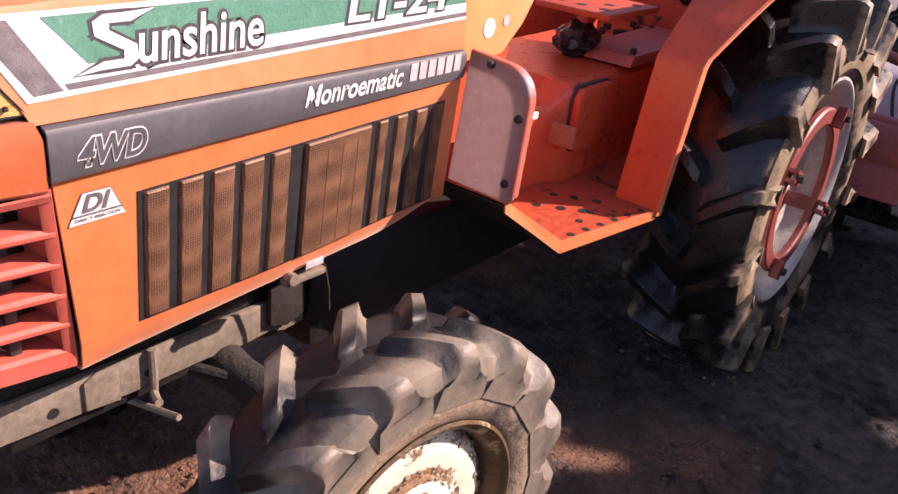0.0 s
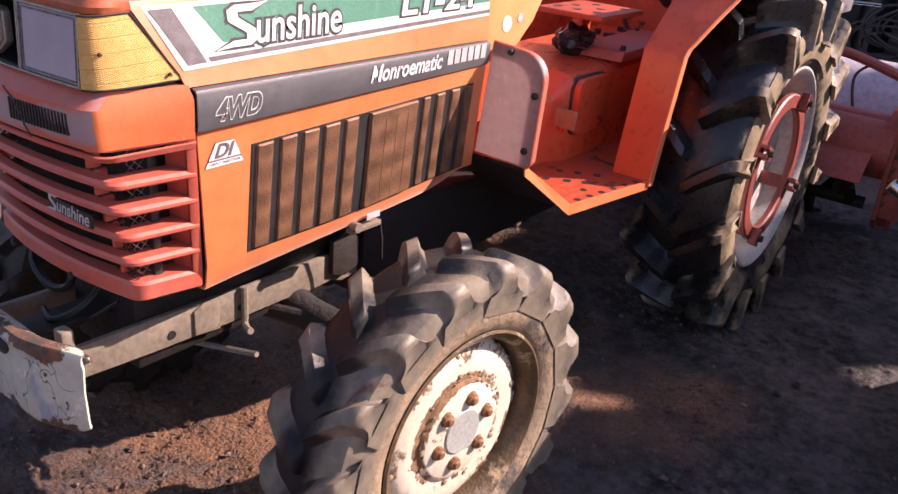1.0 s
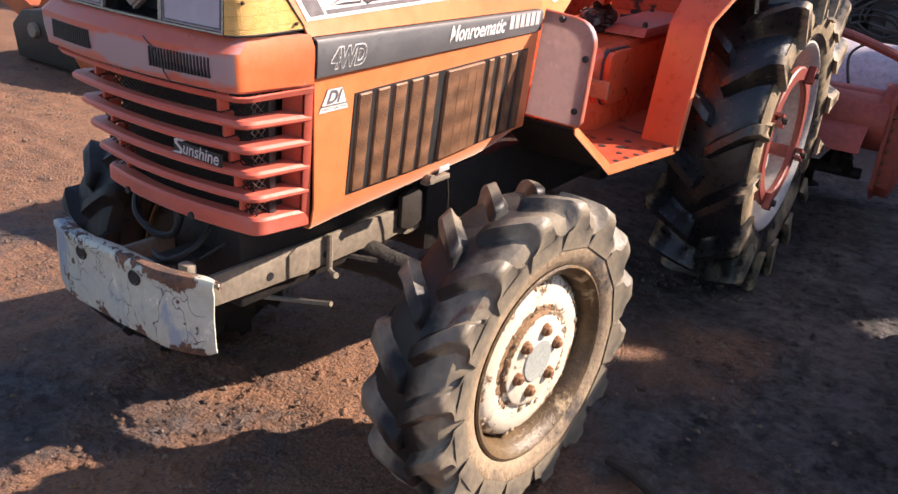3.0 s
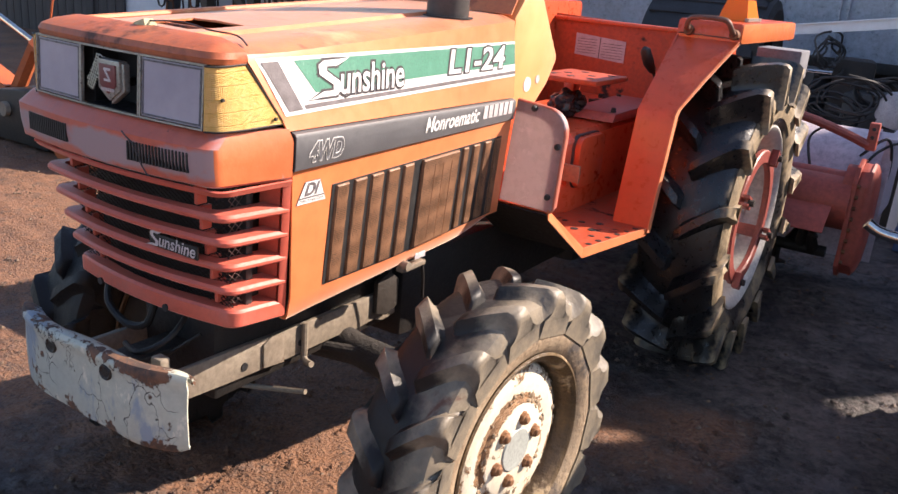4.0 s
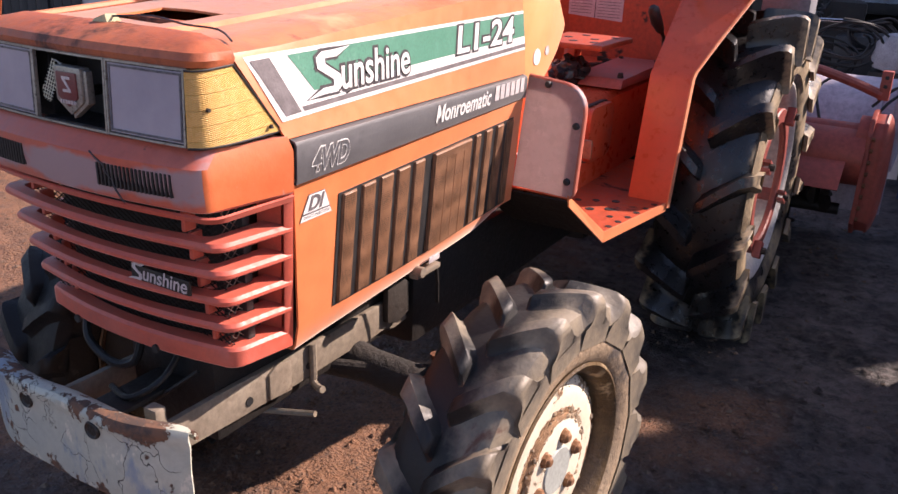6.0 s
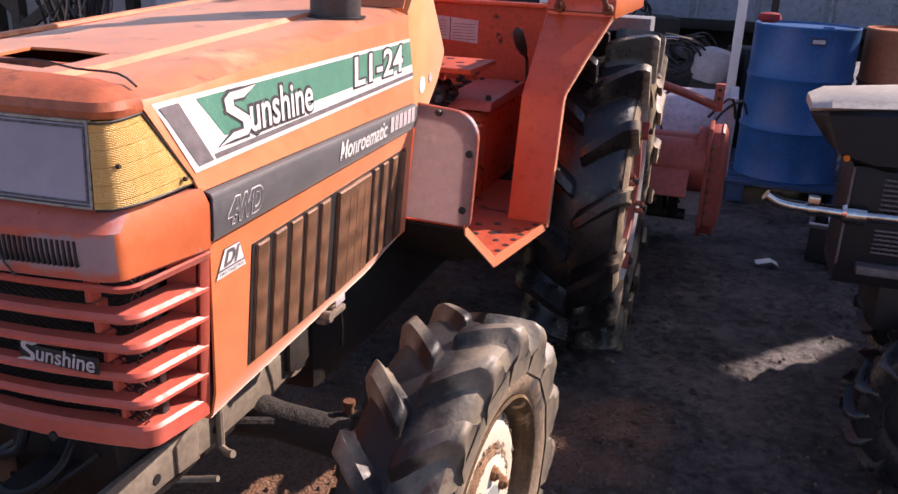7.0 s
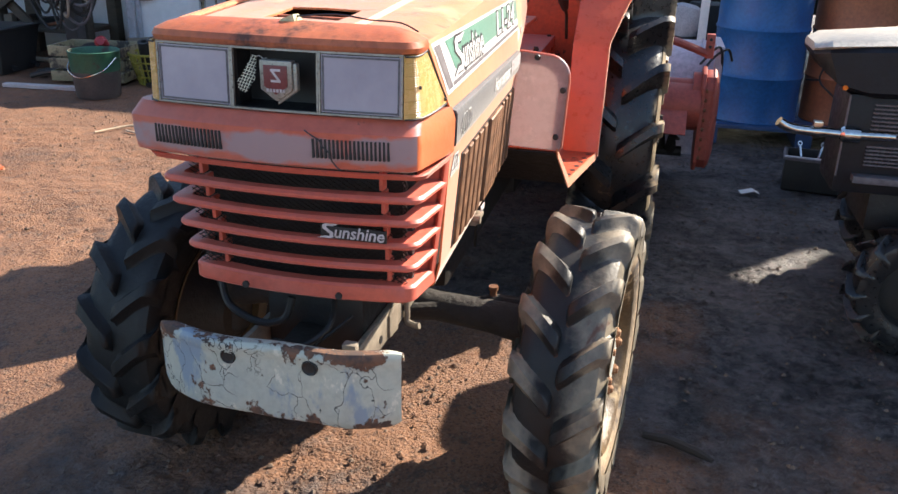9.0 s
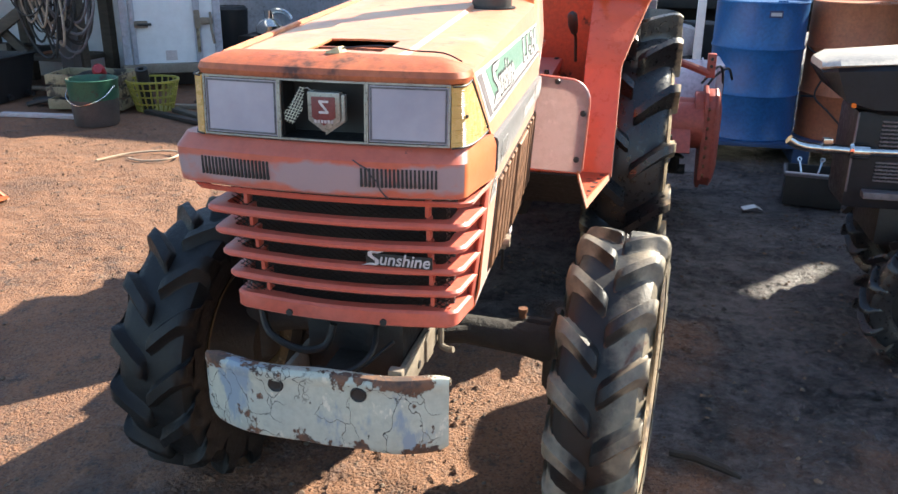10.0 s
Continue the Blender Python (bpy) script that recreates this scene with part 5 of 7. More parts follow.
for x, y in ((-0.02, 1.28), (0.05, 1.28), (0.12, 1.28), (0.0, 1.36), (0.09, 1.36), (0.13, 1.44), (0.03, 1.44)):
    part("hole", lathe([(0, 1.0042), (0.014, 1.0042), (0.014, 1.0), (0, 1.0)], "z", 14, at=(x, y, 0)), BLACK, tractor)
part("cover_plate", prism([(1.30, 0.865), (1.315, 0.895), (1.74, 0.905), (1.76, 0.865)], "x", 0.045, 0.215, 0.006), surface("dull_pink_plate", (0.46, 0.13, 0.10), (0.40, 0.10, 0.08), 8, 0.45), tractor, "dull pink bolted cover plate")
for x, y in ((0.065, 1.34), (0.195, 1.34), (0.065, 1.70), (0.195, 1.70)):
    part("plate_bolt", lathe([(0, 0.912), (0.008, 0.911), (0.010, 0.90), (0.010, 0.88), (0, 0.88)], "z", 8, at=(x, y, 0)), DARK, tractor)
bag = bmesh.new()
bmesh.ops.create_icosphere(bag, subdivisions=4, radius=1.0)
for v in bag.verts:
    n = 1 + 0.28 * noise.noise(v.co * 2.1) + 0.12 * noise.noise(v.co * 6.0)
    v.co = Vector((0.035 + 0.062 * v.co.x * n, 1.31 + 0.055 * v.co.y * n, 0.905 + 0.048 * v.co.z * n))
part("valve_block", bag, surface("oily_black_metal", (0.02, 0.02, 0.024), (0.06, 0.06, 0.065), 18, 0.2, metal=0.4, bump=0.003, bump_scale=40), tractor, "oily black wrapped valve block")
part("side_box", prism(rounded(0.19, 0.165, 0.035), "x", 0.195, 0.222, 0.006), FENDER, tractor, "raised red housing cover", at=pose(0, 1.145, 0.762))
part("box_gasket", prism(rounded(0.198, 0.173, 0.037), "x", 0.19, 0.202), INK, tractor, "dark oily seam round the cover", at=pose(0, 1.145, 0.762))
for k in range(12):
    rr = random.Random(k)
    part("greasy_bolt", lathe([(0, 0.885), (rr.uniform(0.008, 0.018), 0.884), (0.012, 0.86), (0, 0.86)], "z", 8, at=(rr.uniform(-0.18, 0.03), rr.uniform(1.50, 1.86), 0.0)), DARK, tractor, "greasy bolt")
lever = part("gear_lever", tube([(0.29, 1.46, 0.93), (0.287, 1.44, 1.02), (0.283, 1.40, 1.055)], 0.006, 8), DARK, tractor, "hand lever")
part("lever_grip", tube([(0.283, 1.41, 1.045), (0.28, 1.37, 1.075), (0.278, 1.335, 1.11), (0.277, 1.325, 1.12)], [0.013, 0.019, 0.018, 0.008], 10), BLACK, lever, "black lever grip")

# steering wheel
steer = part("steering_column", tube([(0, 0.64, 1.20), (0, 0.93, 1.325)], 0.026, 14), BLACK, tractor, "black steering column")
swm = pose(0.0, 0.965, 1.352, 32, 0, 0)
part("steering_rim", moved(lathe([(0.195 + 0.013 * math.cos(a), 0.013 * math.sin(a)) for a in (2 * math.pi * k / 10 for k in range(10))], "z", 48, closed=True), swm), BLACK, steer, "black steering wheel rim")
for k in range(3):
    a = radians(90 + 120 * k)
    part("steering_spoke", moved(tube([(0, 0, -0.02), (0.1 * math.cos(a), 0.1 * math.sin(a), -0.018), (0.19 * math.cos(a), 0.19 * math.sin(a), 0)], [0.012, 0.009, 0.008], 8), swm), BLACK, steer)
part("steering_hub", moved(lathe([(0, 0.005), (0.035, 0.0), (0.042, -0.02), (0.03, -0.045), (0, -0.045)], "z", 20), swm), BLACK, steer)

# ---- chassis, bumper, axle ----
for sgn in (1, -1):
    rail = part("frame_rail", prism([(-0.545, 0.500), (-0.545, 0.560), (-0.30, 0.556), (-0.13, 0.549), (0.10, 0.545), (0.25, 0.545), (0.25, 0.470), (0.20, 0.466), (0.16, 0.478), (0.10, 0.474), (0.02, 0.480), (-0.13, 0.480), (-0.30, 0.486)], "x", sgn * 0.108, sgn * 0.120, 0.002), STEEL, tractor, "dirty grey front frame rail")
    for y, z, r in ((-0.265, 0.508, 0.009), (-0.10, 0.506, 0.007), (-0.44, 0.53, 0.008)):
        part("rail_hole", lathe([(0, 0.0015), (r, 0.0015), (r, -0.001), (0, -0.001)], "x", 14, at=(sgn * 0.1205, y, z)), BLACK, rail)
    part("rail_plate", prism([(-0.215, 0.487), (-0.155, 0.481), (-0.155, 0.545), (-0.19, 0.553), (-0.215, 0.54)], "x", sgn * 0.120, sgn * 0.126, 0.002), STEEL, rail)
    part("rail_plate", prism([(0.155, 0.50), (0.195, 0.485), (0.24, 0.50), (0.24, 0.57), (0.20, 0.60), (0.155, 0.58)], "x", sgn * 0.120, sgn * 0.134, 0.002), DARK, rail)
    part("rail_hook", tube([(sgn * 0.128, -0.095, 0.555), (sgn * 0.129, -0.095, 0.49), (sgn * 0.131, -0.098, 0.472), (sgn * 0.150, -0.105, 0.468), (sgn * 0.162, -0.108, 0.470)], 0.0075, 8, steps=2), STEEL, rail, "bent tie-down hook")
def bumper_y(x):
    t = abs(x) / 0.24
    return -0.553 + 0.043 * max(0.0, (t - 0.50) / 0.50) ** 1.9


rows = []
for z, out in ((0.606, -0.034), (0.614, -0.033), (0.622, -0.024), (0.6265, -0.010), (0.6255, 0.001), (0.620, 0.006), (0.611, 0.007), (0.602, 0.003), (0.592, 0.001), (0.555, 0.004), (0.515, 0.003), (0.492, 0.002), (0.478, 0.0), (0.473, -0.005)):
    row = []
    for k in range(37):
        x = lerp(0.241, -0.241, k / 36)
        t = abs(x) / 0.241
        corner = max(0.0, t - 0.86) / 0.14
        fall = 0.022 * corner ** 2.5 if x < 0 else 0.010 * corner ** 3
        zz = z + (fall if z < 0.50 else fall * 0.25 if z < 0.52 else 0.0) - (0.006 * corner ** 2 if z > 0.60 else 0.0)
        zz += 0.003 * noise.noise(Vector((x * 10, z * 9, 0))) + (0.004 * x / 0.24 if z < 0.50 else 0.0) * -1
        row.append((x, bumper_y(x) - out * (1 - 0.5 * corner) + 0.005 * noise.noise(Vector((x * 8, z * 10, 3))), zz))
    rows.append(row)
bumper = part("front_bumper", sheet(rows, 0.006), BUMPER, tractor, "dented pale blue bumper with flaking paint and rust")
for x in (-0.077, 0.083):
    part("bumper_hole", lathe([(0, -0.003), (0.010, -0.003), (0.0135, -0.0055), (0.0155, -0.003), (0.0155, 0.006), (0, 0.006)], "y", 18, at=(x, -0.5555, 0.594)), DEEPBLACK, bumper, "dark bolt hole with a greasy rim")
part("bumper_bracket", box(-0.12, 0.12, -0.546, -0.50, 0.505, 0.56, 0.004), STEEL, tractor)
part("bracket_tab", box(0.118, 0.146, -0.49, -0.468, 0.56, 0.612, 0.004), STEEL, tractor, "bent bracket tab")
part("under_frame", box(-0.105, 0.105, -0.33, 0.52, 0.45, 0.66, 0.01), DEEPBLACK, tractor, "oily engine underside, black deepened as shade")
for pts, r in (([(-0.20, -0.34, 0.645), (-0.17, -0.37, 0.60), (-0.10, -0.38, 0.575), (-0.05, -0.37, 0.585), (-0.035, -0.36, 0.63)], 0.008), ([(0.05, -0.34, 0.64), (0.06, -0.40, 0.60), (0.02, -0.44, 0.57), (-0.05, -0.42, 0.56)], 0.006), ([(-0.09, -0.35, 0.52), (0.0, -0.39, 0.53), (0.09, -0.35, 0.60)], 0.004)):
    part("hose", tube(pts, r, 8, None, 5), DEEPBLACK, tractor, "dirty black rubber hose")
part("front_weight_plate", box(-0.035, 0.035, -0.52, -0.33, 0.552, 0.562, 0.003), DARK, tractor, "dark steel plate between the rails")
part("oil_pan", box(-0.14, 0.14, 0.25, 1.3, 0.40, 0.62, 0.03), DEEPBLACK, tractor, "dark gearbox housing")
part("rear_housing", box(-0.16, 0.16, 1.25, 1.98, 0.36, 0.84, 0.03), DARK, tractor, "dark rear axle housing")
axle = part("front_axle", loft([[(x, 0.06 + r * math.cos(a), z + r * math.sin(a)) for a in (2 * math.pi * k / 14 for k in range(14))] for x, r, z in
                                ((-0.40, 0.05, 0.42), (-0.30, 0.042, 0.435), (-0.16, 0.038, 0.445), (0.0, 0.06, 0.45), (0.16, 0.038, 0.445), (0.30, 0.042, 0.435), (0.40, 0.05, 0.42))]), surface("mud_crusted_axle", (0.038, 0.030, 0.025), (0.02, 0.017, 0.015), 14, 0.8, bump=0.006, bump_scale=60), tractor, "mud-crusted front axle")
for sgn in (1, -1):
    part("steering_arm", tube([(sgn * 0.40, 0.10, 0.45), (sgn * 0.31, 0.10, 0.462), (sgn * 0.18, 0.04, 0.455), (sgn * 0.06, -0.02, 0.46)], [0.022, 0.016, 0.013, 0.012], 10), axle.data.materials[0], axle)
    part("ball_joint", lathe([(0.0, 0.032), (0.012, 0.032), (0.012, 0.022), (0.008, 0.02), (0.011, 0.0), (0, 0)], "z", 12, at=(sgn * 0.296, 0.096, 0.468)), RUST, axle, "rusty ball joint")
    part("king_pin", lathe([(0.0, 0.52), (0.03, 0.52), (0.04, 0.48), (0.055, 0.45), (0.055, 0.32), (0.04, 0.30), (0, 0.30)], "z", 18, at=(sgn * 0.41, 0.06, 0)), DARK, axle)
part("draw_rod", tube([(-0.19, -0.02, 0.262), (0.05, 0.0, 0.318)], 0.007, 8), STEEL, tractor, "thin grey rod under the axle")
part("rear_axle", lathe([(0.07, -0.42), (0.07, 0.42)], "x", 20, at=(0, 1.70, 0.545)), DARK, tractor)


# ---- wheels ----
def lug_mesh(name, material, end_material, tread, lug_r, sweep, half, lug_half, side_r, ramp=1.9, flare=0.0, end=1.0):
    """One slanting tread bar of a tyre round the x axis, from the outer shoulder to the middle, its outer end at angle 0."""
    ws = [w for r, w in tread]
    rs = [r for r, w in tread]
    rings = []
    for w_k, top, lo, ang, wide in ((1.075 + 0.02 * flare, side_r + 0.006, side_r - 0.02, -0.10, 0.62 * end), (1.07 + 0.09 * flare, lerp(side_r, lug_r, 0.45), side_r - 0.01, -0.08, 0.80 * end), (1.03 + 0.12 * flare, lug_r - 0.016, None, -0.04, 0.95 * end),
                                    (0.97 + 0.09 * flare, lug_r - 0.005, None, 0.0, lerp(1.0, end, 0.6)), (0.88, lug_r, None, 0.09, 1.0), (0.70, lug_r, None, 0.27, 0.98), (0.48, lug_r, None, 0.50, 0.98),
                                    (0.26, lug_r - 0.001, None, 0.74, 1.02), (0.09, lug_r - 0.002, None, 0.93, 1.0), (0.03, lug_r - 0.008, None, 0.985, 0.8)):
        w = half * w_k
        base = (lo if lo is not None else float(np.interp(w, ws, rs))) - 0.006
        h = top - base
        a = sweep * ang
        ring = []
        for f, d in ((0.0, -ramp), (0.10, -0.70 * ramp - 0.15), (0.35, -0.28 * ramp - 0.70), (0.85, -1.04), (1.0, -0.84), (1.0, 0.84), (0.85, 1.04), (0.35, 0.28 * ramp + 0.70), (0.10, 0.70 * ramp + 0.15), (0.0, ramp)):
            r = base + h * f
            t = a + d * lug_half * wide / lug_r
            ring.append((w, r * math.cos(t), r * math.sin(t)))
        rings.append(ring)
    me = mesh_of(name, loft(rings), material, 50.0)
    me.materials.append(end_material)
    for p in me.polygons:
        if p.normal.x > 0.72:
            p.material_index = 1
    return me


def put_lugs(wheel, me, lugs, phase):
    """Two staggered rows of bars; the far row is the same bar turned over."""
    flip = Matrix.Diagonal((-1, 1, 1, 1))
    for side in (1, -1):
        for k in range(lugs):
            a = phase + 2 * math.pi * (k + (0.5 if side > 0 else 0.0)) / lugs
            part("lug", me, None, wheel, at=Matrix.Rotation(a, 4, "X") @ (flip if side < 0 else Matrix.Identity(4)))


def front_wheel(sgn, at, yaw):
    tread = [(0.337, 0.0), (0.337, 0.025), (0.338, 0.050), (0.338, 0.064), (0.336, 0.076), (0.329, 0.091), (0.308, 0.101), (0.275, 0.104)]
    half_prof = [(0.213, 0.078), (0.222, 0.088), (0.245, 0.099), (0.275, 0.104), (0.308, 0.101), (0.329, 0.091), (0.336, 0.076), (0.338, 0.064), (0.338, 0.050), (0.337, 0.025)]
    prof = half_prof + [(0.337, 0.0)] + [(r, -w) for r, w in half_prof[::-1]] + [(0.208, 0.0)]
    prof, tread = [(r, w * 0.92) for r, w in prof], [(r, w * 0.92) for r, w in tread]
    o = sgn
    wheel = part("front_wheel", lathe([(0.200, o * 0.070), (0.213, o * 0.076), (0.221, o * 0.082), (0.224, o * 0.088), (0.218, o * 0.091), (0.205, o * 0.083), (0.196, o * 0.066), (0.188, o * 0.02), (0.188, -o * 0.02), (0.196, -o * 0.07), (0.215, -o * 0.084), (0.219, -o * 0.082), (0.204, -o * 0.066), (0.194, -o * 0.02), (0.194, o * 0.02)], "x", 64, closed=True),
                 RIM_IN, tractor, "muddy cream front wheel", at=pose(*at, 0, 0, yaw))
    # the far wheel takes the rubber coloured as shaded
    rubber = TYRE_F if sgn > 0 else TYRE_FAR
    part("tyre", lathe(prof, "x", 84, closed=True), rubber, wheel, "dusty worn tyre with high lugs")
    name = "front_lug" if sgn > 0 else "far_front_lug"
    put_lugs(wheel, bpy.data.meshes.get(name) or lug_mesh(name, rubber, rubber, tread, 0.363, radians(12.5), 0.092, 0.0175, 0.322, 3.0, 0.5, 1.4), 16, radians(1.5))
    part("sidewall_mud", lathe([(r, o * w * 0.92) for r, w in ((0.2240, 0.0918), (0.236, 0.0998), (0.250, 0.1046), (0.262, 0.1062), (0.270, 0.1050), (0.271, 0.1025), (0.262, 0.1015), (0.245, 0.0985), (0.2235, 0.088))], "x", 84, closed=True), MUDWALL, wheel, "band of dried mud")
    IN = Matrix.Translation((-o * 0.019, 0, 0.003))      # the disc sits deep in the rim
    part("wheel_disc", lathe([(0.194, o * 0.010), (0.193, o * 0.036), (0.189, o * 0.056), (0.181, o * 0.070), (0.166, o * 0.079), (0.145, o * 0.083), (0.120, o * 0.082), (0.112, o * 0.082), (0.107, o * 0.088), (0.101, o * 0.091), (0.05, o * 0.092), (0.0, o * 0.092), (0.0, o * 0.06), (0.10, o * 0.06), (0.14, o * 0.045), (0.17, o * 0.0)], "x", 56), RIM_F, wheel, "cream wheel disc caked with mud", at=IN)
    part("hub_plate", lathe([(0.0, o * 0.0935), (0.047, o * 0.0955), (0.050, o * 0.0925), (0, o * 0.0920)], "x", 32), surface("pale_grey_hub", (0.44, 0.47, 0.43), (0.38, 0.40, 0.37), 14, 0.5), wheel, "pale grey hub plate", at=IN)
    for k in range(6):
        a = radians(60 * k + 15)
        bm = lathe([(0.0, o * 0.107), (0.007, o * 0.1065), (0.0095, o * 0.104), (0.010, o * 0.101), (0.0135, o * 0.100), (0.0140, o * 0.092), (0.017, o * 0.0915), (0.017, o * 0.089), (0, o * 0.089)], "x", 8, at=(0, 0.070 * math.cos(a), 0.070 * math.sin(a)))
        part("wheel_bolt", bm, BOLT, wheel, "rusty wheel bolt", at=IN)
    part("hub_housing", lathe([(0.0, -o * 0.12), (0.07, -o * 0.12), (0.10, -o * 0.09), (0.15, -o * 0.07), (0.178, -o * 0.046), (0.178, -o * 0.042), (0.0, -o * 0.042)], "x", 32), DEEPBLACK, wheel, "dark greasy hub housing")
    rs, mud = random.Random(3), bmesh.new()
    for k in range(300):                       # crumbs of mud clinging to the disc and rim
        a, r = rs.uniform(0, 6.283) if k % 3 else rs.gauss(0.9, 0.6), rs.choice((rs.uniform(0.10, 0.128), rs.uniform(0.162, 0.19), rs.uniform(0.172, 0.19)))
        w = float(np.interp(r, (0.10, 0.107, 0.120, 0.145, 0.166, 0.181, 0.19), (0.091, 0.088, 0.082, 0.083, 0.079, 0.070, 0.052)))
        q = 0.0018 + 0.0062 * rs.random() ** 2.5
        bmesh.ops.create_icosphere(mud, subdivisions=1, radius=1.0, matrix=Matrix.Translation((o * w, r * math.cos(a), r * math.sin(a))) @ Matrix.Rotation(a, 4, "X") @ Matrix.Diagonal((q * 0.7, q * rs.uniform(0.6, 1.5), q * rs.uniform(0.7, 1.6), 1)))
    part("mud_crust", mud, MUDWALL, wheel, "crumbly crust of dried mud", at=IN, kind="stuff")


front_wheel(1, (0.527, 0.055, 0.360), -5.4)
front_wheel(-1, (-0.500, 0.055, 0.360), -5.4)


def rear_wheel(sgn, at):
    o = sgn
    half_prof = [(0.322, 0.105), (0.335, 0.118), (0.37, 0.134), (0.42, 0.141), (0.450, 0.135), (0.470, 0.120), (0.484, 0.096), (0.492, 0.05)]
    tread = [(0.494, 0.0), (0.492, 0.05), (0.484, 0.096), (0.470, 0.120), (0.450, 0.135), (0.42, 0.141)]
    prof = half_prof + [(0.494, 0.0)] + [(r, -w) for r, w in half_prof[::-1]] + [(0.315, 0.0)]
    wheel = part("rear_wheel", lathe([(0.300, o * 0.09), (0.322, o * 0.102), (0.338, o * 0.112), (0.340, o * 0.120), (0.332, o * 0.122), (0.312, o * 0.110), (0.296, o * 0.085), (0.285, o * 0.03), (0.282, -o * 0.03), (0.30, -o * 0.09), (0.336, -o * 0.118), (0.332, -o * 0.11), (0.305, -o * 0.085), (0.29, 0.0)], "x", 64, closed=True),
                 RIM_R, tractor, "grey-white rear wheel", at=pose(*at))
    part("tyre", lathe(prof, "x", 96, closed=True), TYRE_R, wheel, "wet black tyre with high lugs")
    name = "rear_lug"
    put_lugs(wheel, bpy.data.meshes.get(name) or lug_mesh(name, TYRE_R, TYRE_R, tread, 0.565, radians(11), 0.139, 0.0185, 0.440, 2.4, 1.0), 16, radians(-2.75))
    rows = [[(o * w, r * math.cos(a), r * math.sin(a)) for r, w in ((0.366, 0.1352), (0.385, 0.1392), (0.405, 0.1420), (0.425, 0.1424), (0.445, 0.1388), (0.460, 0.1305))] for a in span(radians(48), radians(212), 60)]
    part("sidewall_mud", sheet(rows, 0.002), MUDR, wheel, "tan mud dried on the sidewall")
    part("wheel_disc", lathe([(0.290, o * 0.02), (0.270, o * 0.028), (0.22, o * 0.018), (0.14, -o * 0.015), (0.12, o * 0.0), (0.0, o * 0.0), (0.0, -o * 0.02), (0.14, -o * 0.03), (0.22, o * 0.0), (0.285, o * 0.005)], "x", 48), RIM_R, wheel, "grey-white wheel disc")
    part("hub", lathe([(0.0, o * 0.055), (0.05, o * 0.055), (0.06, o * 0.045), (0.062, 0.0), (0, 0)], "x", 24), RIM_R, wheel)
    for k in range(6):
        a = radians(60 * k + 10)
        part("wheel_bolt", lathe([(0.0, o * 0.028), (0.013, o * 0.028), (0.013, 0), (0, 0)], "x", 6, at=(0, 0.095 * math.cos(a), 0.095 * math.sin(a))), BOLT, wheel)
    if sgn > 0:
        DEEP = Matrix.Translation((-0.028, 0, 0))
        part("iron_ring", lathe([(0.205, 0.122), (0.245, 0.122), (0.250, 0.127), (0.250, 0.140), (0.245, 0.145), (0.205, 0.145), (0.200, 0.14), (0.200, 0.127)], "x", 56, closed=True), RED_IRON, wheel, "dull red iron ring bolted to the wheel", at=DEEP)
        for k in range(4):
            a = radians(90 * k + 64)
            m = Matrix.Rotation(a, 4, "X")
            part("ring_arm", box(0.03, 0.125, 0.210, 0.240, -0.022, 0.022, 0.004, m=m), RED_IRON, wheel, at=DEEP)
            part("ring_clamp", box(0.145, 0.172, 0.205, 0.262, -0.020, -0.008, 0.003, m=m), RED_IRON, wheel, "bolted clamp", at=DEEP)
            part("ring_clamp", box(0.145, 0.172, 0.205, 0.262, 0.008, 0.020, 0.003, m=m), RED_IRON, wheel, "bolted clamp", at=DEEP)
            part("clamp_bolt", tube([(0.165, 0.235 * math.cos(a), 0.235 * math.sin(a)), (0.185, 0.235 * math.cos(a), 0.235 * math.sin(a))], 0.012, 8), DARK, wheel, at=DEEP)


rear_wheel(1, (0.520, 1.70, 0.548))
rear_wheel(-1, (-0.520, 1.70, 0.548))

# ---- rotary tiller behind the tractor ----
tiller = thing("rotary_tiller", "dull pink-red rotary tiller hitched behind the tractor", "tiller")
part("cross_tube", lathe([(0.052, -0.62), (0.052, 0.82), (0.058, 0.82), (0.058, 0.86)], "x", 24, at=(0, 2.50, 0.585)), TILLER, tiller, "pink-red cross tube")
part("rotor_hood", sheet([[(x, 2.50 + 0.27 * math.sin(a), 0.30 + 0.235 * math.cos(a)) for x in (-0.66, 0.0, 0.80)] for a in (radians(d) for d in (-62, -45, -30, -15, 0, 25, 50, 75))], 0.006), TILLER, tiller, "pink-red curved rotor hood")
CASE = [(2.40, 0.26), (2.405, 0.60), (2.43, 0.66), (2.50, 0.685), (2.58, 0.67), (2.63, 0.61), (2.65, 0.40), (2.60, 0.26), (2.54, 0.20), (2.46, 0.205)]
case = part("chain_case", prism(CASE, "x", 0.872, 0.915, 0.008), TILLER, tiller, "pink-red chain case")
part("case_rim", prism([(2.525 + (y - 2.525) * 1.13, 0.42 + (z - 0.42) * 1.06) for y, z in CASE], "x", 0.856, 0.874, 0.003), TILLER, case)
part("case_cover", loft([[(x, 2.525 + (y - 2.525) * k, 0.43 + (z - 0.43) * k) for y, z in CASE] for x, k in ((0.912, 1.02), (0.922, 1.0), (0.934, 0.90), (0.943, 0.72), (0.947, 0.40))]), TILLER, case, "domed pink-red cover")
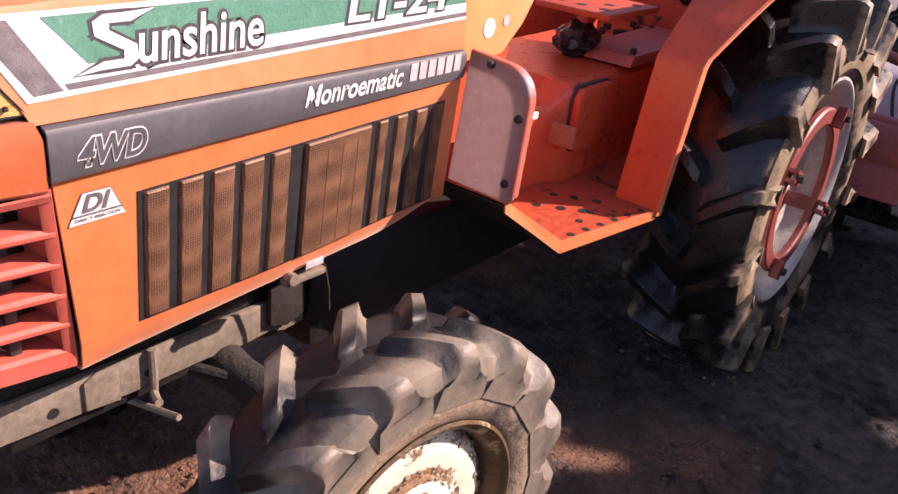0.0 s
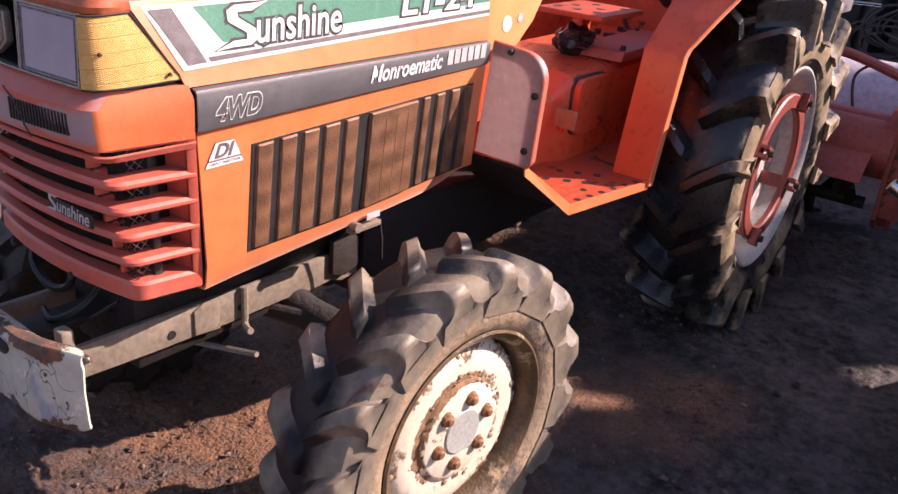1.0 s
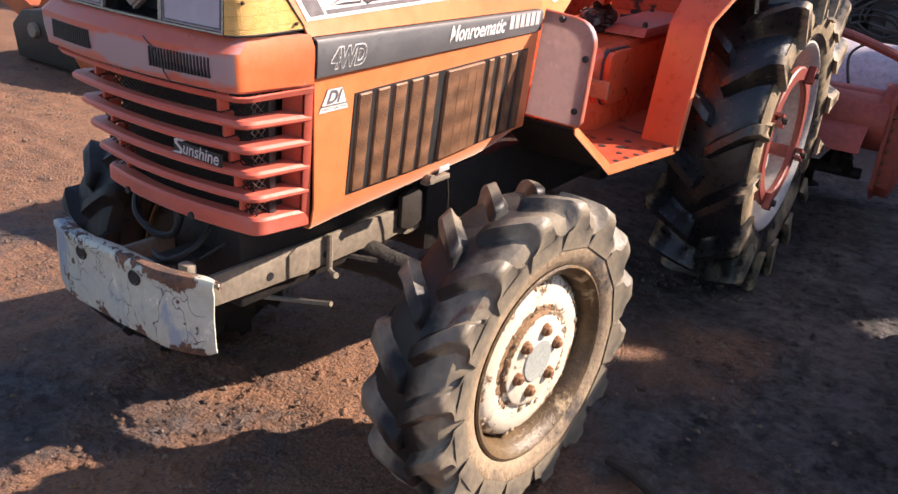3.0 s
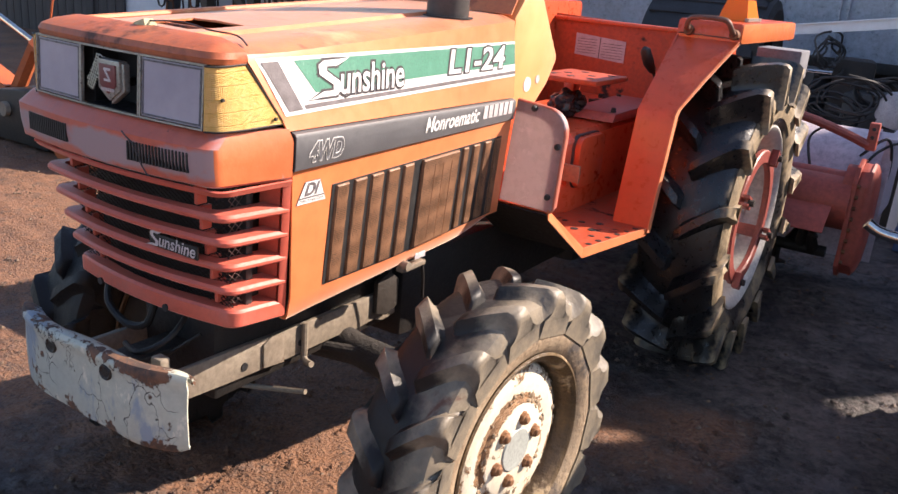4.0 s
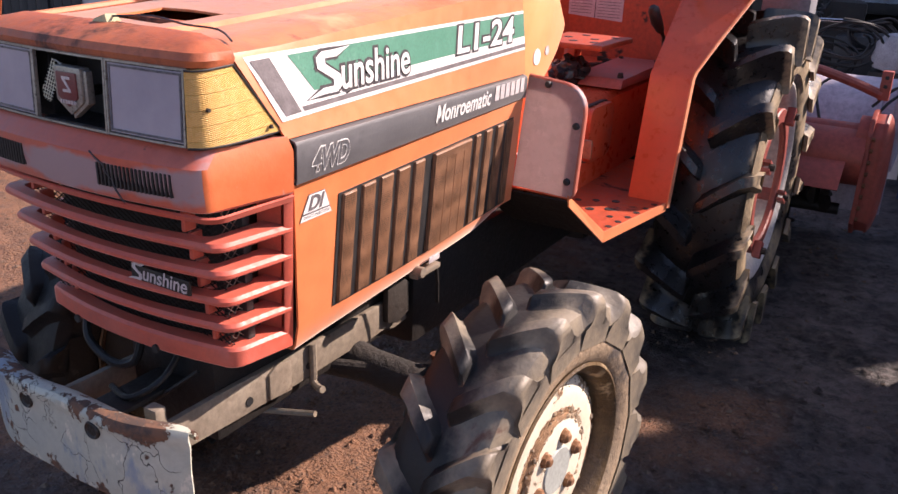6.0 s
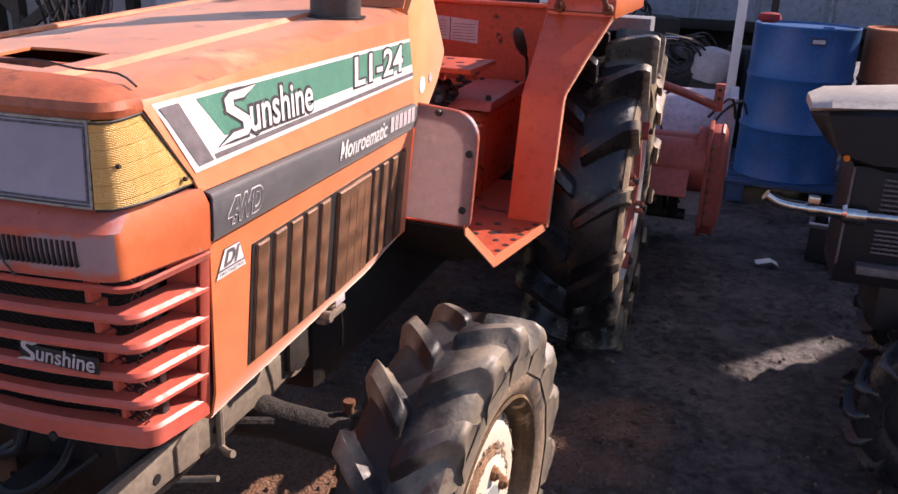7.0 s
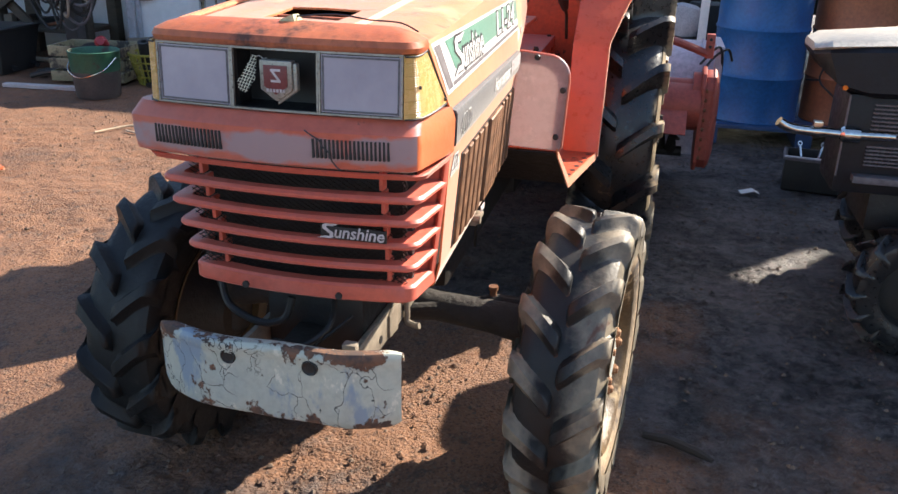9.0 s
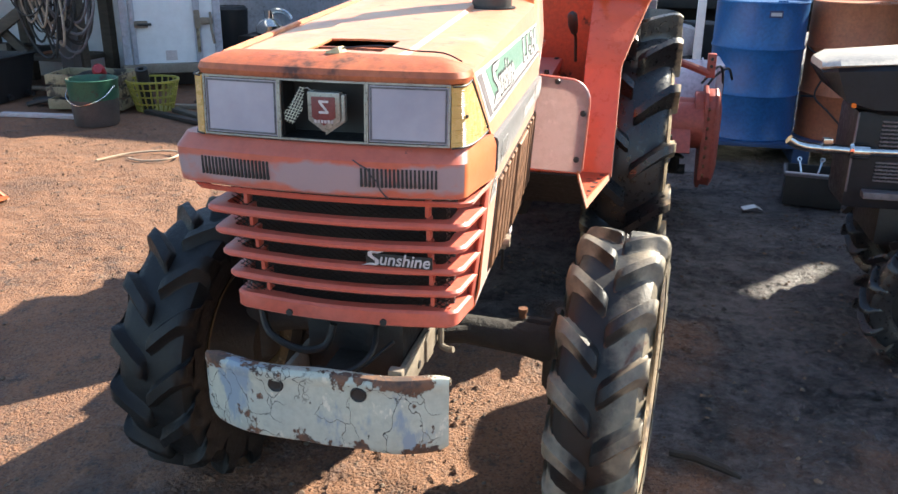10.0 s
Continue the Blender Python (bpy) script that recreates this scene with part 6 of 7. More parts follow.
part("case_disc", lathe([(0.0, 0.935), (0.10, 0.930), (0.115, 0.92), (0.115, 0.90), (0, 0.90)], "x", 28, at=(0, 2.55, 0.50)), TILLER, case)
for k in range(8):
    part("case_bolt", lathe([(0, 0.012), (0.009, 0.012), (0.009, 0), (0, 0)], "x", 6, at=(0.874, 2.392 + 0.001 * k, 0.27 + 0.047 * k)), RUST, case)
part("tiller_body", loft([[(0.40, 2.50 + r * math.cos(a) * 1.1, 0.505 + r * math.sin(a)) for r, a in ((0.125, 2 * math.pi * k / 16) for k in range(16))],
                          [(0.858, 2.50 + r * math.cos(a) * 1.1, 0.505 + r * math.sin(a)) for r, a in ((0.12, 2 * math.pi * k / 16) for k in range(16))]]), TILLER, tiller, "pink-red gear housing of the tiller")
part("end_flange", lathe([(0.0, 0.02), (0.075, 0.02), (0.085, 0.01), (0.085, -0.03), (0, -0.03)], "x", 24, at=(0.845, 2.50, 0.585)), TILLER, tiller)
# the hanging flap down to the earth is added to block sun beneath
part("back_cover", sheet([[(x, y, z) for x in (-0.55, 0.2, 0.93)] for y, z in ((2.66, 0.50), (2.72, 0.62), (2.80, 0.72), (2.95, 0.765), (3.05, 0.75), (3.10, 0.66), (3.13, 0.40), (3.12, 0.10))], 0.008), SHEET, tiller, "pale lavender sheet cover")
part("cover_flange", box(0.915, 0.955, 2.66, 3.05, 0.42, 0.775, 0.006), SHEET, tiller, "folded side of the sheet cover")
part("cover_rib", tube([(0.86, 2.715, 0.625), (0.86, 2.80, 0.727), (0.86, 2.95, 0.772)], 0.006, 6), SHEET, tiller)
bar = part("depth_bar", tube([(0.42, 2.40, 0.87), (0.60, 2.45, 0.845), (0.76, 2.50, 0.795), (0.865, 2.52, 0.755)], 0.019, 10, steps=3), TILLER, tiller, "pink-red curved adjusting bar")
part("bar_post", box(0.855, 0.895, 2.505, 2.545, 0.735, 0.85, 0.004), TILLER, bar)
for z in (0.79, 0.825):
    part("post_hole", lathe([(0, -0.002), (0.008, -0.002), (0.008, 0.001), (0, 0.001)], "y", 10, at=(0.875, 2.505, z)), BLACK, bar)
for pts in ([(0.66, 2.52, 0.62), (0.62, 2.6, 0.74), (0.70, 2.62, 0.80), (0.80, 2.62, 0.76)], [(0.84, 2.55, 0.70), (0.92, 2.6, 0.78), (0.95, 2.66, 0.70), (0.94, 2.70, 0.56), (0.86, 2.68, 0.47)],
            [(0.85, 2.57, 0.64), (0.90, 2.62, 0.72), (0.97, 2.68, 0.76), (1.0, 2.72, 0.70)]):
    part("cable", tube(pts, 0.0065, 6, None, 6), TUBE, tiller, "looped black cable")
for k in range(26):
    x = -0.58 + 0.053 * k
    a = k * 1.1
    c, s = math.cos(a), math.sin(a)
    part("tine", tube([(x, 2.50, 0.27), (x, 2.50 + 0.14 * c, 0.27 + 0.14 * s), (x + 0.03, 2.50 + 0.2 * c - 0.05 * s, 0.27 + 0.2 * s + 0.05 * c)], [0.03, 0.018, 0.008], 6), DARK, tiller, "dark curved tine")
part("rotor_shaft", lathe([(0.025, -0.62), (0.025, 0.80)], "x", 16, at=(0, 2.50, 0.27)), DARK, tiller)
part("mast", box(-0.08, 0.08, 2.15, 2.5, 0.5, 0.75, 0.02), DARK, tiller)
tool_box = thing("tool_box", "pale grey dented metal box behind the rear wheel", "box")
part("box_body", box(0.41, 0.585, 2.24, 2.40, 1.000, 1.115, 0.008), surface("dull_grey_box_paint", (0.27, 0.27, 0.29), (0.20, 0.20, 0.22), 8, 0.5, spots=(0.14, 0.09, 0.06), spot_scale=10, spot_at=0.64), tool_box)
part("box_arm", box(0.36, 0.43, 2.19, 2.26, 0.93, 1.06, 0.006), DARK, tool_box)
part("box_arm", box(0.45, 0.52, 2.28, 2.34, 0.60, 1.005, 0.006), DARK, tool_box, "dark steel stand")
part("box_arm", tube([(0.60, 2.33, 1.04), (0.69, 2.36, 1.04)], 0.006, 6), CHROME, tool_box)

# ---- drums on a pallet, post ----
pallet = thing("pallet", "dirty blue pallet on the earth under two drums", "pallet")
for k in range(7):
    part("deck_board", box(0.96, 2.24, 3.84 + 0.13 * k, 3.95 + 0.13 * k, 0.105, 0.13, 0.004), surface("dirty_blue_pallet", (0.03, 0.07, 0.17), (0.02, 0.05, 0.12), 9, 0.6) if k == 0 else bpy.data.materials["dirty_blue_pallet"], pallet)
for x in (0.97, 1.55, 2.13):
    part("stringer", box(x, x + 0.1, 3.85, 4.72, 0.0, 0.105, 0.004), bpy.data.materials["dirty_blue_pallet"], pallet)


def drum(name, label, x, y, z, material, r=0.288):
    d = thing(name, label, "drum", (x, y, z), group="steel drums")
    prof = [(0.0, 0.012), (r - 0.012, 0.012), (r - 0.008, 0.0), (r, 0.0), (r + 0.003, 0.008), (r, 0.016), (r, 0.275), (r + 0.005, 0.283), (r + 0.009, 0.292), (r + 0.005, 0.301), (r, 0.309),
            (r, 0.572), (r + 0.005, 0.58), (r + 0.009, 0.589), (r + 0.005, 0.598), (r, 0.606), (r, 0.865), (r + 0.003, 0.872), (r, 0.88), (r - 0.008, 0.88), (r - 0.012, 0.866), (0.0, 0.866)]
    part("drum_body", lathe(prof, "z", 56), material, d)
    part("bung", lathe([(0, 0.885), (0.03, 0.885), (0.033, 0.866), (0, 0.866)], "z", 16, at=(0.1, -0.17, 0)), material, d)
    return d


blue = drum("blue_drum", "scuffed blue steel drum standing on a pallet", 1.285, 4.17, 0.13, BLUE)
rows = [[(0.2895 * math.sin(a) , -0.2895 * math.cos(a), z) for a in span(radians(2), radians(19), 4)] for z in (0.785, 0.83)]
lab = part("drum_label", sheet(rows, 0.001), surface("dark_label", (0.05, 0.05, 0.13), None, 20, 0.4), blue, "small dark label with a white border")
rows = [[(0.2912 * math.sin(a), -0.2912 * math.cos(a), z) for a in span(radians(4), radians(17), 4)] for z in (0.797, 0.818)]
part("label_bar", sheet(rows, 0.001), PAPER, lab)
drum("orange_drum", "rusty orange steel drum tied with dark rope", 1.90, 4.27, 0.13, DRUMO)
rope = bmesh.new()
for pts in ([(1.60, 4.20, 0.72), (1.64, 4.06, 0.69), (1.78, 3.985, 0.67), (1.95, 3.97, 0.70), (2.15, 4.1, 0.74)], [(1.75, 3.985, 0.68), (1.69, 4.0, 0.55), (1.66, 4.03, 0.42), (1.75, 3.98, 0.33), (1.86, 3.97, 0.22)], [(1.66, 4.03, 0.42), (1.60, 4.15, 0.40)]):
    tube(pts, 0.006, 6, rope, 5)
solo("rope", rope, TUBE, "dark rope slung round the orange drum", "rope")
post = thing("steel_post", "pale painted angle post standing beside the blue drum", "post")
part("post_flange", box(0.885, 0.94, 4.28, 4.29, 0, 2.3, 0.002), WHITE, post)
part("post_flange", box(0.885, 0.893, 4.29, 4.34, 0, 2.3, 0.002), WHITE, post)
part("post_bracket", box(0.90, 0.955, 4.262, 4.282, 0.42, 0.50, 0.003), CHROME, post)
solo("rag", lathe([(0, 0), (0.03, 0.002), (0.05, 0.02), (0.045, 0.05), (0.02, 0.06), (0, 0.06)], "z", 14, at=(0, 0, 0)), surface("red_cloth", (0.35, 0.03, 0.03), None, 14, 0.9, bump=0.004), "crumpled red rag lying on the blue drum", "rag", at=pose(1.07, 4.10, 1.01) @ Matrix.Diagonal((1.3, 0.8, 1, 1)))

# ---- dark tractor parked across ----
DKBLUE = surface("dull_dark_grey_paint", (0.010, 0.011, 0.015), (0.015, 0.016, 0.021), 6, 0.42, bump=0.001, spots=(0.06, 0.05, 0.045), spot_scale=14, spot_at=0.73)
DKBLUE.node_tree.nodes["Principled BSDF"].inputs["Specular IOR Level"].default_value = 0.3
dark = thing("small_tractor", "dull dark grey small tractor with a pale worn hood top", "tractor", (-0.03, 0, 0))
part("hood", loft([[(x + 0.03, y0 + 0.03, z0), (x, y0, z0 + 0.02), (x - dx, y0 + 0.004, z1 - 0.025), (x - dx, y0 + 0.03, z1), (x - dx, y1 - 0.03, z1), (x - dx, y1, z1 - 0.025), (x, y1, z0 + 0.02), (x + 0.03, y1 - 0.03, z0)] for x, dx, y0, y1, z0, z1 in
                    ((1.208, 0.045, 1.24, 1.48, 0.875, 0.980), (1.242, 0.040, 1.18, 1.53, 0.850, 0.992), (1.33, 0.0, 1.155, 1.60, 0.832, 1.003), (1.9, 0.0, 1.15, 1.68, 0.84, 1.04), (2.25, 0.0, 1.15, 1.68, 0.82, 1.06))]), DKBLUE, dark, "dull dark grey hood")
part("hood_top", loft([[(x, y0, z - 0.016), (x, y0 + 0.03, z), (x, y1 - 0.03, z), (x, y1, z - 0.016), (x, y1 - 0.02, z - 0.026), (x, y0 + 0.02, z - 0.026)] for x, y0, y1, z in ((1.160, 1.235, 1.46, 0.990), (1.205, 1.175, 1.52, 1.004), (1.9, 1.145, 1.67, 1.056), (2.25, 1.145, 1.67, 1.078))]), surface("pale_worn_top", (0.62, 0.57, 0.48), (0.52, 0.47, 0.40), 6, 0.45), dark, "pale worn hood top")
for k in range(5):
    part("name_bar", box(1.45 + 0.035 * k, 1.475 + 0.035 * k, 1.150, 1.156, 0.885, 0.915, 0.001), PAPER, dark)
eng = part("engine_body", box(1.285, 2.25, 1.205, 1.46, 0.50, 0.84, 0.02), DKBLUE, dark, "dark engine side with louvers")
part("side_lamp", lathe([(0, -0.006), (0.008, -0.005), (0.009, 0.002), (0, 0.002)], "y", 12, at=(1.262, 1.166, 0.862)), BEACON, dark, "tiny red side lamp")
part("red_stripe", box(1.47, 1.95, 1.148, 1.154, 0.868, 0.873, 0.001), TILLER, dark, "thin red stripe")
for k in range(26):
    part("louver_divider", box(1.375 + 0.018 * k, 1.381 + 0.018 * k, 1.198, 1.207, 0.598, 0.670, 0.001), DKBLUE, eng)
    part("louver_divider", box(1.375 + 0.018 * k, 1.381 + 0.018 * k, 1.198, 1.207, 0.692, 0.808, 0.001), DKBLUE, eng)
for z in [0.602 + 0.0125 * k for k in range(6)] + [0.697 + 0.0135 * k for k in range(9)]:
    part("louver", box(1.37, 1.85, 1.196, 1.207, z, z + 0.0055, 0.001), GREYV, eng)
part("side_edge", box(1.288, 1.294, 1.196, 1.206, 0.56, 0.835, 0.001), GREYV, eng, "thin pale edge of the engine side")
part("side_ledge", box(1.34, 1.95, 1.16, 1.21, 0.548, 0.572, 0.004), GREYV, eng, "pale dusty ledge under the louvers")
part("front_frame", box(1.42, 2.25, 1.24, 1.56, 0.36, 0.50, 0.015), DEEPBLACK, dark, "dark front frame")
part("silencer", tube([(1.080, 1.185, 0.735), (1.110, 1.19, 0.718), (1.155, 1.195, 0.709), (1.235, 1.20, 0.706), (1.31, 1.20, 0.704), (1.45, 1.21, 0.704)], 0.0165, 14, steps=3), CHROME, dark, "bright steel exhaust stub")
part("silencer_clamp", lathe([(0.017, -0.012), (0.021, -0.012), (0.021, 0.012), (0.017, 0.012)], "x", 16, at=(1.205, 1.199, 0.707), closed=True), CHROME, dark)
part("silencer_clamp", box(1.19, 1.22, 1.175, 1.205, 0.725, 0.745, 0.003), CHROME, dark)
part("silencer_clamp", lathe([(0.02, -0.03), (0.028, -0.02), (0.028, 0.03), (0.02, 0.03)], "x", 16, at=(1.31, 1.2, 0.704), closed=True), CHROME, dark)


def dark_wheel(x, y, r, wide):
    k_ = r / 0.366
    w = part("wheel", lathe([(r * 0.55, -wide * 0.4), (r * 0.58, -wide * 0.42), (r * 0.56, wide * 0.4), (r * 0.52, wide * 0.4), (r * 0.5, 0.0)], "y", 32, closed=True), DARK, dark, "dark wheel", at=pose(x, y, r))
    half_prof = [(r * 0.58, 0.42 * wide), (r * 0.75, 0.5 * wide), (r * 0.86, 0.46 * wide), (r * 0.90, 0.3 * wide)]
    part("tyre", lathe(half_prof + [(r * 0.91, 0.0)] + [(a, -b) for a, b in half_prof[::-1]], "y", 48, closed=True), TYRE_R, w, "black lugged tyre")
    name = "dark_lug_%d" % round(r * 1000)
    me = bpy.data.meshes.get(name) or lug_mesh(name, TYRE_R, TYRE_R, [(r * 0.91, 0.0), (r * 0.90, 0.3 * wide), (r * 0.86, 0.46 * wide), (r * 0.75, 0.5 * wide)], r, radians(15), wide * 0.48, 0.014 * k_, r * 0.78)
    turn = Matrix.Rotation(radians(90), 4, "Z")
    for side in (1, -1):
        for k in range(15):
            part("lug", me, None, w, at=turn @ Matrix.Rotation(2 * math.pi * (k + 0.25 * side) / 15, 4, "X") @ Matrix.Diagonal((side, 1, 1, 1)))
    part("wheel_disc", lathe([(r * 0.56, -0.01), (r * 0.3, -0.03), (r * 0.12, -0.02), (0.0, -0.02), (0, 0.0), (r * 0.56, 0.02)], "y", 28), DARK, w)
    part("hub_cap", lathe([(0.0, -0.05), (r * 0.09, -0.045), (r * 0.1, -0.02), (0, -0.02)], "y", 16), RUST, w)


dark_wheel(1.580, 1.075, 0.225, 0.15)
dark_wheel(1.715, 1.87, 0.245, 0.15)
dark_wheel(2.75, 0.90, 0.50, 0.25)
dark_wheel(2.75, 1.95, 0.50, 0.25)
part("axle", lathe([(0.05, 0.9), (0.05, 1.9)], "y", 12, at=(1.75, 0, 0.25)), DARK, dark)
part("gearbox", box(2.2, 3.1, 1.2, 1.65, 0.35, 0.85, 0.03), DARK, dark)
part("fender", prism([(2.3, 0.75), (2.4, 1.0), (2.6, 1.12), (3.15, 1.12), (3.15, 0.75), (3.1, 0.7), (3.1, 1.06), (2.62, 1.06), (2.44, 0.95), (2.36, 0.75)], "y", 0.80, 1.16), DKBLUE, dark)
part("fender", prism([(2.3, 0.75), (2.4, 1.0), (2.6, 1.12), (3.15, 1.12), (3.15, 0.75), (3.1, 0.7), (3.1, 1.06), (2.62, 1.06), (2.44, 0.95), (2.36, 0.75)], "y", 1.70, 2.08), DKBLUE, dark)
part("cowl", box(2.15, 2.4, 1.18, 1.66, 0.8, 1.22, 0.03), DKBLUE, dark)

# ---- crate with tools, litter ----
crate = thing("plastic_crate", "open black plastic crate holding hand tools", "crate", (1.53, 3.02, 0.0), -8)
for x0, x1, y0, y1 in ((-0.15, 0.15, -0.12, -0.11), (-0.15, 0.15, 0.11, 0.12), (-0.15, -0.14, -0.11, 0.11), (0.14, 0.15, -0.11, 0.11)):
    part("crate_wall", box(x0, x1, y0, y1, 0.0, 0.18, 0.003), BLACK, crate)
part("crate_floor", box(-0.14, 0.14, -0.11, 0.11, 0.0, 0.012, 0.002), BLACK, crate)
part("crate_rim", box(-0.16, 0.16, -0.132, -0.120, 0.165, 0.18, 0.002), GREYV, crate)
part("crate_rim", box(-0.154, 0.154, -0.126, -0.104, 0.180, 0.186, 0.002), PAPER, crate, "pale thin rim")
part("crate_rim", box(-0.162, -0.150, -0.12, 0.12, 0.165, 0.18, 0.002), GREYV, crate)
for k, (x, a) in enumerate(((-0.07, 20), (0.02, -35))):
    w = bmesh.new()
    box(-0.008, 0.008, -0.09, 0.09, -0.004, 0.004, 0.002, w)
    lathe([(0.010, -0.005), (0.019, -0.005), (0.019, 0.005), (0.010, 0.005)], "z", 14, w, at=(0, 0.10, 0), closed=True)
    solo("spanner", w, CHROME, "bright steel spanner standing in the crate", "spanner", at=pose(1.53 + x, 3.03, 0.16, 62, 0, a) @ Matrix.Diagonal((0.75, 0.75, 0.75, 1)), group="tools in the crate")
solo("paper_scrap", sheet([[(lerp(-0.05, 0.05, i / 3), lerp(-0.03, 0.03, j / 2), 0.006 + 0.008 * ((i * 7 + j * 3) % 3)) for i in range(4)] for j in range(3)], 0.001), WHITE, "torn scrap of white paper on the earth", "litter", at=pose(1.19, 2.775, 0.0, 0, 0, 10))
solo("stick", tube([(-0.10, 0, 0.012), (-0.03, 0.01, 0.016), (0.05, 0.0, 0.014), (0.10, -0.012, 0.010)], [0.010, 0.014, 0.013, 0.006], 8), surface("wet_bark", (0.035, 0.027, 0.022), None, 20, 0.8, bump=0.004), "short dark wet stick on the earth", "stick", at=pose(0.80, 0.26, 0, 0, 0, -18))
strap = tube([(0, 0, 0.01), (0.10, 0.20, 0.012), (0.30, 0.30, 0.02), (0.46, 0.24, 0.03), (0.44, 0.10, 0.02), (0.30, 0.06, 0.012), (0.16, 0.10, 0.01)], 0.007, 6, None, 5)
solo("strap", strap, surface("pale_strap", (0.55, 0.43, 0.30), None, 10, 0.6), "pale packing strap curled on the earth", "strap", at=pose(-2.80, 2.78, 0))

# ---- big silver truck body at the back ----
truck = thing("box_truck", "dull silver ribbed truck body standing behind the yard", "truck")
TY, T0, T1 = 7.5, -2.35, 6.2
part("body_panel", box(T0, T1, TY, TY + 2.2, 0.75, 3.72, 0.02), SILVER, truck, "dull silver side panel")
for k in range(15):
    x = -1.92 + 0.595 * k
    if x < T1:
        part("rib", box(x - 0.055, x - 0.02, TY - 0.035, TY + 0.002, 0.80, 3.70, 0.006), SILVER, truck)
        part("rib", box(x + 0.02, x + 0.055, TY - 0.035, TY + 0.002, 0.80, 3.70, 0.006), SILVER, truck)
part("skirt_rail", box(T0, T1, TY - 0.03, TY + 0.05, 0.70, 0.80, 0.01), DARK, truck)
part("chassis", box(T0 + 0.2, T1 - 0.2, TY + 0.5, TY + 1.7, 0.45, 0.75, 0.02), DARK, truck)
for x in (-1.3, 4.6):
    part("wheel", lathe([(0.0, TY + 0.08), (0.25, TY + 0.10), (0.42, TY + 0.06), (0.46, TY + 0.1), (0.46, TY + 0.3), (0.42, TY + 0.34), (0, TY + 0.34)], "y", 32, at=(x, 0, 0.46)), TYRE_R, truck)
for x, z in ((-0.85, 1.32), (-0.55, 1.35), (0.35, 1.22), (1.1, 1.35)):
    part("scuff", prism(rounded(0.12, 0.30, 0.05), "y", TY - 0.004, TY - 0.001), surface("chalky_scuff", (0.52, 0.55, 0.62), None, 30, 0.7) if z == 1.32 else bpy.data.materials["chalky_scuff"], truck, at=pose(x, 0, z))

# scrap between truck and tiller
big = thing("old_tractor_tyre", "big worn black tyre standing among scrap", "tyre", (-0.80, 5.75, 0.66), 4)
RUBBER = surface("dull_black_rubber", (0.018, 0.018, 0.021), (0.030, 0.030, 0.034), 8, 0.7, bump=0.004)
part("tyre_ring", lathe([(0.42, -0.42), (0.55, -0.48), (0.62, -0.46), (0.645, -0.36), (0.65, 0.0), (0.645, 0.36), (0.62, 0.46), (0.55, 0.48), (0.42, 0.42)], "x", 44, closed=True), RUBBER, big)
for k in range(26):
    m = Matrix.Rotation(2 * math.pi * k / 26, 4, "X")
    part("tread_bar", box(-0.43, 0.43, -0.03, 0.03, 0.632, 0.66, 0.006, m=m), RUBBER, big)
rnd = random.Random(11)
for k in range(26):
    x, y = rnd.uniform(-1.2, 0.85), rnd.uniform(4.4, 5.9)
    w, d, h = rnd.uniform(0.15, 0.5), rnd.uniform(0.1, 0.4), rnd.uniform(0.12, 0.5)
    h += rnd.uniform(0.0, 0.35) if k > 10 else 0.0
    z = 0.0
    kind = k % 3
    name = ("scrap_box", "scrap_bar", "scrap_plate")[kind]
    bm = box(-w / 2, w / 2, -d / 2, d / 2, -h / 2, h / 2, 0.02) if kind == 0 else (tube([(-w, 0, 0), (0, 0.05, 0.06), (w, 0, 0)], 0.02, 8, steps=3) if kind == 1 else box(-w / 2, w / 2, -0.01, 0.01, -h / 2, h / 2, 0.004))
    solo(name, bm, (DARK, BLACK, DARK)[kind], "dark greasy scrap metal piece on a heap", "scrap", at=pose(x, y, (h / 2) if kind != 1 else 0.02, rnd.uniform(-12, 12) if kind else 0, rnd.uniform(-14, 14) if kind else 0, rnd.uniform(0, 180)), group="scrap heap")
for k in range(9):
    x, y, w, h = -0.9 + 0.24 * k, 5.35 + 0.12 * (k % 3), rnd.uniform(0.22, 0.34), rnd.uniform(0.62, 0.98)
    solo("scrap_block", box(-w / 2, w / 2, -0.18, 0.18, 0, h, 0.03, m=Matrix.Rotation(rnd.uniform(-0.04, 0.04), 4, "Y")), (BLACK, DARK)[k % 2], "dark greasy machine block on the scrap heap", "scrap", at=pose(x, y, 0, 0, 0, rnd.uniform(-25, 25)), group="scrap heap")
for k in range(4):
    bm = bmesh.new()
    for j in range(5):
        r, a0 = rnd.uniform(0.12, 0.3), rnd.uniform(0, 6)
        tube([(r * math.cos(a0 + t), 0.03 * math.sin(3 * t + j), r * 0.55 * math.sin(a0 + t)) for t in span(0, 5.6, 18)], 0.008, 5, bm)
    solo("cable_coil", bm, TUBE, "tangled coil of black cable on scrap", "cable", at=pose((0.35, 0.62, 0.2, 0.5)[k], (4.5, 4.7, 5.2, 4.35)[k], (0.62, 0.78, 0.95, 0.75)[k], (0, 20, -10, 15)[k], 0, (0, 40, 80, 20)[k]), group="cable coils")
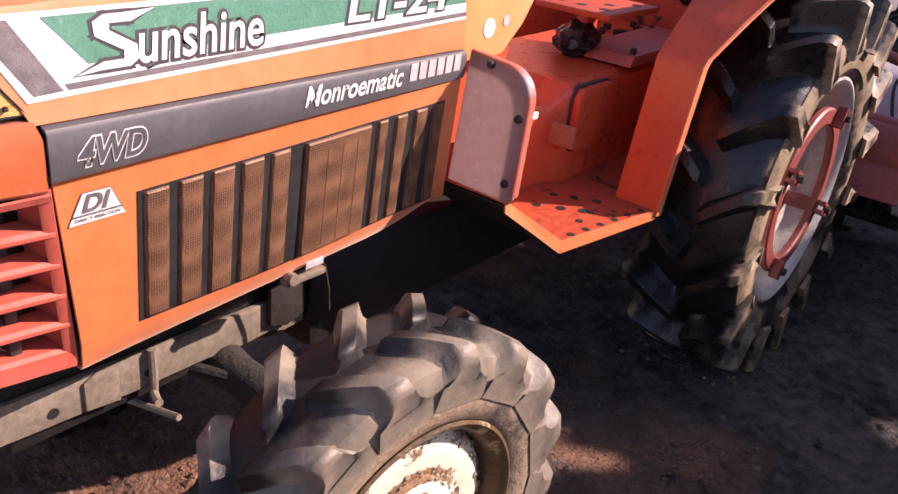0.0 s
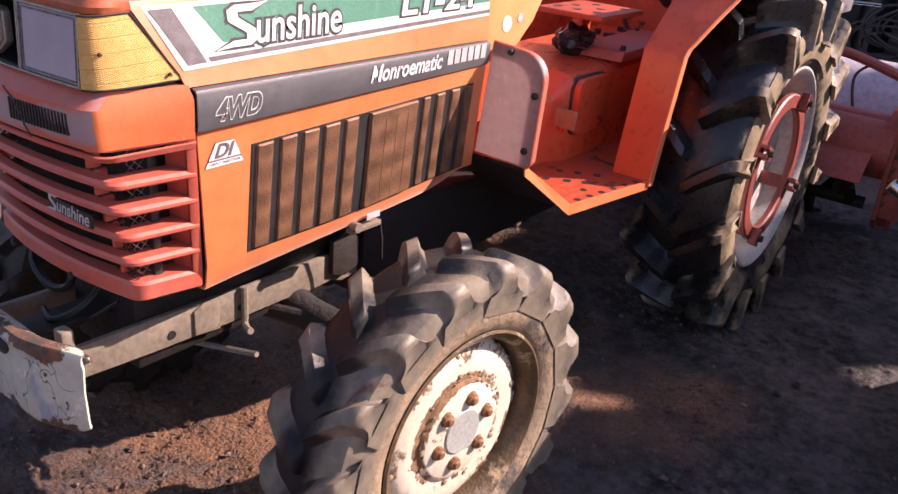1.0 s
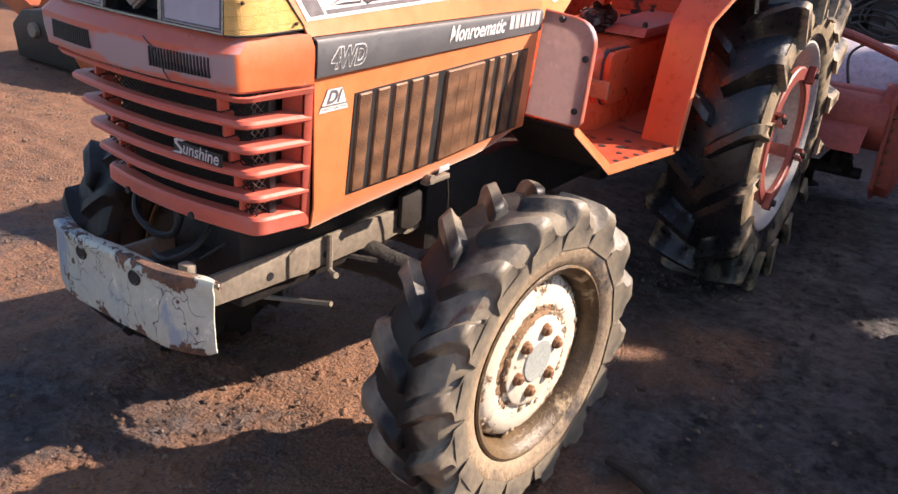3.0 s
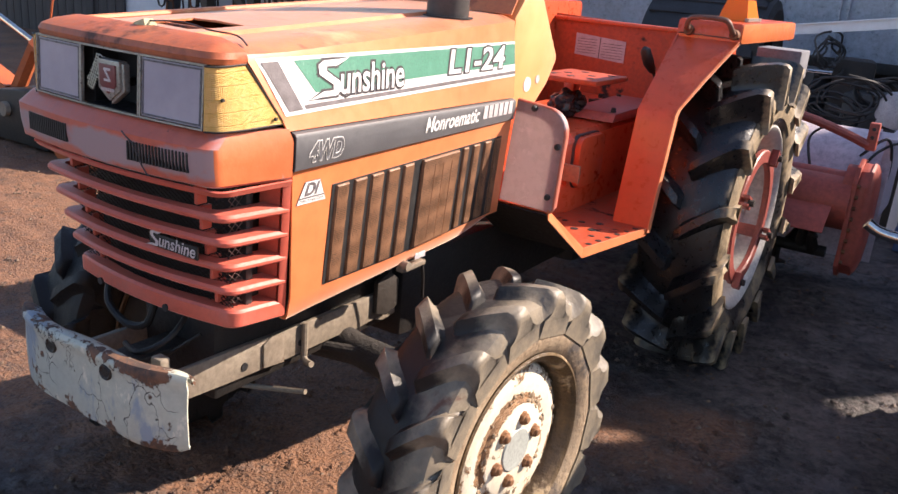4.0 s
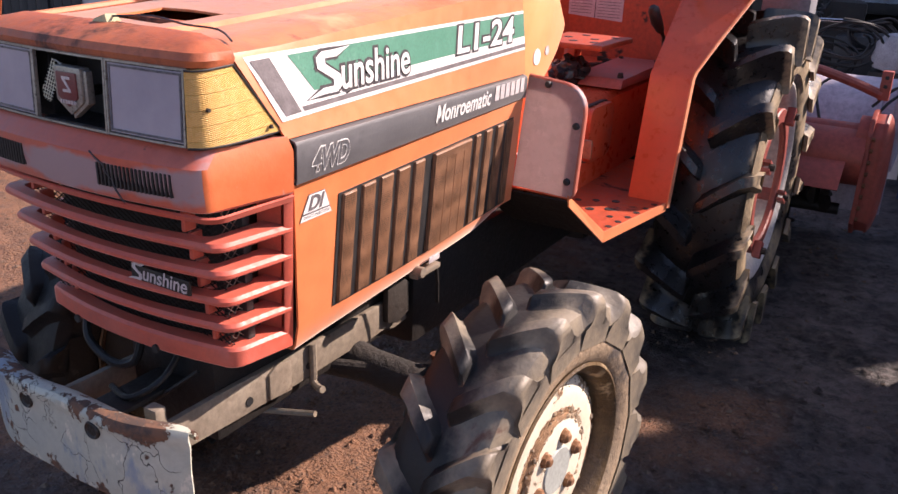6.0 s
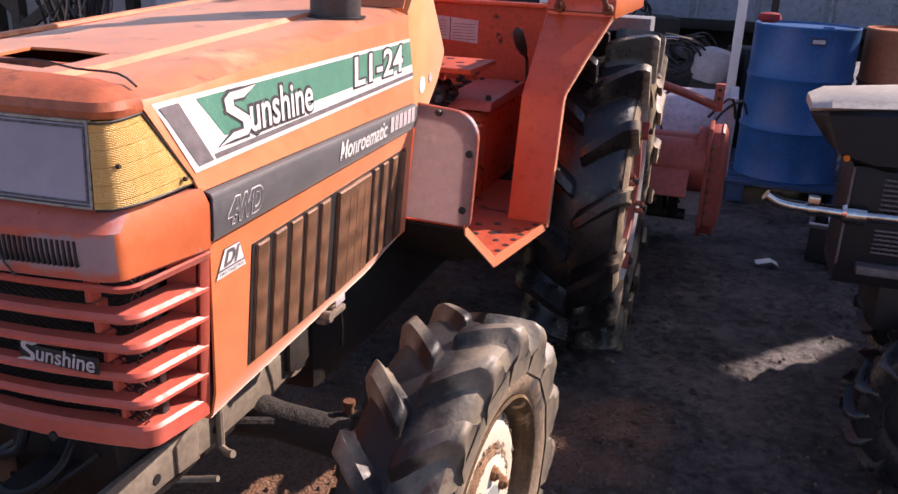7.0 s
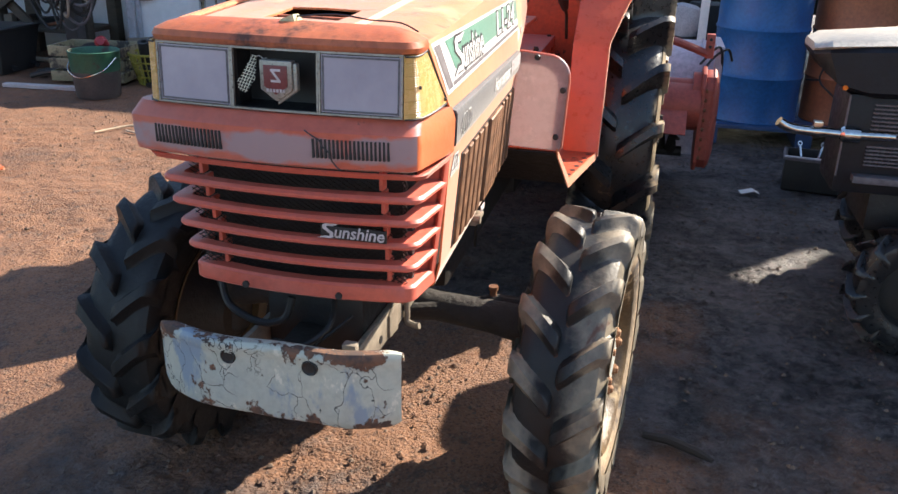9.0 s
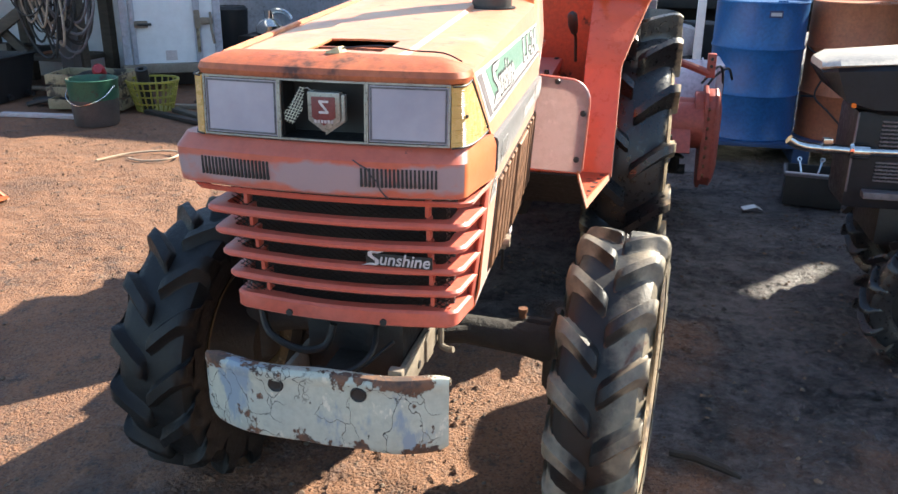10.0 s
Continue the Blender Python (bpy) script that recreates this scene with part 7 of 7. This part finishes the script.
solo("white_sack", loft([[(w * math.cos(a) * 0.13, w * math.sin(a) * 0.08, z) for a in (2 * math.pi * k / 12 for k in range(12))] for z, w in ((0, 0.8), (0.05, 1.0), (0.14, 1.05), (0.2, 0.8), (0.22, 0.4))]), surface("grey_white_sack", (0.48, 0.47, 0.50), (0.36, 0.36, 0.38), 12, 0.8, bump=0.006, bump_scale=20), "crumpled grey-white sack on the scrap heap", "sack", at=pose(0.77, 4.45, 0.60, 0, 12, 10))
solo("scrap_stand", box(0.66, 0.88, 4.36, 4.54, 0, 0.60, 0.01), DARK, "dark steel stand under a sack", "stand")
rail = thing("white_rail", "long pale metal rail leaning across the scrap", "rail")
part("rail_web", moved(box(-0.9, 0.9, -0.006, 0.006, -0.035, 0.035, 0.003), pose(0.35, 5.2, 1.165, 0, -9.5, 0)), WALLW, rail)
part("rail_flange", moved(box(-0.9, 0.9, -0.03, 0.006, 0.03, 0.04, 0.003), pose(0.35, 5.2, 1.165, 0, -9.5, 0)), WALLW, rail)
for x in (-0.35, 1.1):
    part("rail_prop", box(x, x + 0.05, 5.2, 5.25, 0, 1.1 + 0.16 * (x - 0.0), 0.005), DARK, rail)

# ---- left background: white van body, walls, bench ----
van = thing("van_body", "white van body with hinged doors on blocks", "van", (-4.05, 5.12, 0.0), 32)
part("van_panel", box(0.0, 0.86, 0.0, 2.2, 0.24, 2.6, 0.02), WALLW, van, "stained white van panel")
part("van_sill", box(-0.02, 0.88, -0.05, 0.01, 0.16, 0.245, 0.008), STEEL, van, "dirty grey sill")
for x, w in ((0.03, 0.035), (0.10, 0.02), (0.66, 0.03), (0.84, 0.035)):
    part("van_post", box(x - w, x + w, -0.035, 0.0, 0.24, 2.6, 0.006), SILVER, van)
for x, z in ((0.13, 0.60), (0.13, 1.15), (0.70, 0.62)):
    part("door_hinge", box(x - 0.02, x + 0.10, -0.05, -0.002, z - 0.03, z + 0.03, 0.012), STEEL, van)
part("hinge_pin", lathe([(0, -0.06), (0.012, -0.06), (0.012, 0.06), (0, 0.06)], "x", 10, at=(0.20, -0.05, 0.60)), BLACK, van)
part("door_latch", box(0.645, 0.675, -0.055, -0.035, 0.34, 0.56, 0.004), CREAM, van, "worn yellowish latch bar")
part("latch_handle", box(0.635, 0.685, -0.07, -0.035, 0.56, 0.72, 0.008), STEEL, van)
part("latch_handle", tube([(0.78, -0.06, 0.70), (0.78, -0.08, 0.55), (0.80, -0.08, 0.42)], 0.012, 8), STEEL, van)
part("van_mark", box(0.36, 0.46, -0.006, -0.001, 0.27, 0.36, 0.001), PAPER, van)
part("underframe", box(0.05, 0.80, 0.25, 2.1, 0.0, 0.24, 0.02), BLACK, van)
wall = thing("wall_back", "stained white back wall of the yard", "wall", kind="structure")
part("wall_sheet", box(-9.2, -4.06, 5.72, 5.87, 0.0, 2.7, 0.01), WALLW, wall)
for x in (-9.0, -4.12):
    part("wall_post", box(x - 0.06, x + 0.06, 5.65, 5.72, 0, 2.7, 0.01), SHED, wall)
shed = thing("shed", "dark weathered board shed beside the yard", "shed")
for k in range(16):
    part("board", box(-11.2 + 0.18 * k, -11.03 + 0.18 * k, 5.68, 5.71, 0.0, 2.8, 0.004), SHED, shed)
part("shed_wall", box(-11.3, -9.25, 5.71, 6.0, 0, 2.8, 0.02), SHED, shed)
gap_wall = thing("wall_far", "dark wall closing the gap behind the van", "wall", kind="structure")
part("wall_sheet", box(-8.0, -2.2, 8.2, 8.4, 0.0, 3.2, 0.01), SILVER, gap_wall)

pot = thing("steel_pot", "dented silver steel pot with a pipe, standing on a crate", "pot", (-3.46, 7.0, 0.34))
part("pot_body", lathe([(0.0, 0.0), (0.13, 0.0), (0.15, 0.02), (0.15, 0.10), (0.10, 0.16), (0.05, 0.18), (0.05, 0.26), (0, 0.26)], "z", 24), CHROME, pot)
part("pot_pipe", tube([(0.0, 0, 0.22), (0.08, 0, 0.26), (0.20, 0, 0.24), (0.26, 0, 0.17)], 0.03, 10, steps=4), CHROME, pot)
solo("wooden_crate", box(-3.75, -3.15, 6.8, 7.2, 0, 0.34, 0.01), DARK, "dark greasy crate standing on the earth", "crate")
solo("dark_bin", lathe([(0, 0), (0.20, 0.0), (0.23, 0.55), (0.20, 0.58), (0, 0.58)], "z", 24), BLACK, "dark plastic bin standing by the far wall", "bin", at=pose(-4.25, 7.6, 0))
bench = thing("work_bench", "rough timber work bench loaded with scrap and hoses", "bench")
part("bench_top", box(-6.10, -4.32, 4.95, 5.55, 1.08, 1.13, 0.008), WOOD, bench)
for x in (-6.02, -5.32, -4.42):
    for y in (5.02, 5.47):
        part("bench_leg", box(x - 0.05, x + 0.05, y - 0.05, y + 0.05, 0, 1.08, 0.006), WOOD, bench)
part("bench_brace", moved(box(-0.55, 0.55, -0.02, 0.02, -0.05, 0.05, 0.005), pose(-5.0, 4.95, 0.66, 0, -32, 0)), WOOD, bench)
part("bench_brace", moved(box(-0.50, 0.50, -0.02, 0.02, -0.04, 0.04, 0.005), pose(-5.35, 5.0, 0.66, 0, 42, 0)), WOOD, bench)
part("bench_shelf", box(-6.2, -4.45, 5.0, 5.5, 0.26, 0.30, 0.006), WOOD, bench)
for k in range(30):
    x, y = rnd.uniform(-6.1, -4.55), rnd.uniform(5.02, 5.45)
    w, h = rnd.uniform(0.05, 0.2), rnd.uniform(0.03, 0.14)
    bm = box(-w, w, -0.04, 0.04, 0, h, 0.01) if k % 2 else tube([(-w, 0, 0.02), (0, 0.03, 0.05), (w, -0.02, 0.02)], 0.016, 7, steps=3)
    z = 1.13 if k < 20 else 0.30
    solo("bench_scrap", bm, (DARK, BLACK, RUST, STEEL)[k % 4], "small dark greasy part lying on the bench", "scrap", at=pose(x, y, z, 0, 0, rnd.uniform(0, 180)), group="parts on the bench")
pole = thing("hose_pole", "dark timber pole hung with loops of hose", "pole")
part("pole_shaft", box(-4.46, -4.34, 4.78, 4.90, 0, 2.2, 0.01), SHED, pole)
part("pole_peg", box(-4.44, -4.36, 4.62, 4.78, 1.10, 1.14, 0.006), DARK, pole)
for k in range(26):
    w, drop, x0 = rnd.uniform(0.07, 0.24), rnd.uniform(0.28, 0.80), rnd.uniform(-0.12, 0.20)
    lean = rnd.uniform(-0.12, 0.16)
    pts = [(x0 + w * math.sin(t) + lean * (1 - math.cos(t)) / 2, -0.05 - 0.005 * k + 0.03 * math.sin(2 * t), -drop / 2 + drop / 2 * math.cos(t)) for t in span(0, 2 * math.pi, 22)]
    solo("hose", tube(pts, rnd.uniform(0.007, 0.014), 6, cap=False), TANHOSE if k % 4 == 1 else (TUBE, DARK, TUBE, GREYV)[k % 4], "loop of hose hanging from the pole", "hose", at=pose(-4.40, 4.75, 1.14), group="hanging hoses")
pole2 = thing("hose_rack", "dark rack hung with chains and cables", "rack")
part("rack_post", box(-7.05, -6.93, 5.3, 5.42, 0, 1.9, 0.01), SHED, pole2)
part("rack_post", box(-6.42, -6.32, 5.3, 5.4, 0, 1.3, 0.01), SHED, pole2)
part("rack_beam", box(-7.1, -6.28, 5.3, 5.38, 1.12, 1.2, 0.01), SHED, pole2)
for k in range(24):
    w, drop, x0 = rnd.uniform(0.03, 0.10), rnd.uniform(0.3, 0.75), rnd.uniform(-0.5, 0.55)
    pts = [(x0 + w * math.sin(t), -0.04 + 0.02 * math.sin(3 * t), -drop / 2 + drop / 2 * math.cos(t)) for t in span(0, 2 * math.pi, 16)]
    solo("hanging_cable", tube(pts, 0.012, 5, cap=False), (TUBE, DARK, RUST)[k % 3], "dark cable loop hanging from a rack", "cable", at=pose(-6.65, 5.28, 1.2), group="cables on the rack")
bucket = thing("bucket", "dented green bucket with a dirty lower half", "bucket", (-3.48, 3.80, 0.0))
part("bucket_body", lathe([(0.0, 0.0), (0.155, 0.0), (0.16, 0.01), (0.175, 0.20), (0.172, 0.20), (0.155, 0.012), (0, 0.012)], "z", 32), surface("dirty_bucket_side", (0.07, 0.06, 0.055), (0.11, 0.09, 0.08), 9, 0.6), bucket)
part("bucket_band", lathe([(0.1755, 0.20), (0.185, 0.335), (0.190, 0.345), (0.183, 0.35), (0.178, 0.34), (0.170, 0.20)], "z", 32, closed=True), GREENB, bucket)
part("bail", tube([(-0.18, 0, 0.30), (-0.15, -0.13, 0.22), (0.0, -0.2, 0.17), (0.15, -0.13, 0.22), (0.18, 0, 0.30)], 0.004, 6, steps=4), CHROME, bucket)
box_ = thing("cream_crate", "grimy cream plastic crate full of scrap", "box", (-3.86, 4.36, 0.0), 8)
for z in (0.02, 0.12, 0.22):
    part("slat", box(-0.30, 0.30, -0.2, -0.185, z, z + 0.08, 0.004), CREAM, box_)
    part("slat", box(-0.30, 0.30, 0.185, 0.2, z, z + 0.08, 0.004), CREAM, box_)
    part("slat", box(-0.31, -0.295, -0.2, 0.2, z, z + 0.08, 0.004), CREAM, box_)
    part("slat", box(0.295, 0.31, -0.2, 0.2, z, z + 0.08, 0.004), CREAM, box_)
part("box_floor", box(-0.3, 0.3, -0.19, 0.19, 0.03, 0.05, 0.003), CREAM, box_)
solo("scrap_lump", lathe([(0, 0), (0.18, 0.0), (0.16, 0.06), (0.08, 0.1), (0, 0.11)], "z", 14), DARK, "dark scrap filling a cream crate", "scrap", at=pose(-3.86, 4.36, 0.20))
solo("red_can", lathe([(0, 0), (0.05, 0), (0.05, 0.16), (0.03, 0.19), (0, 0.19)], "z", 18), surface("red_can_paint", (0.4, 0.03, 0.04), None, 10, 0.4), "small red can lying on scrap", "can", at=pose(-3.72, 4.26, 0.30, 70, 0, 30))
basket = thing("plastic_basket", "yellow plastic basket holding black parts", "basket", (-3.36, 4.42, 0.0))
part("basket_rim", lathe([(0.20, 0.24), (0.215, 0.24), (0.215, 0.255), (0.20, 0.255)], "z", 28, closed=True), YELLOW, basket)
for k in range(22):
    a = 2 * math.pi * k / 22
    part("basket_rib", tube([(0.14 * math.cos(a), 0.14 * math.sin(a), 0.0), (0.205 * math.cos(a), 0.205 * math.sin(a), 0.245)], 0.007, 5), YELLOW, basket)
for z, r in ((0.06, 0.156), (0.12, 0.172), (0.18, 0.188)):
    part("basket_hoop", lathe([(r, z), (r + 0.006, z), (r + 0.006, z + 0.012), (r, z + 0.012)], "z", 28, closed=True), YELLOW, basket)
part("basket_floor", lathe([(0, 0), (0.145, 0), (0.145, 0.008), (0, 0.008)], "z", 24), YELLOW, basket)
solo("fork_tube", lathe([(0.025, 0), (0.05, 0.0), (0.05, 0.35), (0.025, 0.35)], "z", 18, closed=True), BLACK, "short black tube standing in the basket", "tube", at=pose(-3.40, 4.40, 0.02, 18, 5, 0))
for k, (x, y, l, a) in enumerate(((-4.02, 3.90, 0.72, 5), (-2.98, 4.10, 0.8, -25), (-2.86, 4.2, 0.7, -32), (-2.6, 4.6, 1.3, 6))):
    solo("plank", box(-l / 2, l / 2, -0.035, 0.035, 0, 0.03, 0.004), (PAPER, DARK, WOOD, STEEL)[k], "narrow plank lying on the earth by the scrap", "plank", at=pose(x, y, 0, 0, 0, a), group="planks on the earth")
tub = thing("black_tub", "black plastic tub standing by the bench", "tub", (-5.10, 4.45, 0.0), 4)
part("tub_body", loft([[(s * w, t * d, z) for s, t in ((-1, -1), (1, -1), (1, 1), (-1, 1))] for z, w, d in ((0, 0.36, 0.22), (0.36, 0.42, 0.27), (0.38, 0.44, 0.29), (0.385, 0.40, 0.25), (0.02, 0.34, 0.2))]), BLACK, tub, smooth=20)
for k in range(4):
    part("label_bar", box(-0.12 + 0.05 * k, -0.085 + 0.05 * k, -0.262, -0.256, 0.20, 0.225, 0.001), GREYV, tub)
solo("extinguisher", lathe([(0, 0), (0.06, 0), (0.065, 0.02), (0.065, 0.30), (0.04, 0.36), (0.02, 0.40), (0, 0.40)], "z", 18), bpy.data.materials["red_can_paint"], "red extinguisher standing by the bench", "extinguisher", at=pose(-5.62, 4.82, 0.0))
for k in range(14):
    x, y = rnd.uniform(-5.6, -4.0), rnd.uniform(4.2, 4.9)
    l = rnd.uniform(0.2, 0.6)
    solo("scrap_bar", tube([(-l, 0, 0), (0, 0.04, 0.05), (l, 0, 0.02)], 0.022, 7, steps=2), (DARK, BLACK, STEEL)[k % 3], "dark metal bar on the scrap by the bench", "scrap", at=pose(x, y, 0.02, 0, 0, rnd.uniform(-30, 30)), group="scrap heap")

# ---- loader at the far side ----
LOADER = surface("bright_orange_loader_paint", (0.50, 0.13, 0.04), (0.42, 0.10, 0.035), 6, 0.45, spots=(0.2, 0.08, 0.04), spot_scale=9, spot_at=0.68)
loader = thing("front_loader", "orange front loader bucket and arms resting on the earth", "loader")
BUCKET = [(-2.76, 0.005), (-3.48, 0.005), (-3.62, 0.15), (-3.62, 0.42), (-3.54, 0.46), (-3.10, 0.28)]
for y in (1.92, 1.60):
    part("bucket_side", prism(BUCKET, "y", y, y + 0.02, 0.002), LOADER, loader, "orange bucket side plate")
part("bucket_shell", sheet([[(x, y, z) for y in (1.61, 1.76, 1.93)] for x, z in ((-2.76, 0.012), (-3.46, 0.014), (-3.60, 0.15), (-3.60, 0.42), (-3.54, 0.47))], 0.012), LOADER, loader)
part("bucket_lid", sheet([[(x, y, z) for y in (1.625, 1.76, 1.915)] for x, z in ((-2.95, 0.16), (-3.10, 0.272), (-3.54, 0.455))], 0.010), LOADER, loader, "sloping orange bucket face")
part("coupling_frame", prism([(-3.62, 0.01), (-4.30, 0.01), (-4.34, 0.22), (-4.20, 0.33), (-3.62, 0.40)], "y", 1.63, 2.25, 0.02), DEEPBLACK, loader, "dark greasy coupling frame behind the bucket")
for y in (1.63, 2.25):
    part("coupling_pin", lathe([(0, -0.03), (0.045, -0.03), (0.05, -0.02), (0.05, 0.02), (0.045, 0.03), (0, 0.03)], "y", 16, at=(-4.05, y, 0.22)), STEEL, loader, "worn steel pin")
part("lift_arm", tube([(-4.24, 1.80, 0.27), (-5.2, 1.80, 0.60), (-7.4, 1.80, 0.85)], 0.10, 4), LOADER, loader, "orange lift arm")
part("bucket_link", tube([(-3.56, 1.80, 0.42), (-3.95, 1.80, 0.63), (-4.22, 1.80, 0.28)], 0.050, 6), LOADER, loader, "orange bucket link")
part("ram", tube([(-3.94, 1.80, 0.64), (-4.7, 1.80, 0.90)], 0.018, 10), CHROME, loader, "bright hydraulic ram")
part("ram", tube([(-4.6, 1.80, 0.867), (-5.6, 1.80, 1.20)], 0.034, 10), LOADER, loader)
part("loader_body", box(-9.0, -7.2, 1.3, 2.1, 0.4, 1.15, 0.04), DARK, loader)
for y in (0.7, 1.9):
    part("loader_wheel", lathe([(0, -0.1), (0.2, -0.09), (0.3, -0.12), (0.36, -0.1), (0.38, 0.0), (0.36, 0.1), (0, 0.1)], "y", 28, at=(-7.8, y + 0.4, 0.38)), TYRE_R, loader)
part("bent_rod", tube([(-4.78, 2.4, 0.50), (-4.75, 2.4, 0.64), (-4.62, 2.4, 1.07), (-4.66, 2.4, 1.10), (-5.2, 2.4, 1.11)], 0.008, 6), LOADER, loader, "thin bent orange rod")

# ---- unseen wall added on the sunny side, outside the view, to shade the yard ----
wall_shade = thing("shade_wall", "plain dark board wall added out of view to shade the yard, with a gap", "wall", kind="structure")
# top edge and gap are shaped to place the sunlit spots
for outline in ([(2.775, 0.000), (2.775, 2.500), (3.825, 3.325), (4.097, 3.550), (4.751, 3.725), (4.900, 3.730), (4.900, 3.066), (5.015, 2.720), (5.015, 0.000)],
                [(5.015, 0.000), (5.015, 2.720), (5.151, 2.814), (5.151, 0.000)],
                [(4.900, 3.066), (4.900, 3.590), (4.985, 3.650), (5.040, 3.772), (5.147, 3.805), (5.147, 3.192)],
                [(5.151, 0.000), (5.151, 2.814), (5.147, 3.192), (5.147, 3.805), (5.220, 3.840), (5.336, 3.926), (6.200, 3.926), (6.360, 4.560), (6.800, 4.560), (6.800, 0.000)]):
    part("wall_sheet", prism(outline, "x", 4.20, 4.22), SHED, wall_shade, smooth=0)

# ---- loose stones ----
def stones():
    rs = np.random.RandomState(7)
    verts, faces = [], []
    base = np.array([(1, 0, 0), (-1, 0, 0), (0, 1, 0), (0, -1, 0), (0, 0, 1), (0, 0, -1)], float)
    tri_ = [(0, 2, 4), (2, 1, 4), (1, 3, 4), (3, 0, 4), (2, 0, 5), (1, 2, 5), (3, 1, 5), (0, 3, 5)]
    count = 0
    while count < 14000:
        x, y = rs.uniform(-4.0, 2.2), rs.uniform(-1.2, 4.0)
        if noise.noise(Vector((x * 1.6, y * 1.6, 5))) < rs.uniform(-0.7, 0.35):
            continue
        r = 0.0018 + 0.0085 * rs.rand() ** 5 + 0.001 * rs.rand()
        pts = base * r * rs.uniform(0.6, 1.4, (6, 1)) * (1, 1, 0.7)
        a = rs.uniform(0, 6.28)
        c, s = np.cos(a), np.sin(a)
        n = len(verts)
        z0 = 0.010 * noise.fractal(Vector((x, y, 0)) * 1.7, 0.8, 2.0, 4) - 0.004
        for px, py, pz in pts:
            verts.append((x + c * px - s * py, y + s * px + c * py, z0 + pz + r * 0.3))
        faces += [(n + i, n + j, n + k) for i, j, k in tri_]
        count += 1
    me = bpy.data.meshes.new("gravel")
    me.from_pydata(verts, [], faces)
    me.materials.append(STONE)
    tagged(new("gravel", me), "fine loose brown stones scattered over the earth", "gravel", kind="stuff")



def clods():
    """Crumbs and flat clods of the same damp earth, thick on the churned ground beside the tractor."""
    rs = np.random.RandomState(19)
    verts, faces = [], []
    base = np.array([(1, 0, 0), (0.3, 0.95, 0), (-0.8, 0.6, 0), (-0.8, -0.6, 0), (0.3, -0.95, 0), (0.1, 0, 1), (0, 0, -0.6)], float)
    tri_ = [(i, (i + 1) % 5, 5) for i in range(5)] + [((i + 1) % 5, i, 6) for i in range(5)]
    count = 0
    while count < 9000:
        x, y = rs.uniform(-0.6, 2.3), rs.uniform(-0.9, 3.4)
        if noise.noise(Vector((x * 1.3, y * 1.3, 9))) < rs.uniform(-0.6, 0.3):
            continue
        r = 0.003 + 0.013 * rs.rand() ** 4
        pts = base * r * rs.uniform(0.6, 1.35, (7, 1)) * (1, 1, 0.6)
        a = rs.uniform(0, 6.28)
        c, s = np.cos(a), np.sin(a)
        n = len(verts)
        z0 = 0.010 * noise.fractal(Vector((x, y, 0)) * 1.7, 0.8, 2.0, 4) - 0.002
        for px, py, pz in pts:
            verts.append((x + c * px - s * py, y + s * px + c * py, z0 + pz))
        faces += [(n + i, n + j, n + k) for i, j, k in tri_]
        count += 1
    me = bpy.data.meshes.new("clods")
    me.from_pydata(verts, [], faces)
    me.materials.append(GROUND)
    tagged(new("earth_clods", me), "dark damp crumbs and clods of churned earth", "earth", kind="stuff")


stones()
clods()
